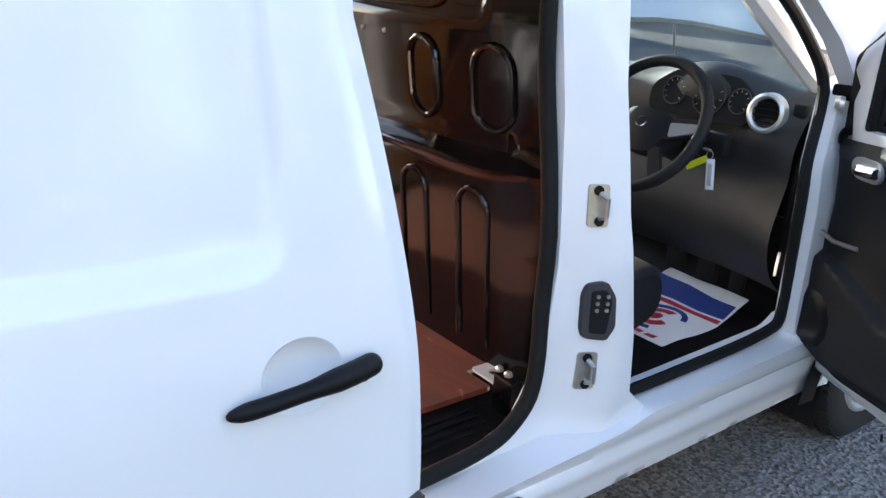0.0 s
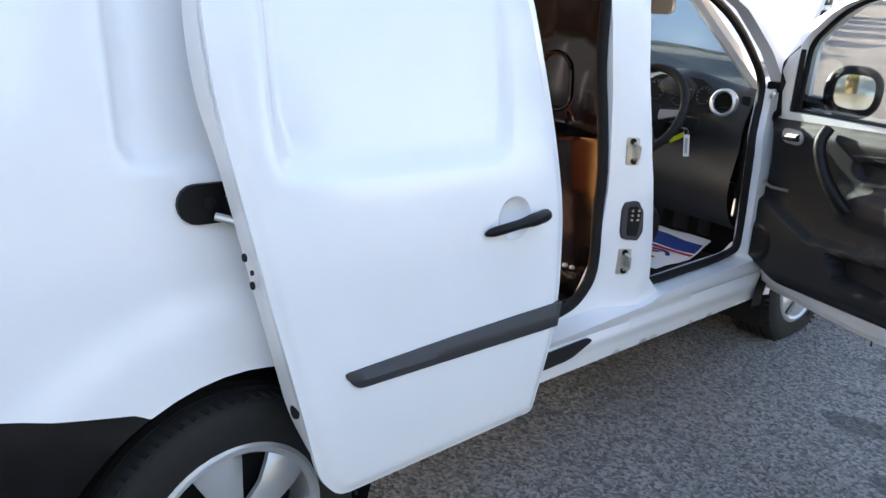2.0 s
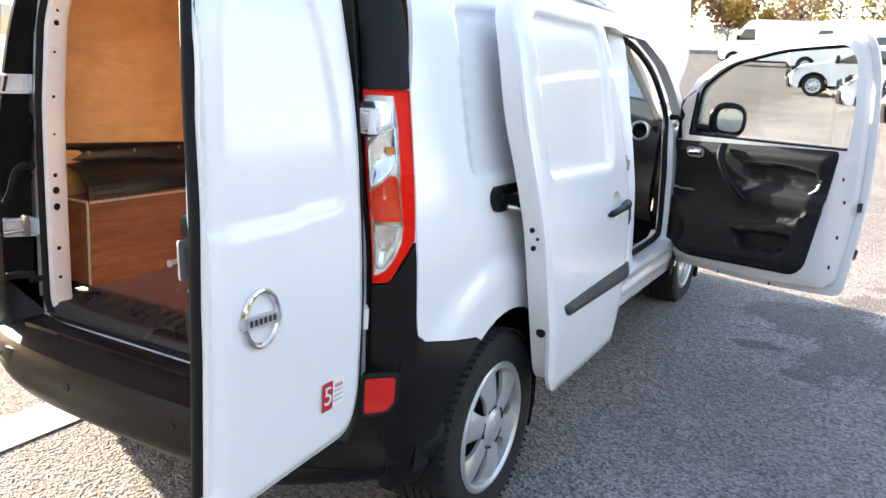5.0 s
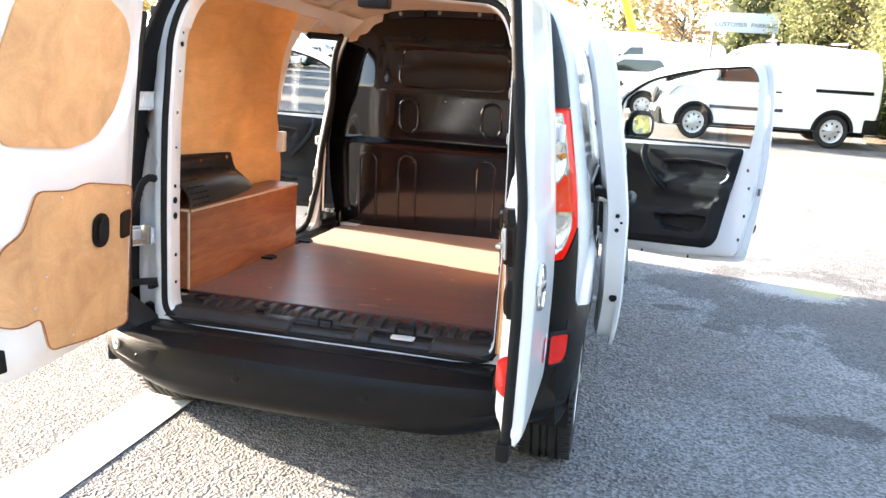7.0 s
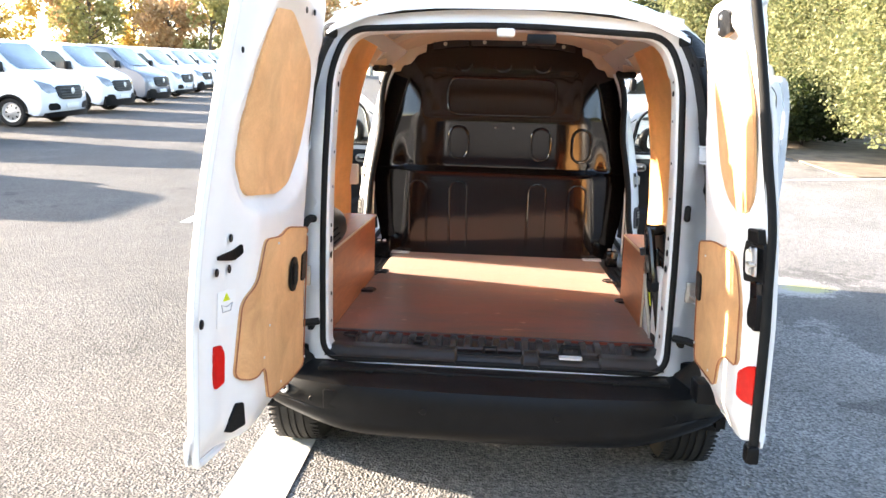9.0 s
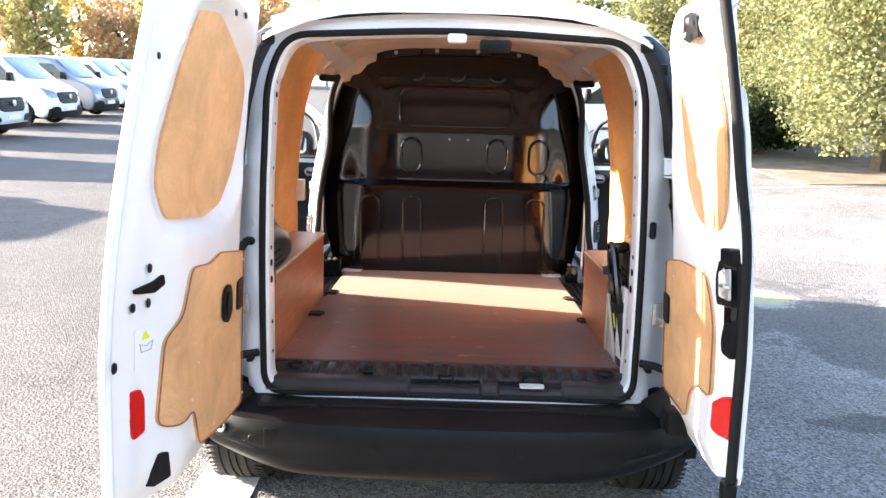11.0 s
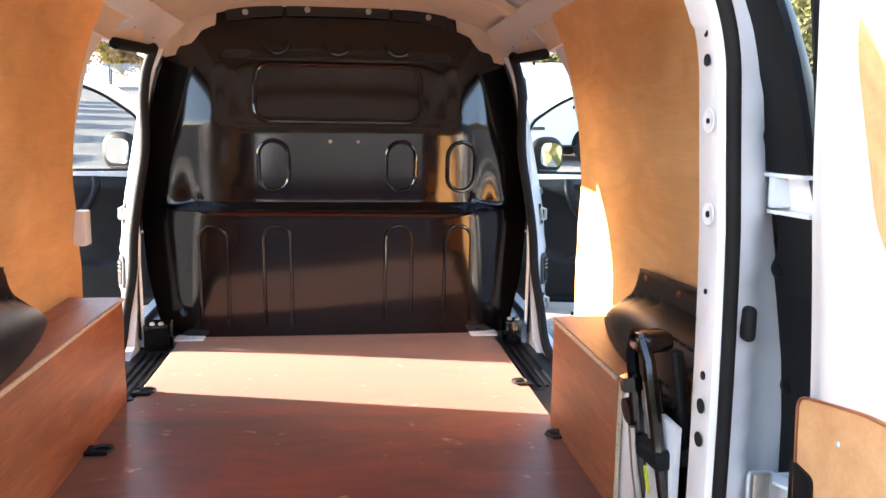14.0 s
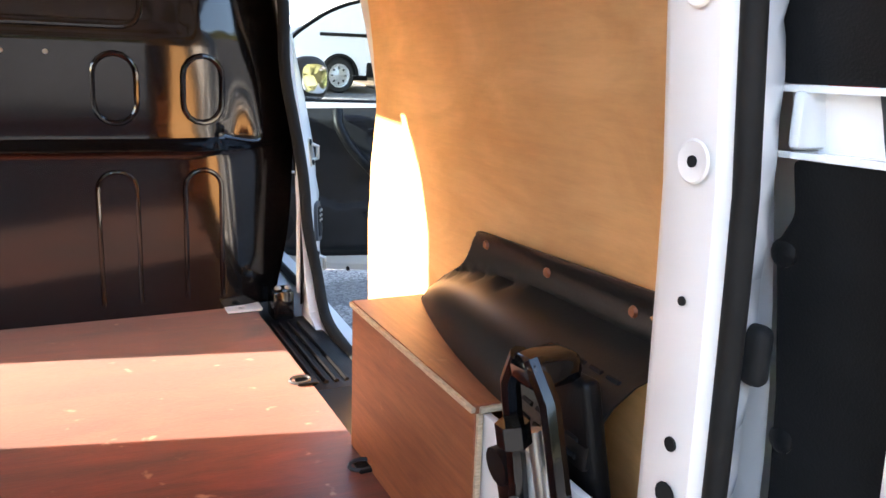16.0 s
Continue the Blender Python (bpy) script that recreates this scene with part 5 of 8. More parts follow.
# ---- rear doors, both open ----
def rear_door(s):
    big = s < 0
    d = new("rear_door")
    d.parent = van
    d["label"] = "white rear door swung open, plywood-lined inside"
    O = Vector((s * 0.771, 0.040, 0)) if not big else Vector((s * 0.735, 0.045, 0))
    du = Vector((-0.035, -1, 0)).normalized() if not big else Vector((-0.035, -1, 0)).normalized()
    dn = Vector((-du.y, du.x, 0)) if not big else Vector((du.y, -du.x, 0))

    def lean(z):
        return -0.085 * max(0.0, (z - 0.80) / 0.86) ** 1.5

    def f(u, z, w):
        return O + du * u + dn * (w + lean(z)) + Vector((0, 0, z))
    def inner(u):
        return 0.110 - 0.030 * min(1.0, u / 0.445) - 0.034 * step(0.445, 0.475, u) if not big else 0.105 - 0.05 * step(0.52, 0.70, u)

    def fi(u, z, w):
        return f(u, z, w - inner(u))
    if not big:
        out = rounded([(0.022, 0.60), (0.055, 0.515), (0.43, 0.475), (0.503, 0.49), (0.502, 0.87), (0.498, 1.10), (0.486, 1.28), (0.468, 1.50), (0.432, 1.72), (0.10, 1.71), (0.06, 1.56), (0.025, 1.28), (0.020, 0.90)], [0.05, 0.06, 0.2, 0.02, 0.1, 0.1, 0.1, 0.1, 0.03, 0.08, 0.1, 0.1, 0.1])
        rec = rounded([(0.085, 1.060), (0.545, 1.040), (0.545, 1.60), (0.20, 1.60), (0.14, 1.45), (0.10, 1.28)], 0.05)
        win = rounded([(0.12, 1.51), (0.20, 1.565), (0.385, 1.57), (0.428, 1.402), (0.432, 1.314), (0.424, 1.195), (0.395, 1.125), (0.30, 1.108), (0.20, 1.145), (0.138, 1.227), (0.122, 1.335), (0.108, 1.44)], 0.035)
        ply = rounded([(0.03, 0.985), (0.17, 1.008), (0.365, 1.008), (0.405, 0.96), (0.432, 0.886), (0.440, 0.70), (0.33, 0.70), (0.285, 0.66), (0.275, 0.585), (0.06, 0.60), (0.035, 0.70)], 0.025)
    else:
        out = rounded([(0.04, 0.60), (0.07, 0.50), (0.55, 0.455), (0.795, 0.475), (0.785, 0.87), (0.765, 1.10), (0.72, 1.36), (0.675, 1.58), (0.64, 1.765), (0.07, 1.76), (0.05, 1.60), (0.04, 1.28), (0.030, 0.90)], [0.05, 0.06, 0.2, 0.02, 0.1, 0.1, 0.1, 0.1, 0.03, 0.08, 0.1, 0.1, 0.1])
        rec = rounded([(0.12, 1.075), (0.70, 1.068), (0.66, 1.45), (0.60, 1.585), (0.22, 1.575), (0.15, 1.45), (0.12, 1.28)], 0.05)
        ply = rounded([(0.07, 0.985), (0.25, 1.015), (0.31, 0.998), (0.42, 1.01), (0.46, 0.90), (0.51, 0.86), (0.535, 0.655), (0.475, 0.63), (0.41, 0.645), (0.395, 0.58), (0.385, 0.535), (0.22, 0.52), (0.09, 0.525)], 0.025)
        win = rounded([(0.085, 1.45), (0.125, 1.515), (0.26, 1.585), (0.36, 1.630), (0.50, 1.62), (0.555, 1.50), (0.60, 1.32), (0.605, 1.22), (0.57, 1.135), (0.46, 1.128), (0.33, 1.118), (0.22, 1.14), (0.135, 1.23), (0.095, 1.34)], 0.03)
        ply = [Vector((0.07 + (p.x - 0.07) * 1.20, p.y)) for p in ply]
    part("outer_panel", plate(out, lambda u, z, w: f(u, z, w - (0.006 * step(0, 0.018, edge_dist((u, z), rec)) if inside((u, z), rec) else 0) - (0.030 * step(0.060, 0.0, edge_dist((u, z), out)) ** 1.6 if u > 0.40 * (1 + big * 0.5) and z < 1.66 and z > 0.54 else 0.012 * step(0.030, 0.0, edge_dist((u, z), out)) ** 1.6)), 0.008, grid=0.022, rings=(0.005, 0.011, 0.018, 0.026, 0.035, 0.047, 0.060), lines=[rec, inset_loop(dense(rec, 0.02), 0.009), inset_loop(dense(rec, 0.02), 0.018)]), PAINT, d)
    inn = [(p.x, p.y) for p in out]
    cx, cz = (0.30 if not big else 0.40), 1.05
    inn = [(cx + (p[0] - cx) * (0.955 if big else 0.975) - 0.018 * step(0.14, 0.08, p[0]), cz + (p[1] - cz) * 0.975) for p in inn]

    def dep(u, z):
        h = 0.024 * step(0.0, 0.07, edge_dist((u, z), inn))
        if inside((u, z), win):
            h -= 0.034
        else:
            h -= 0.034 * step(0.055, 0.0, edge_dist((u, z), win))
        return h
    part("inner_panel", plate(inn, lambda u, z, w: fi(u, z, 0.058 - 0.034 - dep(u, z) - w), 0.012, grid=0.022), PAINT_IN, d)
    wp = part("window_panel", plate(win, lambda u, z, w: fi(u, z, 0.058 - 0.0265 - 0.006 - w), 0.008, grid=0.08), PLYDOOR, d, "plywood panel in the blanked window")
    lp = part("lower_panel", plate(ply, lambda u, z, w: fi(u, z, 0.058 - 0.064 - w), 0.009, grid=0.08), PLYDOOR, d, "shaped plywood lining panel")
    bm = tube([fi(p.x, p.y, 0.058 - 0.066) for p in ply], 0.0022, closed=True, n=5)
    part("panel_edge", bm, PLYBOX, lp)
    for (u, z) in ([(0.13, 0.955), (0.36, 0.965), (0.370, 0.74), (0.23, 0.62), (0.07, 0.66)] if not big else [(0.10, 0.965), (0.40, 0.985), (0.51, 0.68), (0.36, 0.56), (0.11, 0.56), (0.46, 0.76)]):
        part("screw", lathe([(0, 0), (0.0045, 0), (0.003, 0.0025), (0, 0.003)], 10), SATIN, lp).matrix_basis = Matrix.Translation(fi(u, z, 0.058 - 0.073)) @ pose(0, 0, 0, 0, 0, 180 if s > 0 else 0)
    for (u, z) in (((0.30, 1.592), (0.155, 1.30)) if not big else ((0.27, 1.592), (0.100, 1.30), (0.42, 1.125))):
        part("panel_clip", plate(rounded([(-0.022, -0.014), (0.022, -0.014), (0.022, 0.014), (-0.022, 0.014)], 0.006), lambda a, b, w: f(u + a * (1 if abs(z - 1.30) > 0.01 else 0.6), z + b * (1 if abs(z - 1.30) > 0.01 else 2), -0.046 - w), 0.012, grid=0.02), PAINT_IN, d)
    # black strip standing in for the seal and the shaded gap beside it
    part("hinge_gap_seal", plate(rounded([(-0.078, 0.62), (-0.010, 0.62), (-0.010, 1.54), (-0.078, 1.54)], 0.01), lambda w, z, d_: f(0.014 - d_, z, w), 0.006, grid=0.12), RUBBER, d)
    # free edge: seal, latch, reflector
    if not big:
        e = sorted([(p.x, p.y) for p in out if p.x > 0.43 and p.y > 0.48], key=lambda q: q[1])
        part("edge_seal", tube([f(u - 0.006, z, -0.036 + 0.008 * math.exp(-((z - 1.10) / 0.13) ** 2)) for u, z in e], 0.0135, n=10, flat=1.0), RUBBER, d, "black rubber edge seal")
        part("seal_foot", box(0.695, 0.73, -0.478, -0.435, 0.450, 0.50, 0.008), BLACK, d)
        lt = part("latch", plate(rounded([(0.450, 0.945), (0.508, 0.945), (0.508, 1.045), (0.500, 1.06), (0.460, 1.06), (0.440, 1.01), (0.441, 0.97)], 0.010), lambda u, z, w: fi(u - 0.008, z, 0.058 - 0.061 - w), 0.026, grid=0.05), BLACK, d, "black latch housing with silver striker")
        part("striker_plate", plate(rounded([(-0.024, -0.040), (0.016, -0.040), (0.016, 0.040), (-0.024, 0.030)], 0.010), lambda a, b, w: fi(0.486 + a, 1.005 + b, 0.058 - 0.084 - w), 0.005, grid=0.03), SATIN, lt)
        part("striker", tube([fi(0.474, 1.0, 0.058 - 0.086), fi(0.480, 1.0, 0.058 - 0.098), fi(0.510, 1.0, 0.058 - 0.098), fi(0.518, 1.0, 0.058 - 0.086)], 0.005, n=8), STEEL, lt)
        for bz in (0.978, 1.034):
            part("striker_bolt", lathe([(0, 0), (0.008, 0), (0.006, 0.003), (0, 0.003)], 10), STEEL, lt).matrix_basis = Matrix.Translation(fi(0.476, bz, 0.058 - 0.089)) @ pose(0, 0, 0, 0, 0, 180)
        part("latch_rod_cover", plate(rounded([(0.463, 0.82), (0.486, 0.812), (0.495, 0.84), (0.499, 0.885), (0.494, 0.92), (0.466, 0.915), (0.461, 0.86)], 0.012), lambda u, z, w: fi(u, z, 0.058 - 0.074 - w), 0.02, grid=0.04), BLACK, d)
        part("latch_link", plate(rounded([(0.465, 0.90), (0.492, 0.90), (0.492, 0.95), (0.465, 0.95)], 0.006), lambda u, z, w: fi(u, z, 0.058 - 0.075 - w), 0.02, grid=0.04), GLOSSBLK, d)
        part("latch_top", plate(rounded([(0.460, 1.05), (0.497, 1.05), (0.497, 1.09), (0.460, 1.09)], 0.006), lambda u, z, w: fi(u, z, 0.058 - 0.075 - w), 0.02, grid=0.04), BLACK, d)
        part("upper_bracket", plate(rounded([(0.25, 1.605), (0.30, 1.590), (0.37, 1.600), (0.37, 1.650), (0.33, 1.665), (0.27, 1.66)], 0.006), lambda u, z, w: fi(u, z, 0.058 - 0.062 - w), 0.012, grid=0.04), BLACK, d)
        for u, z in ((0.275, 1.635), (0.315, 1.608), (0.345, 1.640)):
            part("bracket_bolt", lathe([(0, 0), (0.008, 0), (0.006, 0.004), (0, 0.004)], 8), STEEL, d).matrix_basis = Matrix.Translation(fi(u, z, 0.058 - 0.075)) @ pose(0, 0, 0, 0, 0, 180)
        ref = [(0.448, 0.625), (0.463, 0.605), (0.490, 0.607), (0.490, 0.712), (0.465, 0.715), (0.448, 0.69)]
        part("lower_bracket", box(0.635, 0.70, -0.165, -0.075, 0.500, 0.565, 0.006), BLACK, d)
    else:
        ref = [(0.660, 0.655), (0.703, 0.650), (0.712, 0.668), (0.708, 0.765), (0.670, 0.760), (0.658, 0.735)]
        e = sorted([(p.x, p.y) for p in out if p.x > 0.58], key=lambda q: q[1])
        part("edge_fold", tube([f(u - 0.012, z, -0.036) for u, z in e], 0.010, n=6), PAINT_IN, d)
        gr = part("grab_recess", plate(stadium(0, 0, 0.036, 0.054), lambda a, b, w: fi(0.225 + a, 0.86 + b, 0.058 - 0.074 - w), 0.006, grid=0.03), BLACK, d)
        part("recess_cup", plate(stadium(0, 0, 0.020, 0.036), lambda a, b, w: fi(0.225 + a, 0.86 + b, 0.058 - 0.080 - w), 0.002, grid=0.03), HOLE, gr)
        lt = part("lock_plate", plate(rounded([(0.600, 0.99), (0.630, 0.975), (0.695, 0.985), (0.700, 0.995), (0.635, 1.002), (0.605, 1.015)], 0.006), lambda u, z, w: fi(u, z, 0.058 - 0.064 - w), 0.005, grid=0.03), BLACK, d)
        for u, z, r in ((0.645, 1.035, 0.011), (0.645, 0.955, 0.011), (0.700, 0.955, 0.011), (0.787, 0.845, 0.013), (0.33, 1.635, 0.009), (0.25, 1.638, 0.009), (0.665, 1.50, 0.008)):
            part("plug", lathe([(0, 0), (r, 0), (r * 0.9, 0.003), (0, 0.004)], 14), BLACK, d).matrix_basis = Matrix.Translation(fi(u, z, 0.058 - 0.061)) @ pose(0, 0, 0, 0, 0, 0)
        lb = part("warning_label", plate(rounded([(0.617, 0.805), (0.687, 0.805), (0.687, 0.90), (0.617, 0.90)], 0.006), lambda u, z, w: fi(u, z, 0.058 - 0.0605 - w), 0.0015, grid=0.05), PAPER, d, "small warning label with a yellow triangle")
        part("triangle", plate([(0.639, 0.873), (0.665, 0.873), (0.652, 0.895)], lambda u, z, w: fi(u, z, 0.058 - 0.0625 - w), 0.001, grid=0.05), YELLOW, lb)
        part("drawing", tube([fi(u, z, 0.058 - 0.0635) for u, z in ((0.632, 0.865), (0.637, 0.845), (0.667, 0.845), (0.672, 0.865), (0.652, 0.857))], 0.0013, closed=True, n=5), GREYTXT, lb)
        part("bottom_latch", plate(rounded([(0.590, 0.515), (0.645, 0.51), (0.645, 0.545), (0.620, 0.585), (0.595, 0.58)], 0.006), lambda u, z, w: fi(u, z, 0.058 - 0.064 - w), 0.02, grid=0.04), BLACK, d)
    # inner grab, hole plugs
    g = (0.050, 0.845) if not big else (0.105, 0.865)
    gp = part("hinge_cover", plate(rounded([(g[0] - 0.028, g[1] - 0.045), (g[0] + 0.020, g[1] - 0.05), (g[0] + 0.020, g[1] + 0.035), (g[0] - 0.028, g[1] + 0.045)], 0.012), lambda u, z, w: fi(u, z, 0.058 - 0.070 - w), 0.02, grid=0.03), BLACK, d)
    part("door_reflector", plate(rounded(ref, 0.008), lambda u, z, w: fi(u, z, 0.058 - 0.062 - w), 0.008, grid=0.03), REDDEEP, d, "red safety reflector")
    return f, d


fR, dR = rear_door(1)
fL, dL = rear_door(-1)
# maker's badge (ring and bar) and warranty sticker on the outside of the narrower door
bm = tube([fR(0.370 + 0.046 * math.cos(a), 0.880 + 0.056 * math.sin(a), 0.006) for a in np.linspace(0, 2 * math.pi, 28, endpoint=False)], 0.0065, closed=True, n=8)
bd = part("badge", bm, CHROME, dR, "chrome ring badge with a bar")
part("badge_bar", plate(rounded([(0.318, 0.862), (0.424, 0.868), (0.424, 0.892), (0.318, 0.886)], 0.004), lambda u, z, w: fR(u, z, 0.012 + w), 0.01, grid=0.05), SATIN, bd)
for k in range(6):
    u = 0.336 + 0.0128 * k
    part("badge_mark", plate([(u, 0.871), (u + 0.0075, 0.8715), (u + 0.0075, 0.884), (u, 0.8835)], lambda a, b, w: fR(a, b, 0.0135 + w), 0.001, grid=0.05), MOULD, bd)
sk = part("sticker", plate(rounded([(0.098, 0.612), (0.176, 0.608), (0.176, 0.675), (0.098, 0.678)], 0.006), lambda u, z, w: fR(u, z, 0.0025 + w), 0.001, grid=0.05), PAPER, dR, "small red and white warranty sticker")
part("red_square", plate(rounded([(0.140, 0.610), (0.177, 0.608), (0.177, 0.676), (0.140, 0.678)], 0.006), lambda u, z, w: fR(u, z, 0.0045 + w), 0.001, grid=0.05), RED, sk)


def lettering(txt, size, m, material, parent, name="lettering"):
    """Flat lettering in the built-in font, turned into a mesh."""
    cu = bpy.data.curves.new(name, "FONT")
    cu.body, cu.size, cu.extrude = txt, size, 0.0004
    cu.align_x, cu.align_y = "CENTER", "CENTER"
    tmp = bpy.data.objects.new("tmp_text", cu)
    scene.collection.objects.link(tmp)
    me = bpy.data.meshes.new_from_object(tmp.evaluated_get(bpy.context.evaluated_depsgraph_get()))
    bpy.data.objects.remove(tmp)
    me.materials.clear()
    me.materials.append(material)
    ob = new(name, me)
    if parent:
        ob.parent = parent
    ob.matrix_basis = m
    return ob


def on_door(u, z, w=0.0065):
    """Text frame on the outer face of the right-hand rear door; reading runs towards the hinge."""
    o = fR(u, z, w)
    ex = (fR(u - 0.01, z, w) - o).normalized()
    ez = (fR(u, z + 0.01, w) - o).normalized()
    n = ex.cross(ez)
    return Matrix(((ex.x, ez.x, n.x, o.x), (ex.y, ez.y, n.y, o.y), (ex.z, ez.z, n.z, o.z), (0, 0, 0, 1)))


lettering("5", 0.062, on_door(0.1585, 0.643), PAPER, sk, "numeral")
lettering("YEAR", 0.0125, on_door(0.122, 0.662), RED, sk, "word")
for k in range(3):
    part("text_bar", plate([(0.104, 0.648 - 0.012 * k), (0.136, 0.647 - 0.012 * k), (0.136, 0.650 - 0.012 * k), (0.104, 0.651 - 0.012 * k)], lambda u, z, w: fR(u, z, 0.0045 + w), 0.0008, grid=0.05), GREYTXT, sk)

# ---- load space ----
FZ = 0.556
part("load_deck", box(-0.70, 0.70, 0.16, 2.12, 0.47, 0.530, 0.004), BLACK, van)
fl = rounded([(-0.598, 0.285), (0.588, 0.285), (0.585, 1.93), (0.50, 1.93), (0.50, 2.01), (-0.50, 2.01), (-0.50, 1.93), (-0.585, 1.93), (-0.585, 1.30), (-0.598, 1.29)], 0.004, 2)
floor_b = part("floor_board", plate(fl, lambda a, b, d: Vector((a, b, FZ + d)), 0.014, grid=0.15), PLYFLOOR, van, "red-brown phenolic plywood floor, scuffed")
part("board_edge", tube([(p.x, p.y, FZ - 0.006) for p in fl if p.y > 1.2], 0.0052, n=4), PLYEDGE, floor_b)
for s in (1, -1):
    for yy in (0.93, 1.36):
        t = part("tie_ring", tube([(s * (0.560 + 0.024 * math.cos(a)), yy + 0.013 * math.sin(a), FZ + 0.010 + 0.004 * math.sin(a)) for a in np.linspace(0, 2 * math.pi, 12, endpoint=False)], 0.0038, closed=True, n=6), MOULD, van)
        part("tie_plate", box(s * 0.55, s * 0.60, yy - 0.02, yy + 0.02, FZ + 0.001, FZ + 0.008, 0.003), BLACK, t)
    br = part("floor_bracket", plate(rounded([(0.50, 1.945), (0.605, 1.945), (0.605, 2.02), (0.50, 2.02)], 0.01), lambda a, b, d: Vector((s * a, b, FZ + 0.004 + d)), 0.006, holes=[disc(0.545, 1.98, 0.014)], grid=0.03), PAINT_IN, van)
    part("anchor", box(s * 0.625, s * 0.69, 1.90, 1.98, 0.53, 0.62, 0.01), GLOSSBLK, van)
    for k in range(2):
        part("anchor_bolt", lathe([(0, 0), (0.010, 0), (0.010, 0.006), (0.006, 0.010), (0, 0.010)], 6), STEEL, van).matrix_basis = pose(s * (0.640 + 0.03 * k), 1.905, 0.628, 0, -90, 0)
    # ribbed step beside the floor
    for k in range(4):
        part("step_rib", tube([(s * (0.61 + 0.026 * k), 1.40, 0.533), (s * (0.61 + 0.026 * k), 1.86, 0.533)], 0.006, n=6), BLACK, van)
    part("side_step", box(s * 0.595, s * 0.745, 1.36, 1.93, 0.49, 0.531, 0.008), BLACK, van)

# rear sill cover
def sill_z(a, b):
    if b > 0.2872:
        return 0.5585
    z = 0.536 + 0.011 * step(0.20, 0.25, b)
    if 0.215 < b < 0.288 and abs(a) < 0.50:
        z += 0.006 * (1 if int((a + 2) / 0.026) % 2 else -1)
    z -= 0.028 * step(0.165, 0.115, b)
    for x0, x1 in ((-0.12, 0.10), (0.17, 0.37)):
        z -= 0.013 * step(x0 - 0.012, x0, a) * step(x1 + 0.012, x1, a) * step(0.205, 0.192, b)
    return z


xs = np.linspace(-0.592, 0.592, 228)
ys = [0.1125, 0.122, 0.130, 0.138, 0.146, 0.156, 0.165, 0.19, 0.205, 0.2155, 0.22, 0.24, 0.26, 0.284, 0.2875, 0.292, 0.298]
bm = bmesh.new()
g = [[bm.verts.new((x, y, sill_z(x, y))) for x in xs] for y in ys]
for j in range(len(ys) - 1):
    for i in range(len(xs) - 1):
        bm.faces.new((g[j][i], g[j][i + 1], g[j + 1][i + 1], g[j + 1][i]))
sl = part("sill_cover", bm, SILLBLK, van, "ribbed black plastic sill cover", angle=25)
for x in (-0.52, 0.53):
    part("drain_cup", lathe([(0.0, -0.006), (0.020, -0.006), (0.026, 0.0), (0.030, 0.003), (0.032, 0.0)], 18), BLACK, sl).matrix_basis = pose(x, 0.250, 0.550, 0, -90, 0)
part("drain_cup", lathe([(0.0, -0.006), (0.020, -0.006), (0.026, 0.0), (0.030, 0.003), (0.032, 0.0)], 18), BLACK, sl).matrix_basis = pose(-0.27, 0.232, 0.547, 0, -90, 0)
part("lower_catch", tube([(-0.03, 0.165, 0.520), (-0.03, 0.17, 0.552), (0.015, 0.17, 0.552), (0.015, 0.165, 0.520)], 0.006, n=8), BLACK, sl)
pl = part("catch_plate", plate(rounded([(0.235, 0.140), (0.315, 0.140), (0.315, 0.176), (0.235, 0.176)], 0.008), lambda a, b, d: Vector((a, b, 0.532 + d)), 0.006, grid=0.05), PAINT_IN, sl, "bare white catch plate")
part("catch_hoop", tube([(0.240, 0.180, 0.525), (0.245, 0.185, 0.560), (0.305, 0.185, 0.560), (0.310, 0.180, 0.525)], 0.009, n=8), BLACK, sl)
part("sill_lip", box(-0.60, 0.60, 0.045, 0.112, 0.462, 0.489, 0.005), BLACK, van)

# plywood wall linings
def wall_in(s):
    return lambda a, b, d: Vector((s * (lining_x(b) - 0.03 * max(0, (0.5 - a) / 0.3) ** 2 + d), a, b))


for s in (1, -1):
    out = rounded([(0.215, 0.56), (0.29, 0.56), (0.36, 0.70), (0.88, 0.70), (0.95, 0.56), (1.41, 0.56), (1.42, 0.95), (1.375, 1.06), (1.28, 1.20), (1.25, 1.34), (1.25, 1.46), (1.27, 1.60), (1.25, 1.685), (0.31, 1.685), (0.25, 1.50), (0.212, 1.1)], 0.04)
    wl = part("wall_lining", plate(out, wall_in(s), 0.008, grid=0.07), PLY, van, "bent birch plywood wall lining")
    part("outer_skin_back", plate([(0.27, 0.74), (1.02, 0.74), (1.06, 0.50), (1.43, 0.50), (1.43, 1.65), (0.30, 1.65)], lambda a, b, d: Vector((s * (min(0.80, prof(b) - 0.03) + d), a, b)), 0.006, grid=0.09), PAINT_IN, van)
sw = part("catch_box", box(-0.738, -0.700, 1.335, 1.385, 1.00, 1.10, 0.006), PAINT_IN, van, "small white catch box")

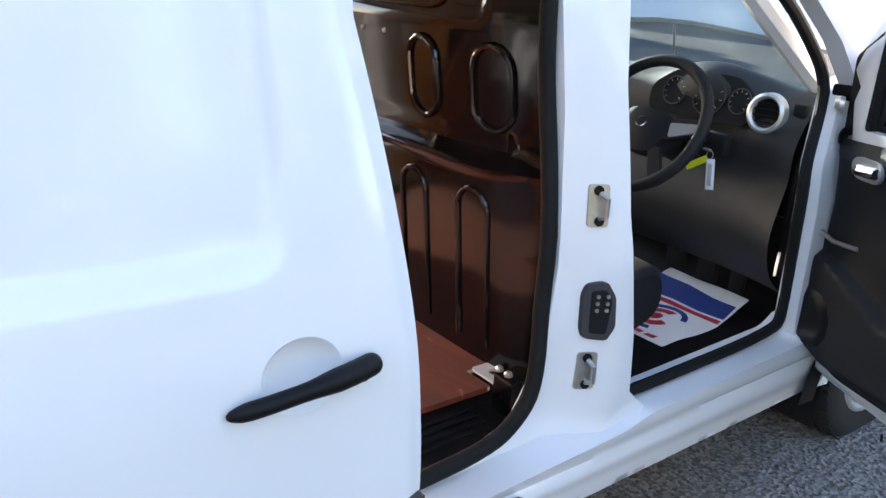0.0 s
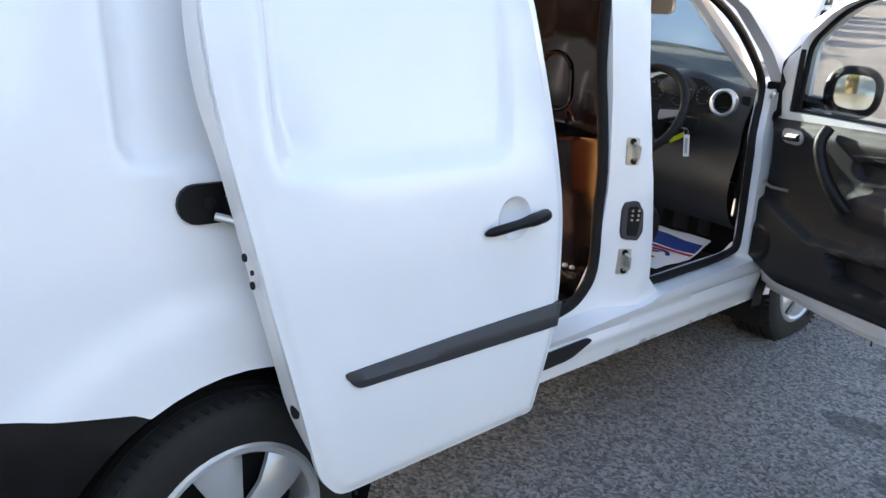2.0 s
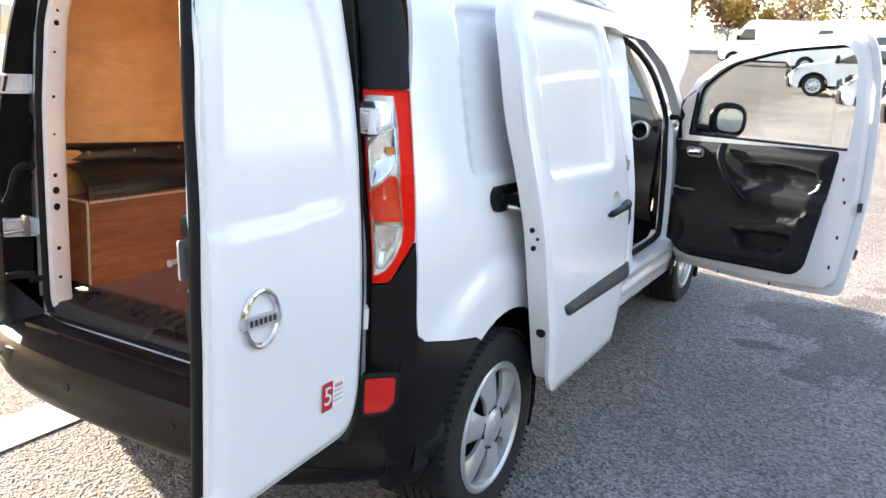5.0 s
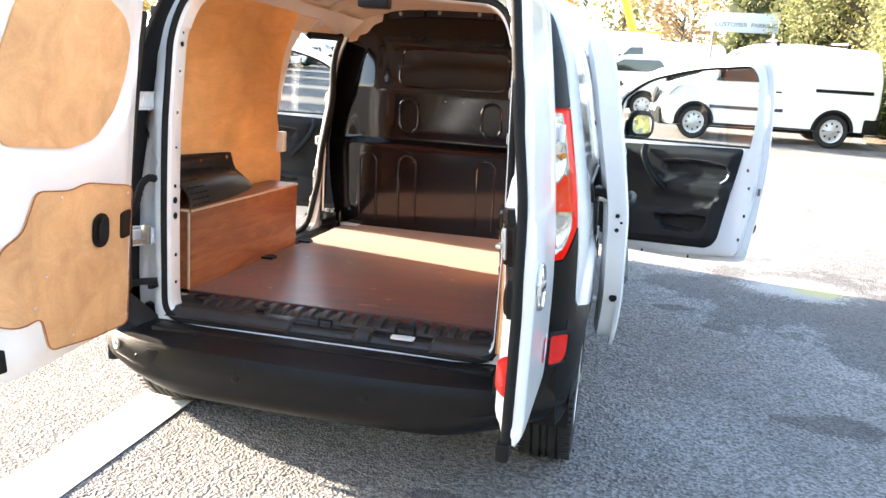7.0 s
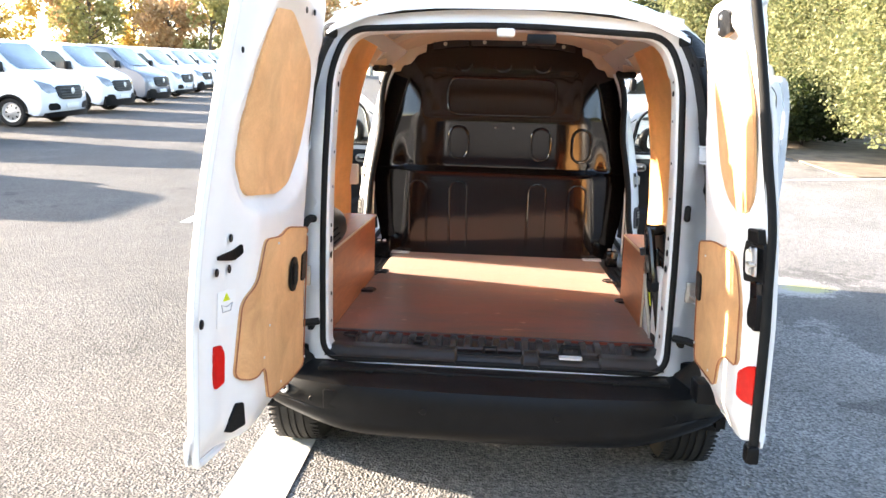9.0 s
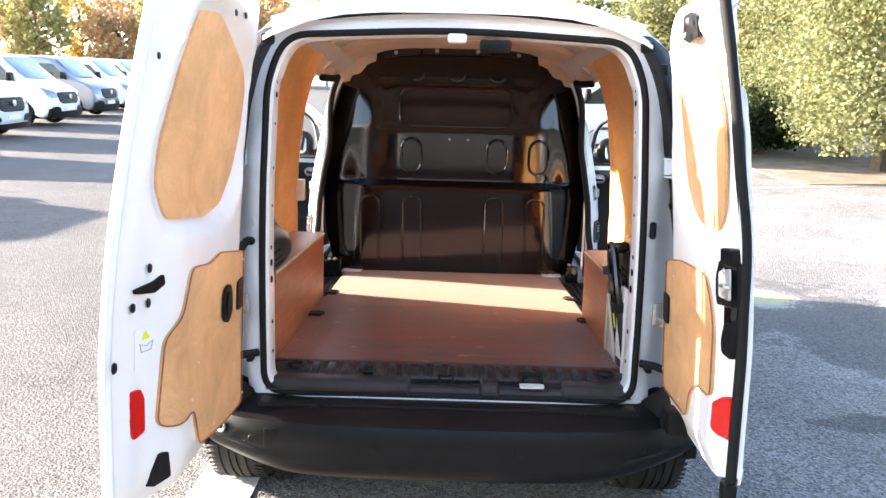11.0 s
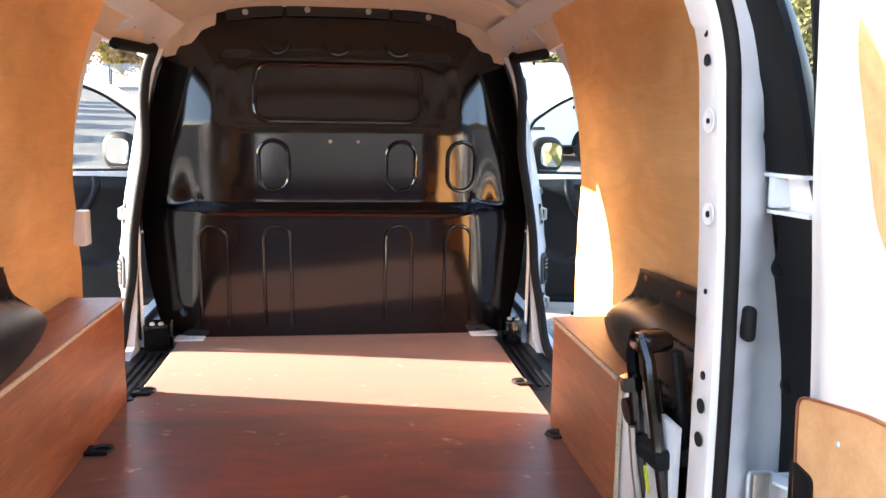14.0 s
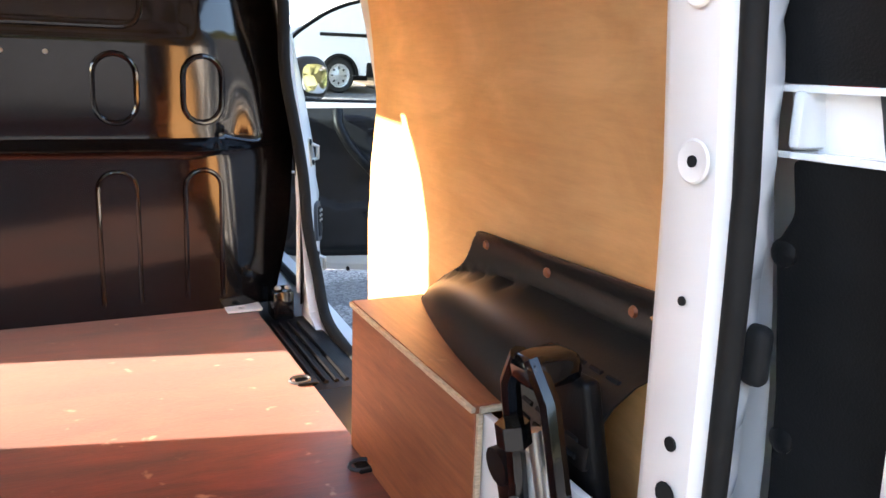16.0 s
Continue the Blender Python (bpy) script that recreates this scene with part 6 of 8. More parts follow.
# plywood boxes over the wheel arches
def arch_box(s, x_in, y0, y1, zt):
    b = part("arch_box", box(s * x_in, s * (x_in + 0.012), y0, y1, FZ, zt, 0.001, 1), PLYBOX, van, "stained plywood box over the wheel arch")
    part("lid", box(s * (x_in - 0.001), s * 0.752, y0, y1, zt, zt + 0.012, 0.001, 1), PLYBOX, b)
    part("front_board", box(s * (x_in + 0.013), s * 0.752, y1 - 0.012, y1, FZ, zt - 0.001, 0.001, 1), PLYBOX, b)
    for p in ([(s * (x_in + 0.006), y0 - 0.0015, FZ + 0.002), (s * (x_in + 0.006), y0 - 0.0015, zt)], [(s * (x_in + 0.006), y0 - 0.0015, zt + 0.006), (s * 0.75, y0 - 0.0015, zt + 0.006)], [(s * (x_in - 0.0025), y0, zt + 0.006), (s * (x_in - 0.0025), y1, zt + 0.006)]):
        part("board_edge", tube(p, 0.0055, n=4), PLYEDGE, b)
    return b


bl = arch_box(-1, 0.600, 0.305, 1.29, 0.850)
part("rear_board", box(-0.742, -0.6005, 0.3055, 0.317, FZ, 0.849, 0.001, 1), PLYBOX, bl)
brx = arch_box(1, 0.574, 0.525, 1.03, 0.840)
part("inner_wall", box(0.588, 0.600, 0.27, 1.02, FZ - 0.02, 0.838, 0.002), PAINT_IN, van)

# moulded arch covers
def arch_cover(s, y0, y1, z0, z1):
    def f(a, b, d):
        u, v = min(1, max(0, (a - y0) / (y1 - y0))), (b - z0) / (z1 - z0)
        wall = lining_x(b) - 0.013
        shelf = 0.66 * math.sqrt(max(0.0, 1 - u ** 3.2)) + 0.02
        reach = 0.135 * (1 - 0.72 * u ** 2.2)
        k = max(0.0, v / shelf)
        out_ = reach * (1 - k ** 2.6) ** 0.62 if k < 1 else 0.0
        out_ += 0.006 * math.exp(-((k - 1.12) / 0.08) ** 2) + 0.010 * step(0.93, 1.0, v)
        return Vector((s * (wall - out_ - d), a, b))
    out = rounded([(y0, z0), (y1, z0), (y1 - 0.015, z0 + 0.045), (y1 - 0.10, z0 + 0.085), (y1 - 0.15, z1), (y0, z1 + 0.02)], [0.01, 0.01, 0.03, 0.05, 0.05, 0.01])
    c = part("arch_cover", plate(out, f, 0.005, grid=0.0125), SATINBLK, van, "moulded black wheel-arch cover", angle=60)
    for a, b in ((y0 + 0.10, z1 - 0.022), (y0 + 0.30, z1 - 0.022), (y1 - 0.19, z1 - 0.022)):
        part("screw", lathe([(0, 0), (0.0085, 0), (0.006, 0.004), (0, 0.005)], 12), PLYBOX, c).matrix_basis = Matrix.Translation(f(a, b, 0.001)) @ pose(0, 0, 0, 0, 0, 180 if s > 0 else 0)
    for k in range(5):
        for j in range(4):
            a, b = y0 + 0.02 + 0.034 * j, z0 + 0.012 + 0.020 * k
            part("vent_slot", tube([f(a, b, 0.001), f(a + 0.022, b, 0.001)], 0.0035, n=5), HOLE, c)
    return c


arch_cover(-1, 0.31, 1.02, 0.862, 1.03)
arch_cover(1, 0.32, 1.00, 0.852, 1.02)

# ---- bulkhead ----
def bulk_y(x, z):
    ax = abs(x)
    upper = step(1.035, 1.052, z)
    q = ax - (0.50 if z > 1.045 else 0.50 + 0.05 * (1.045 - z) / 0.45)
    wrap = 0.42 * (math.sqrt(q * q + 0.05 ** 2) + q) / 2 + 0.02 * step(0.30, 0.52, ax) * upper
    top = 0.03 * step(1.55, 1.75, z) + 0.16 * max(0.0, z - 1.345)
    tilt = 0.095 * max(0.0, 1.045 - z) * (1 - upper) + 0.135 * upper * max(0.0, 1.345 - z) * step(0.64, 0.52, ax)
    ledge = -0.022 * math.exp(-((z - 1.047) / 0.012) ** 2) * step(0.62, 0.50, ax)
    groove = 0.004 * step(1.055, 1.065, z) * step(1.105, 1.08, z) * step(0.66, 0.62, ax)
    recess = 0.014 * step(1.33, 1.36, z) * step(0.44, 0.40, ax) * step(1.62, 1.585, z)
    return 1.945 + wrap + top + tilt + ledge + groove + recess


bo = rounded([(-0.66, 0.555), (0.66, 0.555), (0.715, 0.80), (0.725, 1.05), (0.715, 1.20), (0.665, 1.56), (0.59, 1.615), (0.525, 1.70), (0.42, 1.772), (0, 1.785), (-0.42, 1.772), (-0.525, 1.70), (-0.59, 1.615), (-0.665, 1.56), (-0.715, 1.20), (-0.725, 1.05), (-0.715, 0.80)], [0.01, 0.01, 0.1, 0.05, 0.1, 0.06, 0.05, 0.05, 0.04, 0.1, 0.04, 0.05, 0.05, 0.06, 0.1, 0.05, 0.1])
bh = part("bulkhead", plate(bo, lambda a, b, d: Vector((a, bulk_y(a, b) - d, b)), 0.012, grid=0.020, lines=[[(x_, z_) for x_ in (-0.71, 0.71)] for z_ in (1.030, 1.036, 1.042, 1.047, 1.052, 1.058, 1.066, 1.082, 1.104)]), GLOSSBLK, van, "glossy black moulded bulkhead with pressed slots", angle=50)
for cx in (-0.235, 0.228, 0.457):
    part("pressed_slot", tube([(p[0], bulk_y(p[0], p[1]) - 0.003, p[1]) for p in stadium(cx, 1.20, 0.054, 0.092)], 0.0075, closed=True, n=8), GLOSSBLK, bh)
for cx in (-0.458, -0.226, 0.220, 0.446):
    pts = [(cx - 0.050, 0.60)] + [(cx + 0.050 * math.cos(a), 0.930 + 0.050 * math.sin(a)) for a in np.linspace(math.pi, 0, 12)] + [(cx + 0.050, 0.60)]
    part("pressed_rib", tube([(x, bulk_y(x, z) - 0.002, z) for x, z in pts], 0.0065, n=8), GLOSSBLK, bh)
part("blanked_window", tube([(p.x, bulk_y(p.x, p.y) - 0.002, p.y) for p in rounded([(-0.30, 1.36), (0.30, 1.36), (0.30, 1.565), (-0.30, 1.565)], 0.06, 6)], 0.0075, closed=True, n=8), GLOSSBLK, bh)
for cx in (-0.22, 0.0, 0.22):
    part("pressed_rib", tube([(cx + 0.045 * math.cos(a), bulk_y(cx, 1.62) - 0.003, 1.64 + 0.04 * math.sin(a)) for a in np.linspace(math.pi, 2 * math.pi, 9)], 0.006, n=6), GLOSSBLK, bh)
for cx in (-0.03, 0.07):
    part("bulkhead_bolt", lathe([(0, 0), (0.007, 0), (0.005, 0.004), (0, 0.005)], 8), STEEL, bh).matrix_basis = pose(cx, bulk_y(cx, 1.29) - 0.001, 1.29, 0, 0, -90)
for xs_ in ((-0.40, -0.20), (-0.185, 0.185), (0.20, 0.40)):
    fo_ = rounded([(xs_[0], 1.740), (xs_[1], 1.740), (xs_[1], 1.786), (xs_[0], 1.786)], 0.008)
    part("top_flange", plate(fo_, lambda a, b, d: Vector((a, bulk_y(a, 1.73) - 0.010 - d, b - 0.05 * (abs(a) / 0.5) ** 3)), 0.006, grid=0.05), SATINBLK, bh)
for cx in (-0.33, -0.11, 0.11, 0.33):
    part("bulkhead_bolt", lathe([(0, 0), (0.011, 0), (0.010, 0.004), (0, 0.005)], 12), STEEL, bh).matrix_basis = pose(cx, bulk_y(cx, 1.73) - 0.017, 1.760 - 0.05 * (abs(cx) / 0.5) ** 3, 0, 0, -90)
for s in (1, -1):
    part("seal_clip", tube([(s * 0.712, 1.945, 0.60), (s * 0.716, 1.95, 0.85), (s * 0.712, 1.955, 1.02)], 0.006, n=6), PAINT_IN, bh)

# strikers and contact block on the door pillars
for s in (1, -1):
    for z in (0.67, 1.02):
        st = part("striker", plate(rounded([(1.985, z - 0.042), (2.022, z - 0.042), (2.026, z + 0.042), (1.989, z + 0.042)], 0.008), jamb(s, -0.036), 0.005, grid=0.03), STEEL, van)
        part("striker_bar", tube([(s * (sx(2, z) - 0.064), 2.006, z - 0.025), (s * (sx(2, z) - 0.046), 2.006, z - 0.018), (s * (sx(2, z) - 0.046), 2.006, z + 0.018), (s * (sx(2, z) - 0.064), 2.006, z + 0.025)], 0.006, n=8), STEEL, st)
        for k in (-0.030, 0.030):
            part("bolt", lathe([(0, 0), (0.010, 0), (0.010, 0.004), (0.004, 0.004), (0, 0.002)], 12), RUBBER, st).matrix_basis = pose(s * (sx(2, z + k) - 0.066), 2.006, z + k, 0, 0, -29 if s > 0 else 209)
    cb = part("contact_block", plate(rounded([(1.992, 0.745), (2.034, 0.74), (2.048, 0.77), (2.044, 0.835), (2.026, 0.868), (1.992, 0.862), (1.984, 0.84), (1.985, 0.765)], 0.008), jamb(s, -0.030), 0.014, grid=0.03), MOULD, van, "black plastic contact block")
    part("contact_face", plate(rounded([(1.999, 0.758), (2.029, 0.755), (2.036, 0.83), (2.022, 0.852), (1.998, 0.848)], 0.006), jamb(s, -0.027), 0.004, grid=0.03), HOLE, cb)
    for i in range(2):
        for j in range(3):
            part("contact", lathe([(0, 0), (0.0045, 0), (0.004, 0.003), (0, 0.003)], 8), STEEL, cb).matrix_basis = pose(s * (sx(2, 0.82) - 0.055 + 0.0099 * i), 2.008 + 0.018 * i, 0.838 - 0.015 * j, 0, 0, -29 if s > 0 else 209)


# ---- cab ----
dash = thing("dashboard", "dark grey plastic dashboard with silver-ringed air vents", "dashboard")


def dash_pt(x, t):
    """Cross-section of the dashboard from the screen edge over the top and down to the knees."""
    P = DASHC
    k = min(len(P) - 2, int(t * (len(P) - 1)))
    f = t * (len(P) - 1) - k
    p = P[k].lerp(P[k + 1], f)
    hood = math.exp(-((x - 0.37) / 0.17) ** 2)
    end = 0.06 * (abs(x) / 0.70) ** 4
    yy = p.x - 0.05 * hood * math.exp(-((t - 0.32) / 0.12) ** 2) - 0.02 * math.exp(-((abs(x) - 0.60) / 0.08) ** 2) * math.exp(-((t - 0.45) / 0.12) ** 2) - end * step(0.35, 0.6, t)
    zz = p.y + 0.055 * hood * math.exp(-((t - 0.24) / 0.10) ** 2)
    return Vector((x, yy, zz))


DASHC = smooth_line([(3.24, 1.165), (3.12, 1.175), (2.98, 1.182), (2.915, 1.170), (2.880, 1.13), (2.870, 1.06), (2.885, 0.97), (2.865, 0.90), (2.845, 0.80), (2.88, 0.70), (2.96, 0.63)], 3, False)
bm = bmesh.new()
xs = np.linspace(-0.70, 0.70, 57)
ts = np.linspace(0, 0.999, 34)
g = [[bm.verts.new(dash_pt(x, t)) for t in ts] for x in xs]
for i in range(len(xs) - 1):
    for j in range(len(ts) - 1):
        bm.faces.new((g[i][j], g[i + 1][j], g[i + 1][j + 1], g[i][j + 1]))
part("dash_body", bm, DASHTRIM, dash)
part("bulk_firewall", box(-0.74, 0.74, 3.26, 3.30, 0.40, 1.15, 0.01), BLACK, dash)
for vx in (0.593, -0.593):
    vm = Matrix.Translation((vx, 2.842, 1.125)) @ pose(0, 0, 0, 0, 0, -90) @ pose(0, 0, 0, 0, -6, 0)
    part("vent_ring", lathe([(0.040, 0.010), (0.046, 0.016), (0.054, 0.012), (0.056, -0.012), (0.048, -0.02), (0.040, -0.01)], 32), SATIN, dash, "silver ring of the round air vent").matrix_basis = vm
    part("vent_core", lathe([(0.0, -0.004), (0.041, -0.004), (0.041, -0.012), (0.0, -0.012)], 28), HOLE, dash).matrix_basis = vm
    for k in (-0.024, -0.008, 0.008, 0.024):
        w = math.sqrt(0.041 ** 2 - k * k) * 0.95
        part("vent_slat", box(-0.002, 0.006, -w, w, k - 0.0025, k + 0.0025, 0.001, 1), BLACK, dash).matrix_basis = vm
    part("side_vent", box(vx * 1.13 - 0.018, vx * 1.13 + 0.018, 2.862, 2.885, 1.11, 1.16, 0.006), HOLE, dash)
# instrument cluster
cl = part("instrument_panel", plate(rounded([(0.20, 1.075), (0.54, 1.075), (0.55, 1.15), (0.48, 1.205), (0.27, 1.205), (0.19, 1.15)], 0.03), lambda a, b, d: Vector((a, 2.835 + 0.25 * (b - 1.07) - d, b)), 0.01, grid=0.06), HOLE, dash)
for cx, r in ((0.28, 0.040), (0.40, 0.052), (0.50, 0.034)):
    part("dial_ring", tube([(cx + r * math.cos(a), 2.833 + 0.25 * (0.07 + r * math.sin(a)), 1.142 + r * math.sin(a)) for a in np.linspace(0, 2 * math.pi, 26, endpoint=False)], 0.0022, closed=True, n=6), MOULD, cl)
    for k in range(9):
        a = radians(-40 + 32.5 * k)
        part("dial_mark", tube([(cx + q * r * math.cos(a), 2.830 + 0.25 * (0.07 + q * r * math.sin(a)), 1.142 + q * r * math.sin(a)) for q in (0.72, 0.88)], 0.0010, n=4), GREYTXT, cl)
part("glovebox_line", tube([(x, dash_pt(x, 0.62).y - 0.002, dash_pt(x, 0.62).z) for x in np.linspace(-0.62, 0.0, 12)], 0.003, n=5), HOLE, dash)
for k in range(4):
    part("switch_mark", box(0.575 + 0.022 * k, 0.585 + 0.022 * k, 2.832, 2.842, 0.848, 0.853, 0.001, 1), PAPER, dash)
part("end_panel", plate(rounded([(2.87, 0.66), (3.02, 0.66), (3.05, 1.12), (2.90, 1.13), (2.83, 1.0), (2.83, 0.80)], 0.05), lambda a, b, d: Vector((0.715 + d, a, b)), 0.01, grid=0.08), BLACK, dash)
part("fuse_cover", tube([(0.728, p.x, p.y) for p in rounded([(2.90, 0.78), (2.99, 0.82), (2.99, 1.05), (2.91, 1.06), (2.87, 0.95)], 0.05)], 0.003, closed=True, n=5), HOLE, dash)
part("end_strip", tube([(0.712, 2.83, 0.70), (0.716, 2.825, 0.77)], 0.004, n=5), PAINT_IN, dash)

# steering wheel
sw_ = thing("steering_wheel", "dark grey four-spoke steering wheel with silver inserts", "steering wheel")
SWM = Matrix.Translation((0.37, 2.61, 1.075)) @ pose(0, 0, 0, 62, 0, 0)
rimm = bmesh.new()
tube([(0.187 * math.cos(a), 0.187 * math.sin(a), 0) for a in np.linspace(0, 2 * math.pi, 48, endpoint=False)], 0.0165, closed=True, n=12, bm=rimm)
part("rim", rimm, DARKTRIM, sw_).matrix_basis = SWM
hub = plate(rounded([(-0.075, 0.045), (0.075, 0.045), (0.085, -0.01), (0.05, -0.075), (-0.05, -0.075), (-0.085, -0.01)], 0.03), lambda a, b, d: Vector((a, b, 0.012 + d + 0.02 * (1 - (a / 0.1) ** 2 - (b / 0.1) ** 2) - 0.03)), 0.05, grid=0.02)
part("hub", hub, DARKTRIM, sw_).matrix_basis = SWM
part("hub_badge", tube([(0.016 * math.cos(a), 0.014 * math.sin(a), 0.010) for a in np.linspace(0, 2 * math.pi, 16, endpoint=False)], 0.0025, closed=True, n=5), CHROME, sw_).matrix_basis = SWM
for sg in (1, -1):
    part("spoke", plate(rounded([(sg * 0.07, 0.03), (sg * 0.18, 0.045), (sg * 0.182, 0.0), (sg * 0.075, -0.03)], 0.01), lambda a, b, d: Vector((a, b, -0.012 + d)), 0.016, grid=0.03), DARKTRIM, sw_).matrix_basis = SWM
    part("spoke", plate(rounded([(sg * 0.04, -0.06), (sg * 0.075, -0.05), (sg * 0.125, -0.145), (sg * 0.095, -0.165)], 0.008), lambda a, b, d: Vector((a, b, -0.012 + d)), 0.016, grid=0.03), DARKTRIM, sw_).matrix_basis = SWM
    part("insert", plate(rounded([(sg * 0.08, 0.018), (sg * 0.165, 0.028), (sg * 0.168, 0.004), (sg * 0.09, -0.022)], 0.008), lambda a, b, d: Vector((a, b, -0.006 + d)), 0.006, grid=0.03), SATIN, sw_).matrix_basis = SWM
part("column", tube([(0.37, 2.66, 1.05), (0.37, 2.85, 0.98)], 0.055, n=14), DARKTRIM, sw_)
part("stalk", tube([(0.40, 2.70, 1.06), (0.50, 2.68, 1.065), (0.53, 2.68, 1.068)], [0.010, 0.010, 0.014], n=8), BLACK, sw_)
part("stalk", tube([(0.34, 2.70, 1.06), (0.24, 2.68, 1.065), (0.21, 2.68, 1.068)], [0.010, 0.010, 0.014], n=8), BLACK, sw_)
part("ignition_barrel", tube([(0.44, 2.74, 1.02), (0.50, 2.72, 1.02)], 0.022, n=12), BLACK, sw_)
part("switch_pod", box(0.46, 0.53, 2.77, 2.80, 1.0, 1.06, 0.008), DARKTRIM, sw_)
keys = thing("car_keys", "keys hanging from the ignition with yellow and white tags", "keys", (0, 0, 0))
part("key_ring", tube([(0.525 + 0.010 * math.cos(a), 2.715, 1.008 + 0.012 * math.sin(a)) for a in np.linspace(0, 2 * math.pi, 14, endpoint=False)], 0.0014, closed=True, n=5), STEEL, keys)
part("key_blade", tube([(0.50, 2.72, 1.02), (0.525, 2.715, 1.02)], 0.004, n=6), STEEL, keys)
part("yellow_tag", box(-0.009, 0.009, -0.0015, 0.0015, -0.062, 0.0, 0.001, 1), YELLOW, keys, "yellow plastic tag").matrix_basis = pose(0.520, 2.712, 0.998, 0, 58, 20)
part("white_tag", box(-0.011, 0.011, -0.0012, 0.0012, -0.085, 0.0, 0.001, 1), PAPER, keys, "white paper tag").matrix_basis = pose(0.532, 2.712, 0.998, 0, -6, 35)
for k in range(4):
    part("text_bar", box(-0.006, -0.003, -0.002, 0.002, -0.072, -0.012, 0), GREYTXT, keys).matrix_basis = pose(0.532 + 0.003 * k, 2.711, 0.998, 0, -6, 35)

# seats
def seat(cx):
    st = thing("front_seat", "black cloth front seat", "car seat", (0, 0, 0), group="front seats")
    def cushion(pts, hw, name):
        bm = bmesh.new()
        rows = []
        P = smooth_line(pts, 4)
        for x, k in ((-hw, 0.80), (-hw + 0.03, 0.95), (-hw * 0.5, 1.0), (0, 0.98), (hw * 0.5, 1.0), (hw - 0.03, 0.95), (hw, 0.80)):
            c = sum(P, Vector((0, 0))) / len(P)
            rows.append([bm.verts.new((cx + x, c.x + (p.x - c.x) * k, c.y + (p.y - c.y) * k)) for p in P])
        for A, B in zip(rows, rows[1:]):
            for i in range(len(P)):
                bm.faces.new((A[i], A[(i + 1) % len(P)], B[(i + 1) % len(P)], B[i]))
        bm.faces.new(rows[0]); bm.faces.new(rows[-1])
        return part(name, bm, DARKTRIM, st)
    cushion([(2.06, 0.62), (2.10, 0.74), (2.28, 0.755), (2.44, 0.765), (2.50, 0.72), (2.48, 0.62), (2.30, 0.58)], 0.25, "seat")
    cushion([(2.20, 0.70), (2.24, 0.85), (2.18, 1.05), (2.13, 1.28), (2.06, 1.30), (2.05, 1.10), (2.08, 0.85), (2.12, 0.68)], 0.24, "backrest")
    cushion([(2.08, 1.34), (2.16, 1.35), (2.16, 1.48), (2.09, 1.50), (2.05, 1.42)], 0.13, "headrest")
    part("seat_base", box(cx - 0.20, cx + 0.20, 2.12, 2.42, 0.46, 0.62, 0.02), BLACK, st)
    return st


seat(0.37)
seat(-0.37)
# cab floor, pedals and paper mat
part("cab_floor", box(-0.76, 0.76, 2.06, 3.27, 0.43, 0.47, 0.01), BLACK, van)
part("footwell", plate([(-0.74, 0.46), (0.74, 0.46), (0.74, 0.75), (-0.74, 0.75)], lambda a, b, d: Vector((a, 3.02 + 0.7 * (b - 0.46) - d, b)), 0.02, grid=0.3), BLACK, van)
for px_, w_ in ((0.30, 0.035), (0.42, 0.035), (0.53, 0.025)):
    pd = part("pedal", box(px_ - w_, px_ + w_, 2.955, 2.975, 0.56, 0.63, 0.006), RUBBER, van)
    part("pedal_arm", tube([(px_, 2.98, 0.60), (px_, 3.06, 0.72), (px_, 3.10, 0.85)], 0.010, n=6), STEEL, pd)
matp = thing("paper_floor_mat", "white paper floor mat with red and blue swirl print", "floor mat")
def mat_f(a, b, d):
    # a across the cab, b along it; curls up at the front
    return Vector((a, b, 0.474 + d + 0.055 * step(2.86, 3.03, b) + 0.004 * math.sin(a * 31) * math.sin(b * 23)))
mo_ = rounded([(0.20, 2.60), (0.555, 2.60), (0.55, 3.02), (0.24, 3.03)], 0.01)
part("sheet", plate(mo_, mat_f, 0.0012, grid=0.03), PAPER, matp)
def swirl(r0, r1, a0, a1, m, nm):
    pts = [(0.40 + r * 0.9 * math.cos(radians(a)), 2.76 + r * math.sin(radians(a))) for r, a in [(r1 + 0.0 * k, a0 + (a1 - a0) * k / 16) for k in range(17)] + [(r0, a1 + (a0 - a1) * k / 16) for k in range(17)]]
    part(nm, plate(pts, lambda a, b, d: mat_f(a, b, d + 0.0025), 0.001, grid=0.03), m, matp)
swirl(0.085, 0.105, 20, 300, BLUE, "blue_swirl")
swirl(0.045, 0.072, 60, 340, RED, "red_swirl")
swirl(0.000, 0.026, 0, 350, RED, "red_dot")
part("blue_band", plate([(0.215, 2.90), (0.545, 2.90), (0.545, 2.96), (0.22, 2.985)], lambda a, b, d: mat_f(a, b, d + 0.0025), 0.001, grid=0.03), BLUE, matp)
part("red_band", plate([(0.215, 2.872), (0.545, 2.872), (0.545, 2.890), (0.215, 2.890)], lambda a, b, d: mat_f(a, b, d + 0.0025), 0.001, grid=0.03), RED, matp)
for k in range(5):
    part("text_bar", plate([(0.27 + 0.05 * k, 2.62), (0.305 + 0.05 * k, 2.62), (0.305 + 0.05 * k, 2.64), (0.27 + 0.05 * k, 2.64)], lambda a, b, d: mat_f(a, b, d + 0.0025), 0.001, grid=0.04), RED, matp)

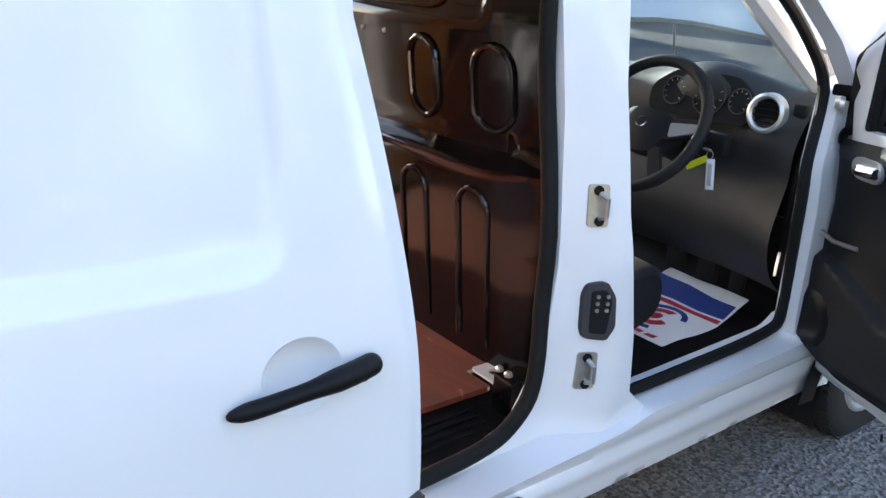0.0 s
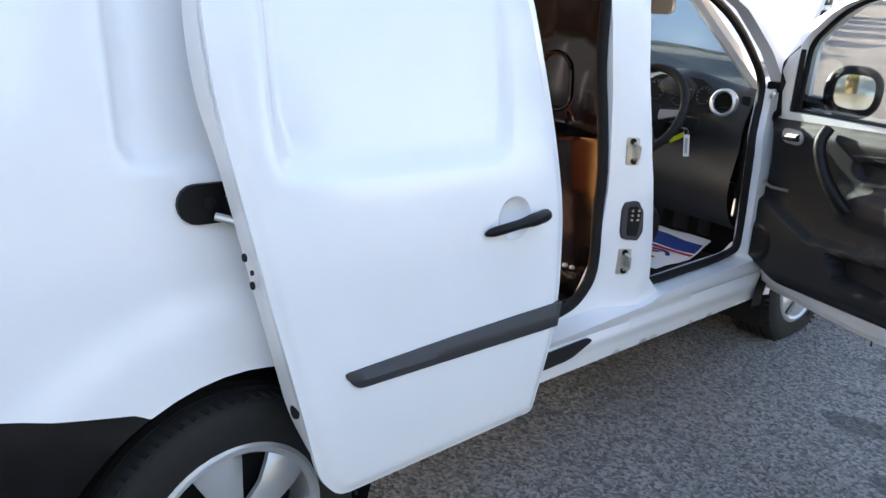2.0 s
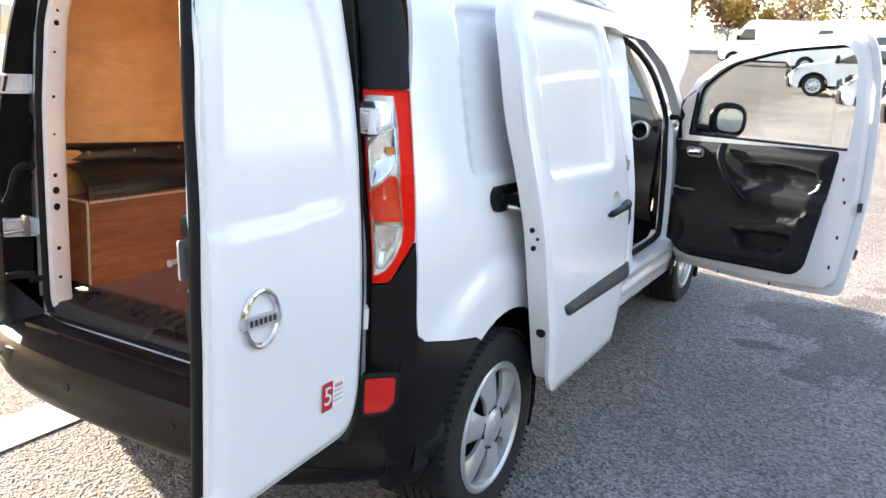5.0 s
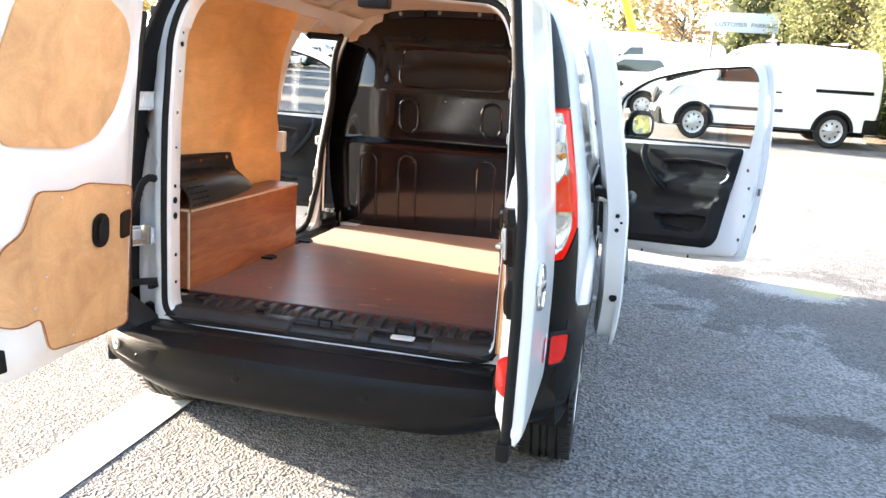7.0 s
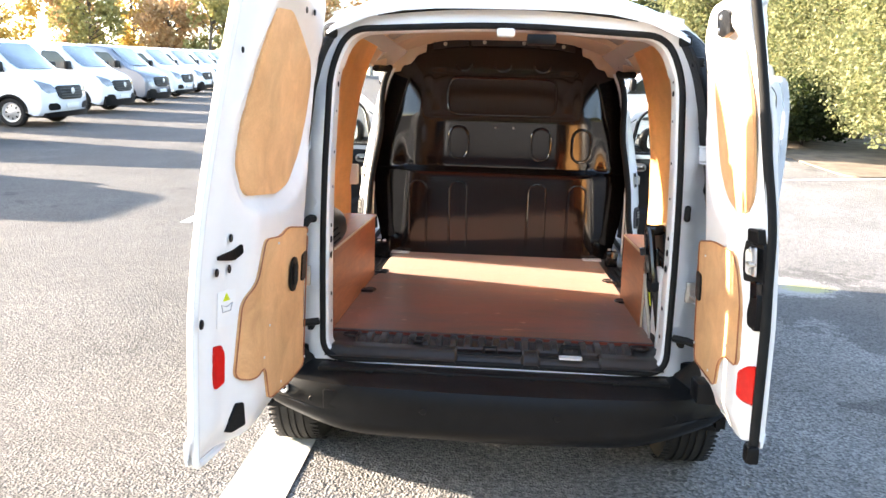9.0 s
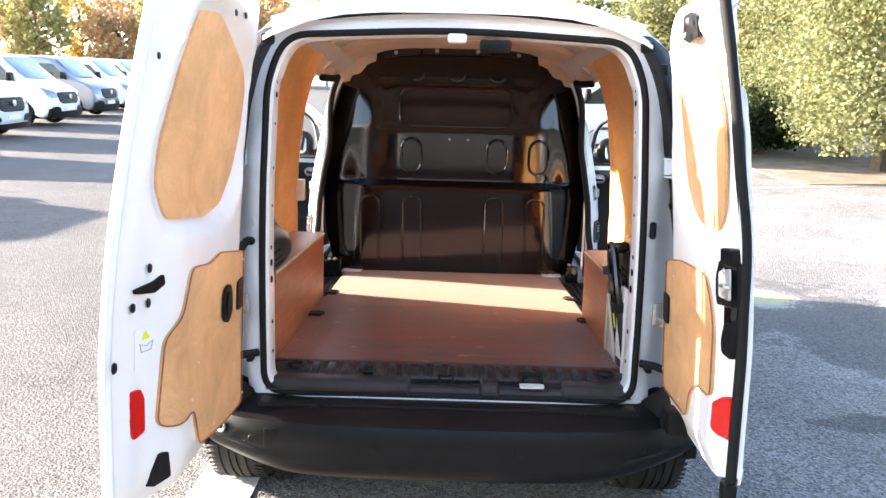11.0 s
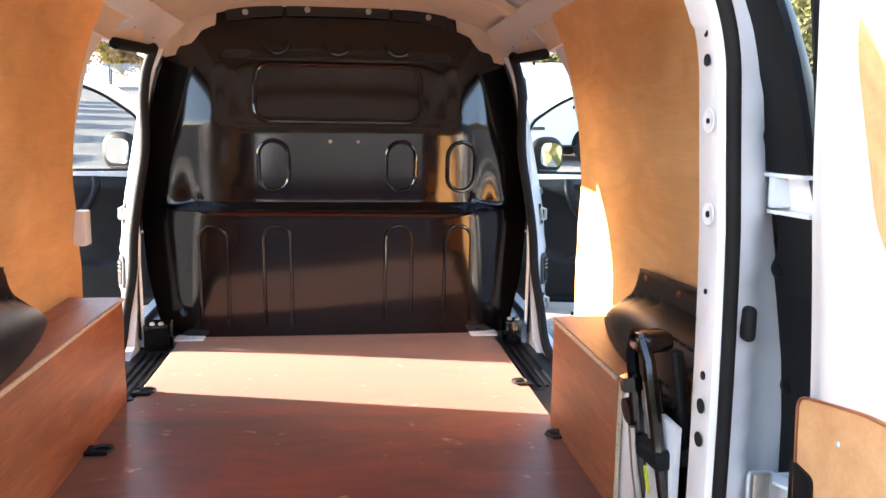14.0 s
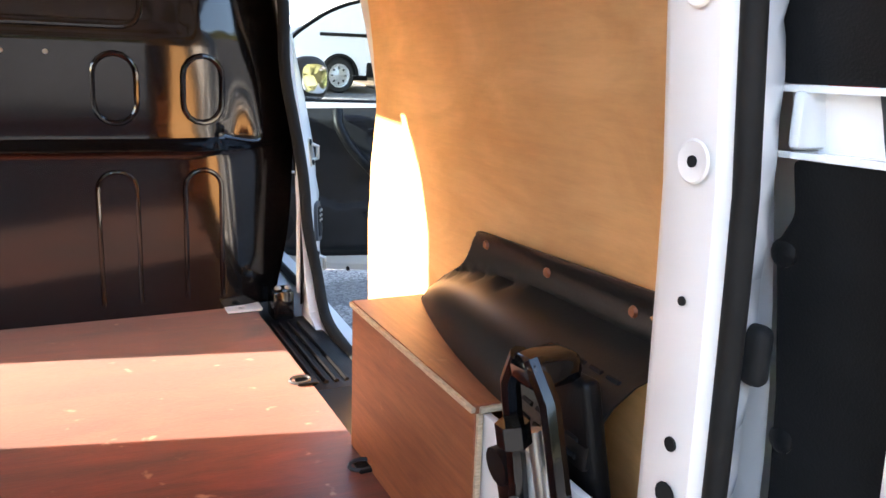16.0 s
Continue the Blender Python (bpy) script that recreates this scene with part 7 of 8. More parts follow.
# windscreen, visor, raised bonnet, front end
scr = [(-0.66, 0.0), (0.66, 0.0), (0.56, 1.0), (-0.56, 1.0)]
ws = part("windscreen", plate(scr, lambda a, b, d: Vector((a, 3.20 - 0.80 * b - 0.12 * (a / 0.66) ** 2 * (1 - 0.3 * b) - d, 1.13 + 0.585 * b - 0.06 * (a / 0.6) ** 2 * b)), 0.004, grid=0.12), SCREEN, van)
part("screen_surround", tube([(a, 3.205 - 0.12 * (a / 0.66) ** 2, 1.128) for a in np.linspace(-0.66, 0.66, 13)], 0.014, n=6), RUBBER, van)
for s in (1, -1):
    pil = [(s * (0.665 - 0.10 * b), 3.20 - 0.80 * b - 0.12 * (1 - 0.3 * b), 1.13 + 0.585 * b - 0.06 * b) for b in np.linspace(-0.05, 1.05, 9)]
    part("windscreen_pillar", tube(pil, 0.030, n=8), PAINT, van)
    vs = part("sun_visor", plate(rounded([(0.20, 0), (0.54, 0), (0.54, 0.145), (0.20, 0.145)], 0.03), lambda a, b, d: Vector((s * a, 2.46 + 0.10 * b - d, 1.60 - b - 0.02)), 0.018, grid=0.06), PRIMER, van)
part("wiper", tube([(0.45, 3.16, 1.15), (0.20, 3.12, 1.20), (-0.05, 3.14, 1.19)], 0.007, n=6), BLACK, van)
bon = plate(rounded([(-0.67, 0.05), (-0.30, 0.0), (0.30, 0.0), (0.67, 0.05), (0.70, 0.35), (0.60, 0.80), (0.35, 0.92), (-0.35, 0.92), (-0.60, 0.80), (-0.70, 0.35)], [0.05, 0.1, 0.1, 0.05, 0.1, 0.1, 0.1, 0.1, 0.1, 0.1]), lambda a, b, d: Vector((a, 3.19 + 0.55 * b + 0.02 * b * b - 0.05 * (a / 0.7) ** 2 + 0.85 * d, 1.315 + 0.80 * b - 0.085 * (a / 0.6) ** 2 * (1 - b) - 0.5 * d)), 0.03, grid=0.08)
part("bonnet", bon, PAINT, van, "white bonnet propped open")
for s in (1, -1):
    part("bonnet_hinge", tube([(s * 0.58, 3.30, 1.10), (s * 0.60, 3.36, 1.20), (s * 0.60, 3.40, 1.28)], 0.012, n=6), STEEL, van)
part("bonnet_prop", tube([(-0.55, 3.95, 0.95), (-0.50, 3.75, 1.72)], 0.006, n=6), STEEL, van)
part("engine", box(-0.45, 0.45, 3.35, 3.95, 0.50, 0.92, 0.05, 3), BLACK, van)
part("front_bumper", plate(rounded([(-0.80, 0.22), (0.80, 0.22), (0.82, 0.75), (0.60, 0.95), (-0.60, 0.95), (-0.82, 0.75)], 0.08), lambda a, b, d: Vector((a, 4.20 - 0.34 * (a / 0.82) ** 2 + d - 0.15 * max(0, b - 0.7), b)), 0.05, grid=0.1), BLACK, van)

# ---- jack in its clip ----
jack = thing("scissor_jack", "black folded scissor jack strapped beside the wheel arch", "jack")
JM = Matrix.Translation((0.645, 0.340, 0.560)) @ pose(0, 0, 0, -5, -8, 0) @ Matrix.Scale(1.14, 4)
part("upper_arm", box(0.006, 0.028, -0.046, 0.036, 0.05, 0.35, 0.008, 3), BLACK, jack).matrix_basis = JM
part("channel", box(-0.016, -0.006, -0.022, -0.002, 0.02, 0.30, 0.004), GLOSSBLK, jack).matrix_basis = JM
part("side_rail", tube([(-0.034, -0.052, 0.02), (-0.034, -0.050, 0.20), (-0.030, -0.040, 0.34), (-0.028, -0.015, 0.375)], 0.011, n=8), GLOSSBLK, jack).matrix_basis = JM
part("side_rail", tube([(-0.034, 0.042, 0.02), (-0.034, 0.040, 0.20), (-0.030, 0.035, 0.34), (-0.028, 0.010, 0.375)], 0.011, n=8), GLOSSBLK, jack).matrix_basis = JM
part("head", box(-0.040, 0.02, -0.032, 0.022, 0.345, 0.378, 0.012, 3), GLOSSBLK, jack).matrix_basis = JM
part("screw_thread", tube([(-0.020, 0.004, 0.0), (-0.020, 0.014, 0.29)], 0.008, n=10), STEEL, jack, "bare steel screw").matrix_basis = JM
part("nut", lathe([(0, -0.012), (0.018, -0.012), (0.018, 0.012), (0, 0.012)], 6), GLOSSBLK, jack).matrix_basis = JM @ Matrix.Translation((-0.045, 0.012, 0.295)) @ pose(0, 0, 0, 0, 90, 0)
part("strap", box(-0.047, 0.034, -0.064, 0.054, 0.170, 0.200, 0.005), RUBBER, jack).matrix_basis = JM
part("crank", tube([(-0.050, 0.030, 0.0), (-0.052, 0.026, 0.15), (-0.050, 0.020, 0.22)], 0.006, n=6), STEEL, jack).matrix_basis = JM
part("green_tape", box(-0.049, -0.045, -0.018, -0.010, 0.12, 0.165, 0.001, 1), YELLOW, jack).matrix_basis = JM
part("pivot", lathe([(0, -0.02), (0.022, -0.02), (0.022, 0.02), (0, 0.02)], 16), BLACK, jack).matrix_basis = JM @ Matrix.Translation((-0.02, 0.075, 0.23))
part("pivot_arm", box(-0.035, -0.012, 0.045, 0.095, 0.05, 0.24, 0.008), GLOSSBLK, jack).matrix_basis = JM
part("foot", box(-0.05, 0.04, -0.055, 0.045, -0.02, 0.03, 0.010), BLACK, jack).matrix_basis = JM
from mathutils.bvhtree import BVHTree



# ---- parked vehicles ----
VPAINT = mat("parked_white_paint", (0.78, 0.79, 0.80), 0.25, coat=0.5, var=0.04, scale=2)
VGREY = mat("parked_grey_paint", (0.22, 0.24, 0.28), 0.25, metal=0.4, coat=0.5, var=0.05, scale=2)
VDARK = mat("parked_black_paint", (0.02, 0.021, 0.024), 0.2, coat=0.6, var=0.1, scale=2)
SCREENV = mat("parked_windscreen", (0.20, 0.255, 0.29), 0.06, metal=0.75, coat=0.6, var=0.35, scale=1.5)
HEADLAMP = mat("headlamp_glass", (0.20, 0.215, 0.23), 0.08, metal=0.3, coat=1.0, var=0.4, scale=7)
KINDS = {
    "panel": dict(L=4.97, W=1.98, p=[(-2.46, 0.35), (-2.48, 1.0), (-2.43, 1.80), (-2.28, 1.96), (-1.0, 2.0), (0.62, 1.99), (0.98, 1.92), (1.72, 1.27), (2.22, 1.10), (2.42, 0.96), (2.48, 0.70), (2.47, 0.40), (2.36, 0.26)],
                  ws=((0.98, 1.92), (1.72, 1.27)), side=[(0.52, 1.28), (1.50, 1.25), (1.02, 1.74), (0.56, 1.76)], qtr=None, wh=0.34, ax=(1.53, -1.40)),
    "tall": dict(L=5.6, W=2.06, p=[(-2.76, 0.38), (-2.80, 1.2), (-2.78, 2.30), (-2.66, 2.48), (0.9, 2.50), (1.25, 2.42), (2.05, 1.45), (2.50, 1.20), (2.74, 1.02), (2.80, 0.72), (2.78, 0.42), (2.66, 0.28)],
                 ws=((1.35, 2.28), (2.05, 1.45)), side=[(0.80, 1.42), (1.80, 1.38), (1.38, 1.98), (0.85, 2.0)], qtr=None, wh=0.35, ax=(1.85, -1.75)),
    "small": dict(L=4.28, W=1.80, p=[(-2.05, 0.32), (-2.12, 0.80), (-2.10, 1.30), (-2.00, 1.68), (-1.88, 1.77), (-0.6, 1.82), (0.20, 1.78), (0.48, 1.68), (1.16, 1.18), (1.75, 1.02), (2.02, 0.84), (2.12, 0.60), (2.10, 0.36), (1.98, 0.24)],
                  ws=((0.48, 1.68), (1.16, 1.18)), side=[(0.02, 1.12), (1.00, 1.10), (0.78, 1.32), (0.46, 1.54), (0.08, 1.56)], qtr=None, wh=0.315, ax=(1.32, -1.31)),
    "car": dict(L=4.2, W=1.78, p=[(-1.95, 0.34), (-2.08, 0.70), (-2.02, 0.95), (-1.62, 1.36), (-1.20, 1.47), (-0.3, 1.50), (0.22, 1.44), (1.02, 1.00), (1.72, 0.88), (2.00, 0.72), (2.10, 0.52), (2.06, 0.32), (1.92, 0.22)],
                ws=((0.22, 1.44), (1.02, 1.00)), side=[(-1.35, 1.02), (0.80, 0.98), (0.10, 1.36), (-1.05, 1.38)], qtr=None, wh=0.315, ax=(1.27, -1.30)),
}


def vehicle(kind, paint, wheel_at, yaw, label, category, near=-1, bars=False, dark_bumper=True, strip=False, group=""):
    """A parked vehicle; wheel_at is where its near front wheel stands, yaw the way its nose points."""
    K = KINDS[kind]
    W, prof_ = K["W"], K["p"]
    h = Vector((math.cos(radians(yaw)), math.sin(radians(yaw))))
    n = Vector((-h.y, h.x))
    c = Vector(wheel_at) - h * K["ax"][0] - n * (near * (W / 2 - 0.12))
    base = thing("parked_" + ("car" if kind == "car" else "van"), label, category, (c.x, c.y, ground_z(c.x, c.y)), group)
    slope = math.atan(0.063) if c.y > 6 else 0
    base.rotation_euler = (Matrix.Rotation(slope, 3, "X") @ Matrix.Rotation(radians(yaw), 3, "Z")).to_euler()
    belt = prof_[0][1] + 0.6 * (max(p[1] for p in prof_) - prof_[0][1])

    def hw(z):
        return W / 2 - 0.02 * max(0, 0.7 - z) - 0.13 * max(0, z - belt * 0.93) ** 1.3
    cx_, cz_ = 0.0, 0.9
    bm = bmesh.new()
    rings = []
    P = rounded([Vector(p) for p in prof_], 0.10, 3)
    for yk, inset in ((-1.0, 0.10), (-0.97, 0.03), (-0.88, 0.0), (-0.4, -0.02), (0.4, -0.02), (0.88, 0.0), (0.97, 0.03), (1.0, 0.10)):
        row = []
        for p in P:
            d = Vector((cx_ - p.x, cz_ - p.y))
            q = p + d.normalized() * inset * (0.4 if abs(p.x) > K["L"] * 0.42 else 1.0)
            nose = 0.16 * (abs(yk) ** 3) * step(K["L"] * 0.30, K["L"] * 0.5, q.x)
            row.append(bm.verts.new((q.x - nose, yk * hw(p.y), q.y)))
        rings.append(row)
    rings_co = [[(v.co.x, v.co.z) for v in row] for row in rings]
    for A, B in zip(rings, rings[1:]):
        for i in range(len(P)):
            bm.faces.new((A[i], A[(i + 1) % len(P)], B[(i + 1) % len(P)], B[i]))
    skin = BVHTree.FromBMesh(bm)

    def front(y, z):
        """Where the nose's skin lies at a height and a distance from the middle."""
        hit = skin.ray_cast(Vector((6, y, z)), Vector((-1, 0, 0)))[0]
        return hit.x if hit else K["L"] / 2 - 0.3
    part("body", bm, paint, base, angle=30)
    for yk, ring_ in ((-1, rings_co[0]), (1, rings_co[-1])):
        arches = []
        for ax_ in K["ax"]:
            arches += [(ax_ + (K["wh"] + 0.055) * math.cos(t), max(0.33, K["wh"] + (K["wh"] + 0.055) * math.sin(t))) for t in np.linspace(-0.05, math.pi + 0.05, 15)]
        part("side_panel", plate(ring_ + arches, lambda a, b, d: Vector((a, yk * (hw(b) + d), b)), 0.02, grid=0.22), paint, base, angle=30)
        part("wheel_well", box(-K["L"] * 0.46, K["L"] * 0.46, yk * (W / 2 - 0.24) - 0.01, yk * (W / 2 - 0.24) + 0.01, 0.22, 0.85, 0.005), HOLE, base)
    (xt, zt), (xb, zb) = K["ws"]
    part("windscreen", plate(rounded([(-0.84, 0.05), (0.84, 0.05), (0.76, 0.93), (-0.76, 0.93)], 0.08), lambda a, b, d: Vector((xb + (xt - xb) * b + 0.030 - 0.10 * (abs(a) / 0.85) ** 3 * (1 - b), a * hw(zb) / 1.0, zb + (zt - zb) * b + 0.034 + d)), 0.006, grid=0.15), SCREENV, base)
    for sg in (1, -1):
        part("side_window", plate(rounded(K["side"], 0.05), lambda a, b, d: Vector((a, sg * (hw(b) + 0.010 + d), b)), 0.012, grid=0.15), TINT, base)
        z0 = 0.62 * K["ws"][1][1]
        nx = K["L"] / 2
        hl = part("headlamp", plate(rounded([(0.48, zb * 0.65), (0.82, zb * 0.62), (0.95, zb * 0.70), (0.955, zb * 0.86), (0.64, zb * 0.78)], 0.04), lambda a, b, d: Vector((front(sg * min(a, hw(b) * 0.985), b) + 0.014 + d, sg * a, b)), 0.022, grid=0.06), HEADLAMP, base)
        part("fog_lamp_recess", plate(rounded([(0.50, 0.40), (0.80, 0.40), (0.86, 0.47), (0.82, 0.56), (0.58, 0.56), (0.48, 0.48)], 0.04), lambda a, b, d: Vector((front(sg * a, b) + 0.016 + d, sg * a, b)), 0.02, grid=0.1), BLACK, base)
        mr = part("door_mirror", box(-0.06, 0.06, -0.12, 0.12, -0.12, 0.12, 0.04, 3), BLACK, base)
        mr.matrix_basis = pose(K["side"][1][0] - 0.10, sg * (hw(zb) + 0.12), zb + 0.10)
        part("door_handle", box(K["side"][0][0] - 0.02, K["side"][0][0] + 0.16, sg * (hw(0.95) + 0.015) - 0.015, sg * (hw(0.95) + 0.015) + 0.015, zb * 0.80, zb * 0.80 + 0.03, 0.01), BLACK, base)
        if kind != "car":
            part("door_handle", box(K["side"][0][0] - 0.30, K["side"][0][0] - 0.12, sg * (hw(0.95) + 0.015) - 0.015, sg * (hw(0.95) + 0.015) + 0.015, zb * 0.80, zb * 0.80 + 0.03, 0.01), BLACK, base)
            part("tail_lamp", box(-nx + 0.06, -nx + 0.16, sg * (W / 2 - 0.10) - 0.05, sg * (W / 2 - 0.10) + 0.085, 0.85, 1.25, 0.02), REDLENS, base)
        if strip:
            part("rub_strip", box(-0.35, 1.05, sg * (hw(0.62) + 0.008) - 0.012, sg * (hw(0.62) + 0.008) + 0.012, 0.60, 0.66, 0.006), MOULD, base)
            part("rail_cover", box(-1.95, -0.9, sg * (hw(1.0) + 0.006) - 0.012, sg * (hw(1.0) + 0.006) + 0.012, 1.00, 1.06, 0.006), BLACK, base)
        for ax_ in K["ax"]:
            w = new("wheel")
            w.parent = base
            w.matrix_basis = pose(ax_, sg * (W / 2 - 0.11), K["wh"], 0, 0, 90 if sg > 0 else -90)
            r = K["wh"]
            part("tyre", lathe([(r * 0.66, -0.09), (r * 0.9, -0.10), (r * 0.99, -0.07), (r, 0), (r * 0.99, 0.07), (r * 0.9, 0.10), (r * 0.66, 0.09)], 28), TYRE, w)
            rm = bmesh.new()
            lathe([(r * 0.67, 0.092), (r * 0.60, 0.085), (r * 0.55, 0.05), (r * 0.30, 0.055), (r * 0.20, 0.075), (0.0, 0.075), (0.0, -0.05), (r * 0.66, -0.05)], 28, closed=False, bm=rm)
            part("rim", rm, SILVER, w)
            for k in range(8):
                a = 2 * math.pi * k / 8
                part("rim_hole", box(0.053, 0.062, -0.016, 0.016, r * 0.36, r * 0.50, 0.004, 1), HOLE, w).matrix_basis = Matrix.Rotation(a, 4, "X")
            part("arch_shadow_gap", tube([(ax_ + (r + 0.05) * math.cos(t), sg * (W / 2 - 0.012), K["wh"] + (r + 0.05) * math.sin(t)) for t in np.linspace(0.02, math.pi - 0.02, 14)], 0.035, n=6), RUBBER, base)
    nx = K["L"] / 2
    gr = part("grille", plate(rounded([(-0.40, zb * 0.50), (0.40, zb * 0.50), (0.53, zb * 0.56), (0.56, zb * 0.72), (0.48, zb * 0.755), (-0.48, zb * 0.755), (-0.56, zb * 0.72), (-0.53, zb * 0.56)], 0.04), lambda a, b, d: Vector((nx + 0.010 - 0.16 * abs(a) ** 3 - 0.25 * max(0, b - 0.72) + d, a, b)), 0.03, grid=0.1), BLACK, base)
    for k in range(4):
        zz = zb * 0.545 + 0.062 * k
        part("grille_bar", tube([(nx + 0.018 - 0.16 * abs(a) ** 3 - 0.25 * max(0, zz - 0.72), a, zz) for a in np.linspace(-0.46, 0.46, 7)], 0.011, n=5), MOULD, gr)
    part("badge", lathe([(0, 0), (0.075, 0), (0.070, 0.012), (0.030, 0.018), (0, 0.018)], 20), SATIN, gr).matrix_basis = pose(nx + 0.030, 0, zb * 0.655)
    part("number_plate", box(nx - 0.01, nx + 0.022, -0.26, 0.26, 0.44, 0.55, 0.004), PAPER, base)
    part("lower_bumper", plate(rounded([(-0.92, 0.24), (0.92, 0.24), (0.90, 0.52 if dark_bumper else 0.34), (0.45, 0.42 if dark_bumper else 0.36), (-0.45, 0.42 if dark_bumper else 0.36), (-0.90, 0.52 if dark_bumper else 0.34)], 0.04), lambda a, b, d: Vector((nx + 0.014 - 0.17 * abs(a) ** 3 - 0.25 * max(0, 0.4 - b) + d, a * hw(0.5) / 0.95, b)), 0.06, grid=0.12), BLACK, base)
    if kind == "small":
        part("rear_bumper", box(-nx - 0.02, -nx + 0.30, -W / 2 - 0.004, W / 2 + 0.004, 0.30, 0.58, 0.04, 3), BLACK, base)
    if bars:
        for xx in (-1.4, -0.1):
            part("roof_bar", tube([(xx, -0.78, 1.87), (xx, 0.78, 1.87)], 0.02, n=8), STEEL, base)
            for sg in (1, -1):
                part("bar_foot", box(xx - 0.03, xx + 0.03, sg * 0.74 - 0.03, sg * 0.74 + 0.03, 1.74, 1.90, 0.008), BLACK, base)
    return base


G = "vans parked in a row"
vehicle("panel", VPAINT, (-10.5, 6.9), 0, "white panel van with dark grey front bumper", "van", group=G)
vehicle("panel", VPAINT, (-10.1, 2.6), 0, "white panel van with dark grey front bumper", "van", group=G)
vehicle("panel", VPAINT, (-10.9, 11.2), 0, "white panel van with silver-barred grille, parked nose out", "van", group=G)
vehicle("panel", VPAINT, (-11.3, 15.4), 0, "white panel van with silver-barred grille, parked nose out", "van", dark_bumper=False, group=G)
vehicle("panel", VPAINT, (-12.2, 20.0), 0, "white panel van with dark grey front bumper", "van", group=G)
vehicle("panel", VGREY, (-12.9, 24.4), 0, "metallic grey panel van with dark lower bumper", "van", group=G)
vehicle("panel", VPAINT, (-13.7, 28.8), 0, "white panel van with silver-barred grille, parked nose out", "van", dark_bumper=False, group=G)
vehicle("panel", VPAINT, (-14.5, 33.2), 0, "white panel van with dark grey front bumper", "van", group=G)
vehicle("panel", VPAINT, (-15.2, 37.6), 0, "white panel van with dark grey front bumper", "van", group=G)
vehicle("panel", VPAINT, (-15.9, 42.0), 0, "white panel van with dark grey front bumper", "van", group=G)
vehicle("small", VPAINT, (2.32, 14.88), 180, "small white van with roof bars and black rub strips", "van", near=1, bars=True, strip=True).scale = (1.0, 1.0, 1.08)
vehicle("car", VPAINT, (1.35, 18.9), 180, "white hatchback parked beside the vans", "car", near=1, group="cars ahead")
vehicle("car", VDARK, (3.4, 21.6), 180, "black car parked behind the small van", "car", near=1, group="cars ahead")
vehicle("car", VPAINT, (-0.43, 24.7), 180, "white hatchback parked beside the vans", "car", near=1, group="cars ahead")
vehicle("panel", VPAINT, (0.4, 29.2), 180, "white panel van parked beyond the hatchbacks", "van", near=1, dark_bumper=False)
vehicle("tall", VPAINT, (-6.6, 46.5), 180, "tall white delivery van by the fence", "van", near=1, group="tall vans by the fence")
vehicle("tall", VPAINT, (-2.3, 41.0), 180, "tall white delivery van by the fence", "van", near=1, group="tall vans by the fence")

# ---- excavator standing beyond the vans ----
EXY = mat("plant_yellow_paint", (0.62, 0.40, 0.03), 0.45, coat=0.2, var=0.2, scale=3)
ex = thing("excavator", "yellow excavator with its boom raised behind tall vans", "excavator", (2.4, 61.0, ground_z(2.4, 61)))
part("boom", tube([(-1.2, 0, 2.4), (-2.6, 0, 6.0), (-4.6, 0, 6.6), (-7.4, 0, 6.2)], [0.30, 0.36, 0.34, 0.20], n=6), EXY, ex)
part("dipper_arm", tube([(-7.5, 0, 6.4), (-7.9, 0, 5.6)], [0.24, 0.15], n=6), EXY, ex)
part("cab", box(-1.2, 0.6, -0.9, 0.9, 1.2, 2.9, 0.12, 3), EXY, ex)
part("counterweight", box(0.4, 1.9, -1.2, 1.2, 1.1, 2.0, 0.2, 3), EXY, ex)
for sg in (1, -1):
    part("track", box(-1.9, 1.9, sg * 1.0 - 0.25, sg * 1.0 + 0.25, 0.0, 0.85, 0.35, 4), RUBBER, ex)
part("turntable", box(-1.0, 1.0, -0.8, 0.8, 0.7, 1.2, 0.05), BLACK, ex)

# ---- fence, sign, trees ----
FENCE = mat("galvanised_fence", (0.33, 0.34, 0.34), 0.5, metal=0.5, var=0.15, scale=3)
fence = thing("palisade_fence", "grey galvanised palisade fence along the car park", "fence", (0, 0, 0))
def fence_line(p0, p1):
    a, b = Vector(p0), Vector(p1)
    n = int((b - a).length / 0.16)
    vs, fs = [], []
    d = (b - a).normalized()
    for i in range(n):
        p = a.lerp(b, i / n)
        z = ground_z(p.x, p.y)
        k = len(vs)
        for (u, w, zz) in ((-0.035, 0, z), (0.035, 0, z), (0.035, 0, z + 2.15), (0, 0, z + 2.3), (-0.035, 0, z + 2.15)):
            vs.append((p.x + d.x * u, p.y + d.y * u, zz))
            
        for (u, w, zz) in ((-0.035, 0, z), (0.035, 0, z), (0.035, 0, z + 2.15), (0, 0, z + 2.3), (-0.035, 0, z + 2.15)):
            vs.append((p.x + d.x * u - d.y * 0.02, p.y + d.y * u + d.x * 0.02, zz))
        fs += [tuple(k + j for j in range(5)), tuple(k + 5 + j for j in (4, 3, 2, 1, 0))] + [(k + j, k + (j + 1) % 5, k + 5 + (j + 1) % 5, k + 5 + j) for j in range(5)]
    me = bpy.data.meshes.new("palisade_infill")
    me.from_pydata(vs, [], fs)
    me.materials.append(FENCE)
    o = new("palisade_infill", me)
    o.parent = fence
    o["kind"] = "stuff"
    for zz in (0.5, 1.85):
        part("rail", tube([(p.x, p.y + 0.05, ground_z(p.x, p.y) + zz) for p in (a.lerp(b, t) for t in np.linspace(0, 1, 9))], 0.035, n=4), FENCE, fence)


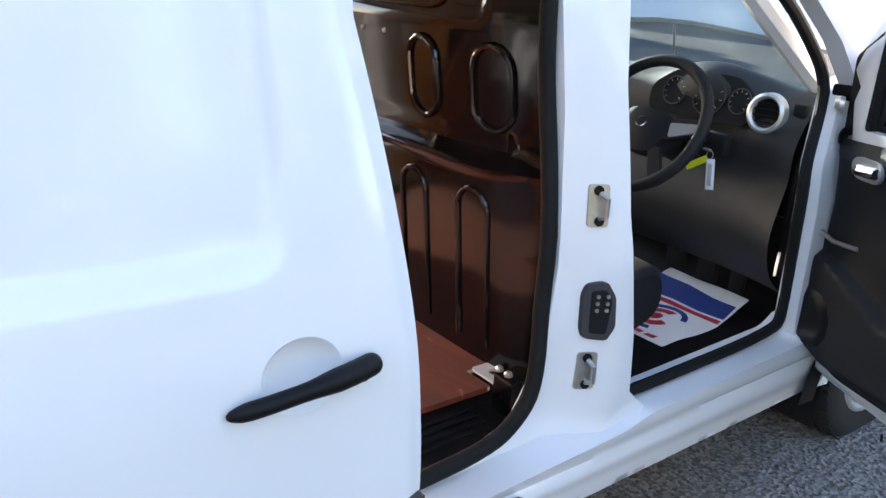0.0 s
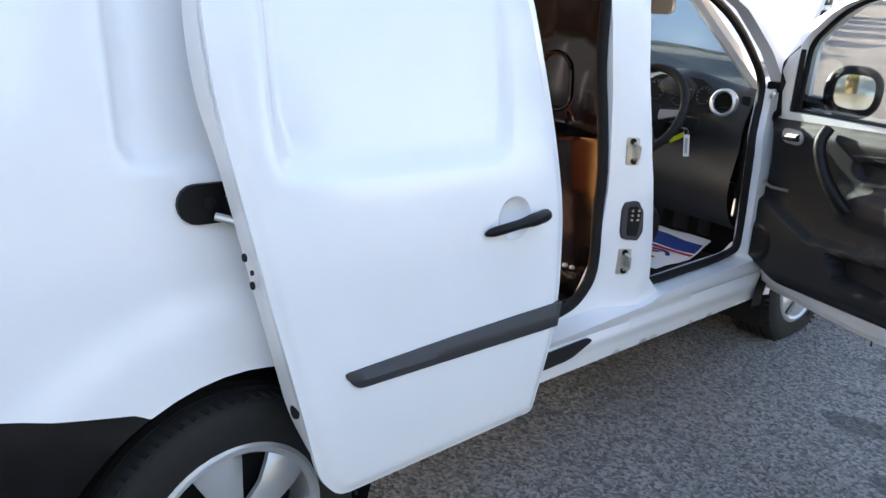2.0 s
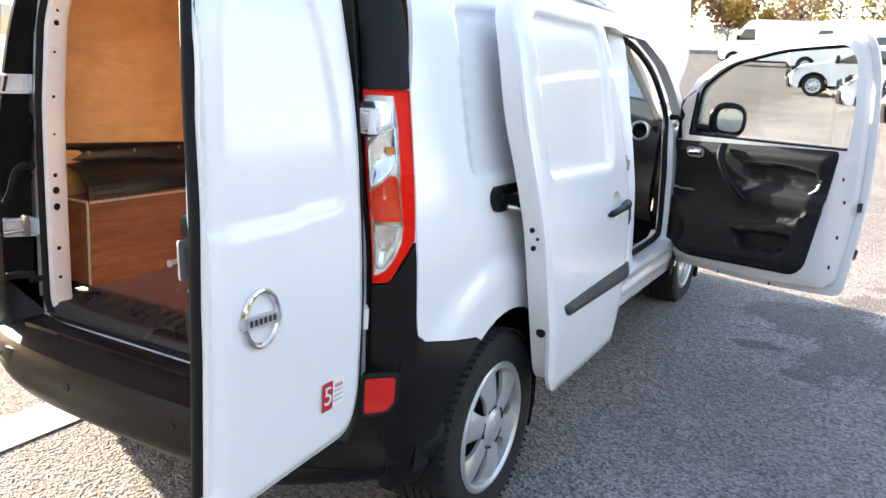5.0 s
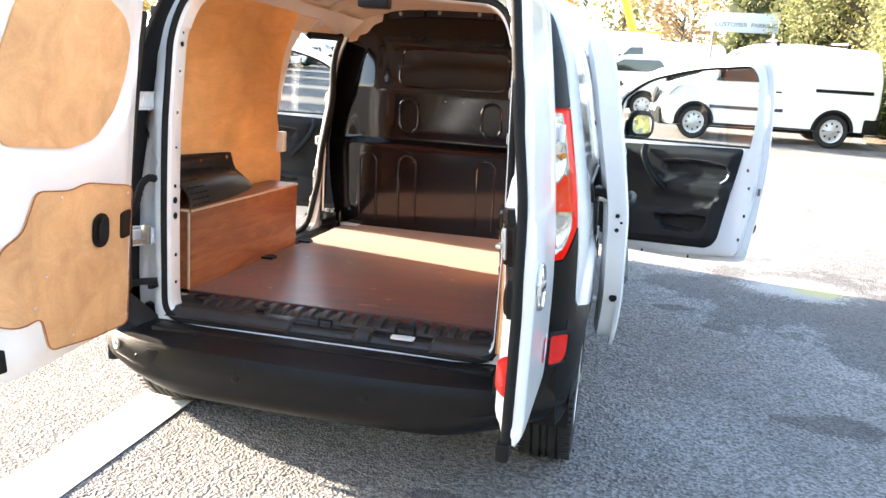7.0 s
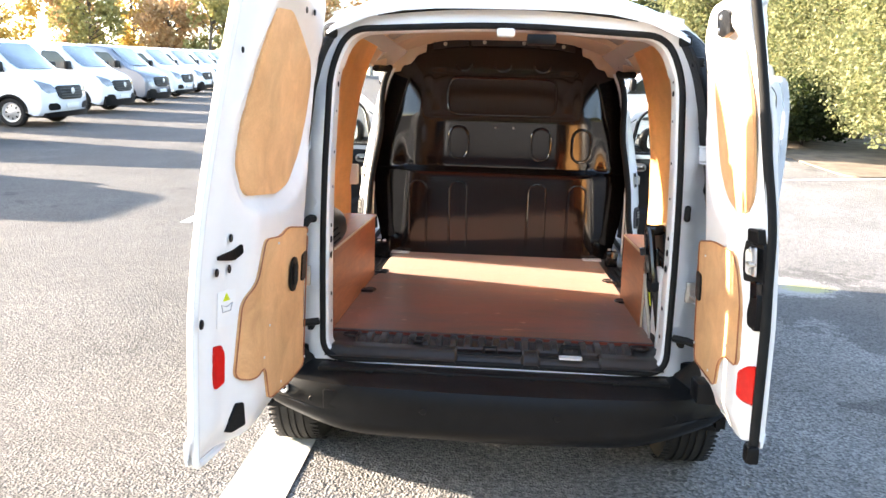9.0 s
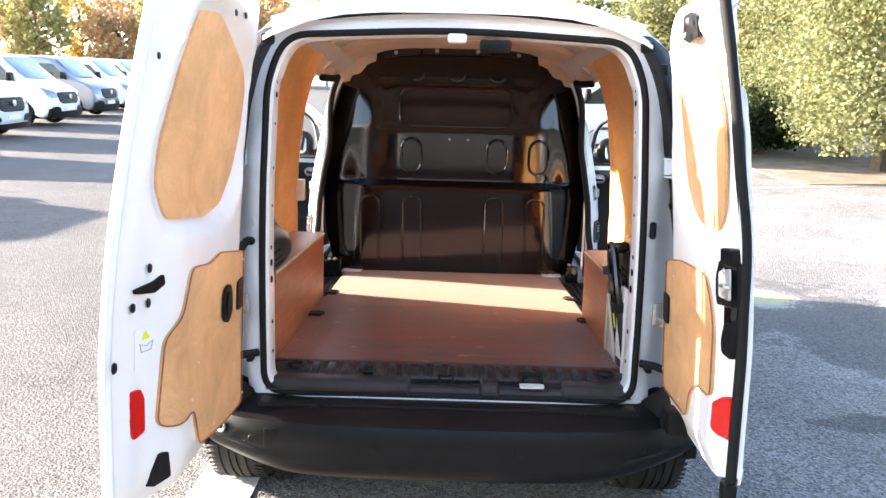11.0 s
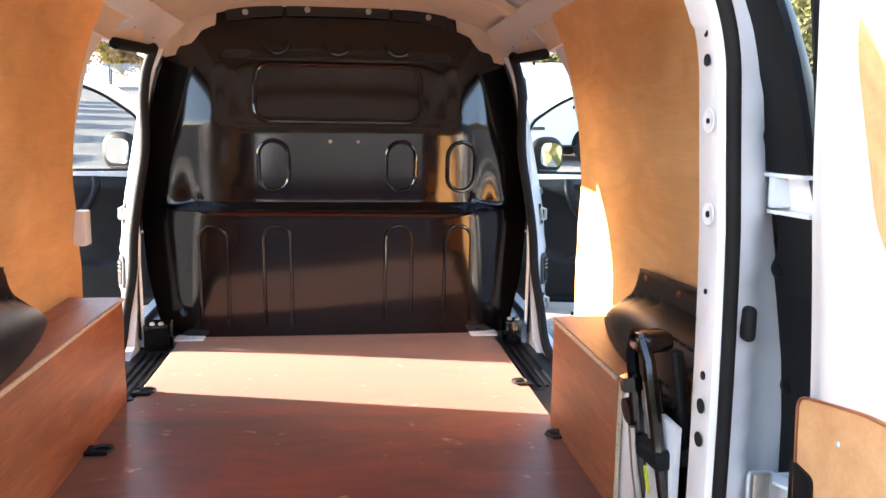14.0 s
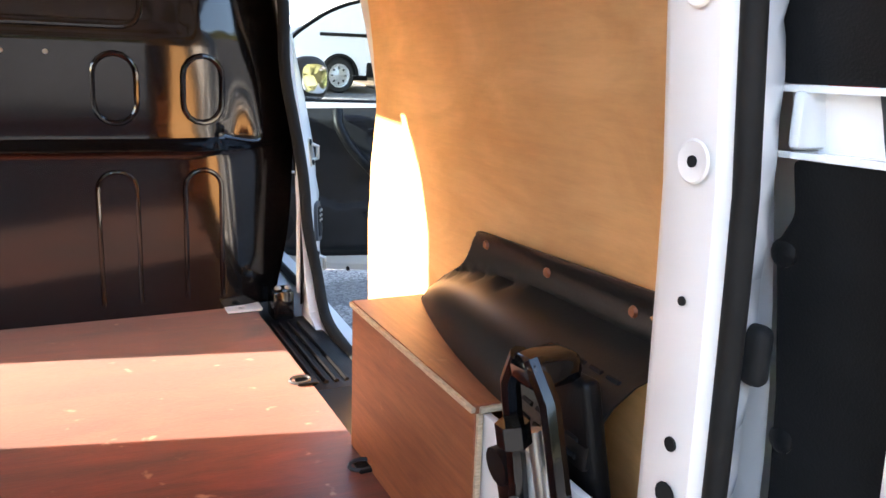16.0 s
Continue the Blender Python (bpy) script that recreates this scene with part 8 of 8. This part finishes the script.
fence_line((-42, 76), (6, 76))
sign = thing("parking_sign", "pale blue board lettered CUSTOMER PARKING on two posts", "sign", (4.7, 27.0, ground_z(4.7, 27)))
SIGNB = mat("sign_board", (0.52, 0.60, 0.68), 0.4, var=0.04)
part("board", box(-1.35, 1.00, -0.02, 0.02, 2.42, 3.06, 0.01), SIGNB, sign)
for x in (-1.1, 0.9):
    part("post", tube([(x, 0.05, 0), (x, 0.05, 3.06)], 0.04, n=8), FENCE, sign)
lettering("CUSTOMER", 0.205, Matrix.Translation((-0.55, -0.024, 2.66)) @ pose(0, 0, 0, 90, 0, 0), MOULD, sign, "word")
lettering("PARKING", 0.205, Matrix.Translation((0.53, -0.024, 2.66)) @ pose(0, 0, 0, 90, 0, 0), MOULD, sign, "word")

BARK = mat("bark", (0.13, 0.105, 0.085), 0.9, var=0.4, scale=8, bump=1.0, bscale=25)


def leaf_mat(name, c1, c2):
    m = mat(name, c1, 0.65, var=0.2)
    nt = m.node_tree
    b = nt.nodes["Principled BSDF"]
    gi = nt.nodes.new("ShaderNodeNewGeometry")
    r = nt.nodes.new("ShaderNodeValToRGB")
    r.color_ramp.elements[0].color, r.color_ramp.elements[1].color = (*c1, 1), (*c2, 1)
    nt.links.new(gi.outputs["Random Per Island"], r.inputs["Fac"])
    nt.links.new(r.outputs["Color"], b.inputs["Base Color"])
    tl = nt.nodes.new("ShaderNodeBsdfTranslucent")
    nt.links.new(r.outputs["Color"], tl.inputs["Color"])
    ms = nt.nodes.new("ShaderNodeMixShader")
    ms.inputs["Fac"].default_value = 0.4
    nt.links.new(b.outputs[0], ms.inputs[1])
    nt.links.new(tl.outputs[0], ms.inputs[2])
    nt.links.new(ms.outputs[0], nt.nodes["Material Output"].inputs["Surface"])
    return m


CONIFER = leaf_mat("conifer_foliage", (0.11, 0.138, 0.056), (0.285, 0.283, 0.140))
YEW = leaf_mat("dark_shrub_foliage", (0.020, 0.035, 0.012), (0.05, 0.07, 0.02))
GOLD = leaf_mat("golden_leaves", (0.44, 0.29, 0.07), (0.60, 0.44, 0.13))
RUST = leaf_mat("rust_leaves", (0.40, 0.24, 0.12), (0.56, 0.38, 0.20))
OLIVE = leaf_mat("olive_leaves", (0.24, 0.23, 0.08), (0.42, 0.37, 0.15))


def leaves(points, size, rnd):
    vs, fs = [], []
    for p in points:
        s = size * rnd.uniform(0.6, 1.5)
        q = Euler((rnd.uniform(-1.2, 1.2), rnd.uniform(-1.2, 1.2), rnd.uniform(0, 6.28))).to_matrix()
        k = len(vs)
        for a, b, c in ((-0.5, -0.15, 0), (0.1, -0.5, 0.1), (0.6, 0.1, 0), (0.0, 0.55, 0.12), (-0.45, 0.3, 0)):
            v = p + q @ Vector((a * s, b * s, c * s))
            vs.append(tuple(v))
        fs.append((k, k + 1, k + 2, k + 3, k + 4))
    return vs, fs


def tree(at, height, radius, material, seed, label, category="tree", conifer=False, density=1.0, size=0.2, group=""):
    rnd = random.Random(seed)
    x, y = at
    base = thing("tree", label, category, (x, y, ground_z(x, y)), group)
    bm = bmesh.new()
    top = height * (0.95 if conifer else 0.7)
    tube([(rnd.uniform(-0.05, 0.05) * k, rnd.uniform(-0.05, 0.05) * k, top * k / 5) for k in range(6)], [max(0.02, height * 0.022 * (1 - k / 6)) for k in range(6)], n=7, bm=bm)
    clumps = []
    nl = 34 if not conifer else 60
    for i in range(nl):
        t = rnd.uniform(0.18, 0.98) if not conifer else rnd.uniform(0.15, 0.98)
        a = rnd.uniform(0, 6.28)
        if conifer:
            r = radius * (0.62 + 0.38 * math.sin(min(1, (1 - t) * 2.4) * math.pi / 2)) * (1 - 0.75 * max(0, t - 0.55) / 0.45) * rnd.uniform(0.75, 1.08)
            e = Vector((r * math.cos(a), r * math.sin(a), height * t))
        else:
            t = rnd.uniform(0.20, 1.0)
            r = radius * math.sqrt(max(0.05, 1 - ((t - 0.58) / 0.46) ** 2)) * rnd.uniform(0.55, 1.1)
            e = Vector((r * math.cos(a), r * math.sin(a), height * t))
        s0 = Vector((0, 0, max(0.1 * height, e.z * 0.75 - 0.2)))
        if s0.z < top:
            tube([s0, s0.lerp(e, 0.5) + Vector((0, 0, 0.1)), e], [height * 0.007, height * 0.004, 0.008], n=5, bm=bm)
        clumps.append(e)
    part("trunk", bm, BARK, base)
    pts = []
    cr = radius * (0.42 if conifer else 0.36)
    for e in clumps:
        for _ in range(int(95 * density)):
            d = Vector((rnd.gauss(0, 1), rnd.gauss(0, 1), rnd.gauss(0, 0.9)))
            d = d.normalized() * (rnd.random() ** 0.4) * cr
            pts.append(e * rnd.uniform(0.9, 1.02) + d)
    vs, fs = leaves([p for p in pts if p.z > (0.15 if height < 3 else 0.50)], size, rnd)
    me = bpy.data.meshes.new("crown")
    me.from_pydata(vs, [], fs)
    me.materials.append(material)
    o = new("crown", me)
    o.parent = base
    return base


GC = "conifers along the car park edge"
for i, (x, y, h, r) in enumerate(((7.9, 11.6, 6.5, 1.7), (8.6, 13.9, 7.2, 1.9), (9.2, 16.6, 7.0, 2.0), (9.6, 19.6, 7.4, 2.1), (9.9, 23.0, 7.2, 2.2), (8.3, 26.5, 6.8, 2.2))):
    tree((x, y), h, r, CONIFER, 10 + i, "tall sunlit yellow-green conifer with a bare lower trunk", "conifer tree", True, density=10.0 if i < 3 else 5.0, size=0.054 if i < 3 else 0.08, group=GC)


# unseen conifers to the right and behind, added for foliage reflections in mirror and paint
for i, (x, y, h, r) in enumerate(((17.0, 8.6, 7.0, 2.2), (17.4, 4.4, 7.4, 2.3), (17.6, 0.0, 7.0, 2.2), (17.2, -4.6, 7.4, 2.3), (16.4, -9.2, 7.0, 2.3), (13.6, -13.6, 7.2, 2.3), (9.4, -16.6, 7.4, 2.4), (4.8, -18.4, 7.0, 2.4), (0.0, -19.0, 7.4, 2.4), (-4.8, -18.6, 7.0, 2.4), (-9.6, -17.6, 7.2, 2.4))):
    tree((x, y), h, r, CONIFER, 40 + i, "tall sunlit yellow-green conifer with a bare lower trunk", "conifer tree", True, density=0.6, size=0.30, group=GC)


def hedge(p0, p1, h, w, material, seed, label):
    rnd = random.Random(seed)
    a, b = Vector(p0), Vector(p1)
    d, L = (b - a).normalized(), (b - a).length
    n = Vector((-d.y, d.x))
    pts = []
    for _ in range(int(L * h * 130)):
        u, f = rnd.uniform(0, L), rnd.random()
        side_ = rnd.choice((-1, 1))
        if f < 0.8:
            q = a + d * u + n * (side_ * w / 2 * rnd.uniform(0.9, 1.04))
            z = rnd.uniform(0.05, h) + 0.05 * math.sin(u * 2.1)
        else:
            q = a + d * u + n * rnd.uniform(-w / 2, w / 2)
            z = h * rnd.uniform(0.97, 1.02) + 0.06 * math.sin(u * 1.7)
        pts.append(Vector((q.x, q.y, ground_z(q.x, q.y) + z)))
    vs, fs = leaves(pts, 0.16, rnd)
    me = bpy.data.meshes.new("hedge")
    me.from_pydata(vs, [], fs)
    me.materials.append(material)
    o = tagged(new("hedge", me), label, "hedge")
    core = box(0, L, -w * 0.42, w * 0.42, 0.0, h * 0.95, 0.05)
    k = part("core", core, YEW, o)
    m_ = (a + b) / 2
    k.matrix_basis = Matrix.Translation((a.x, a.y, min(ground_z(*a), ground_z(*b)) - 0.02)) @ Matrix.Rotation(math.atan2(d.y, d.x), 4, "Z")
    return o


hedge((4.6, 31.0), (9.4, 29.0), 4.6, 1.4, CONIFER, 71, "tall clipped yellow-green hedge behind the parked vans")
for i, (x, y, h) in enumerate(((7.2, 17.0, 1.45), (7.9, 19.0, 1.6), (6.7, 20.8, 1.4))):
    tree((x, y), h, 1.0, YEW, 90 + i, "low dark evergreen shrub beneath the conifers", "shrub", True, density=4.5, size=0.06, group="shrubs beneath the conifers")
rt = random.Random(5)
for i in range(24):
    x = -53 + i * 2.9 + rt.uniform(-1, 1)
    y = 79 + (0, 9, 4, 14)[i % 4] + rt.uniform(-1, 1)
    m = (GOLD, OLIVE, RUST, GOLD, OLIVE, RUST, RUST)[i % 7]
    nm = {GOLD.name: "golden", OLIVE.name: "olive-green", RUST.name: "rust-brown"}[m.name]
    tree((x, y), rt.uniform(8.5, 12), rt.uniform(2.3, 3.3), m, 200 + i, "autumn tree with %s leaves beyond the fence" % nm, "tree", False, density=0.9 if i < 15 else 0.3, size=0.30, group="autumn trees beyond the fence")
VERGE = mat("leaf_litter_verge", (0.215, 0.175, 0.135), 0.95, var=0.4, scale=2.5, bump=1.0, bscale=30)
tagged(part("verge", plate(rounded([(5.9, 11.2), (13.5, 13.0), (13.5, 34), (4.0, 34), (4.2, 28.2), (6.2, 22.0)], 0.5), lambda a, b, d: Vector((a, b, ground_z(a, b) + 0.03 + d)), 0.028, grid=0.8), VERGE), "brown leaf-littered verge under the conifers", "verge", kind="structure")


# ---- keep every thing at most three levels deep ----
def world_of(ob):
    m = ob.matrix_basis.copy()
    while ob.parent:
        ob = ob.parent
        m = ob.matrix_basis @ m
    return m


def lineage(ob):
    out = [ob]
    while out[-1].parent:
        out.append(out[-1].parent)
    return out


deep = [(len(lineage(o)), o) for o in scene.objects if len(lineage(o)) > 3]
for _, o in sorted(deep, key=lambda q: q[0]):
    m = world_of(o)
    keep = lineage(o)[-2]
    o.parent = keep
    o.matrix_basis = world_of(keep).inverted() @ m
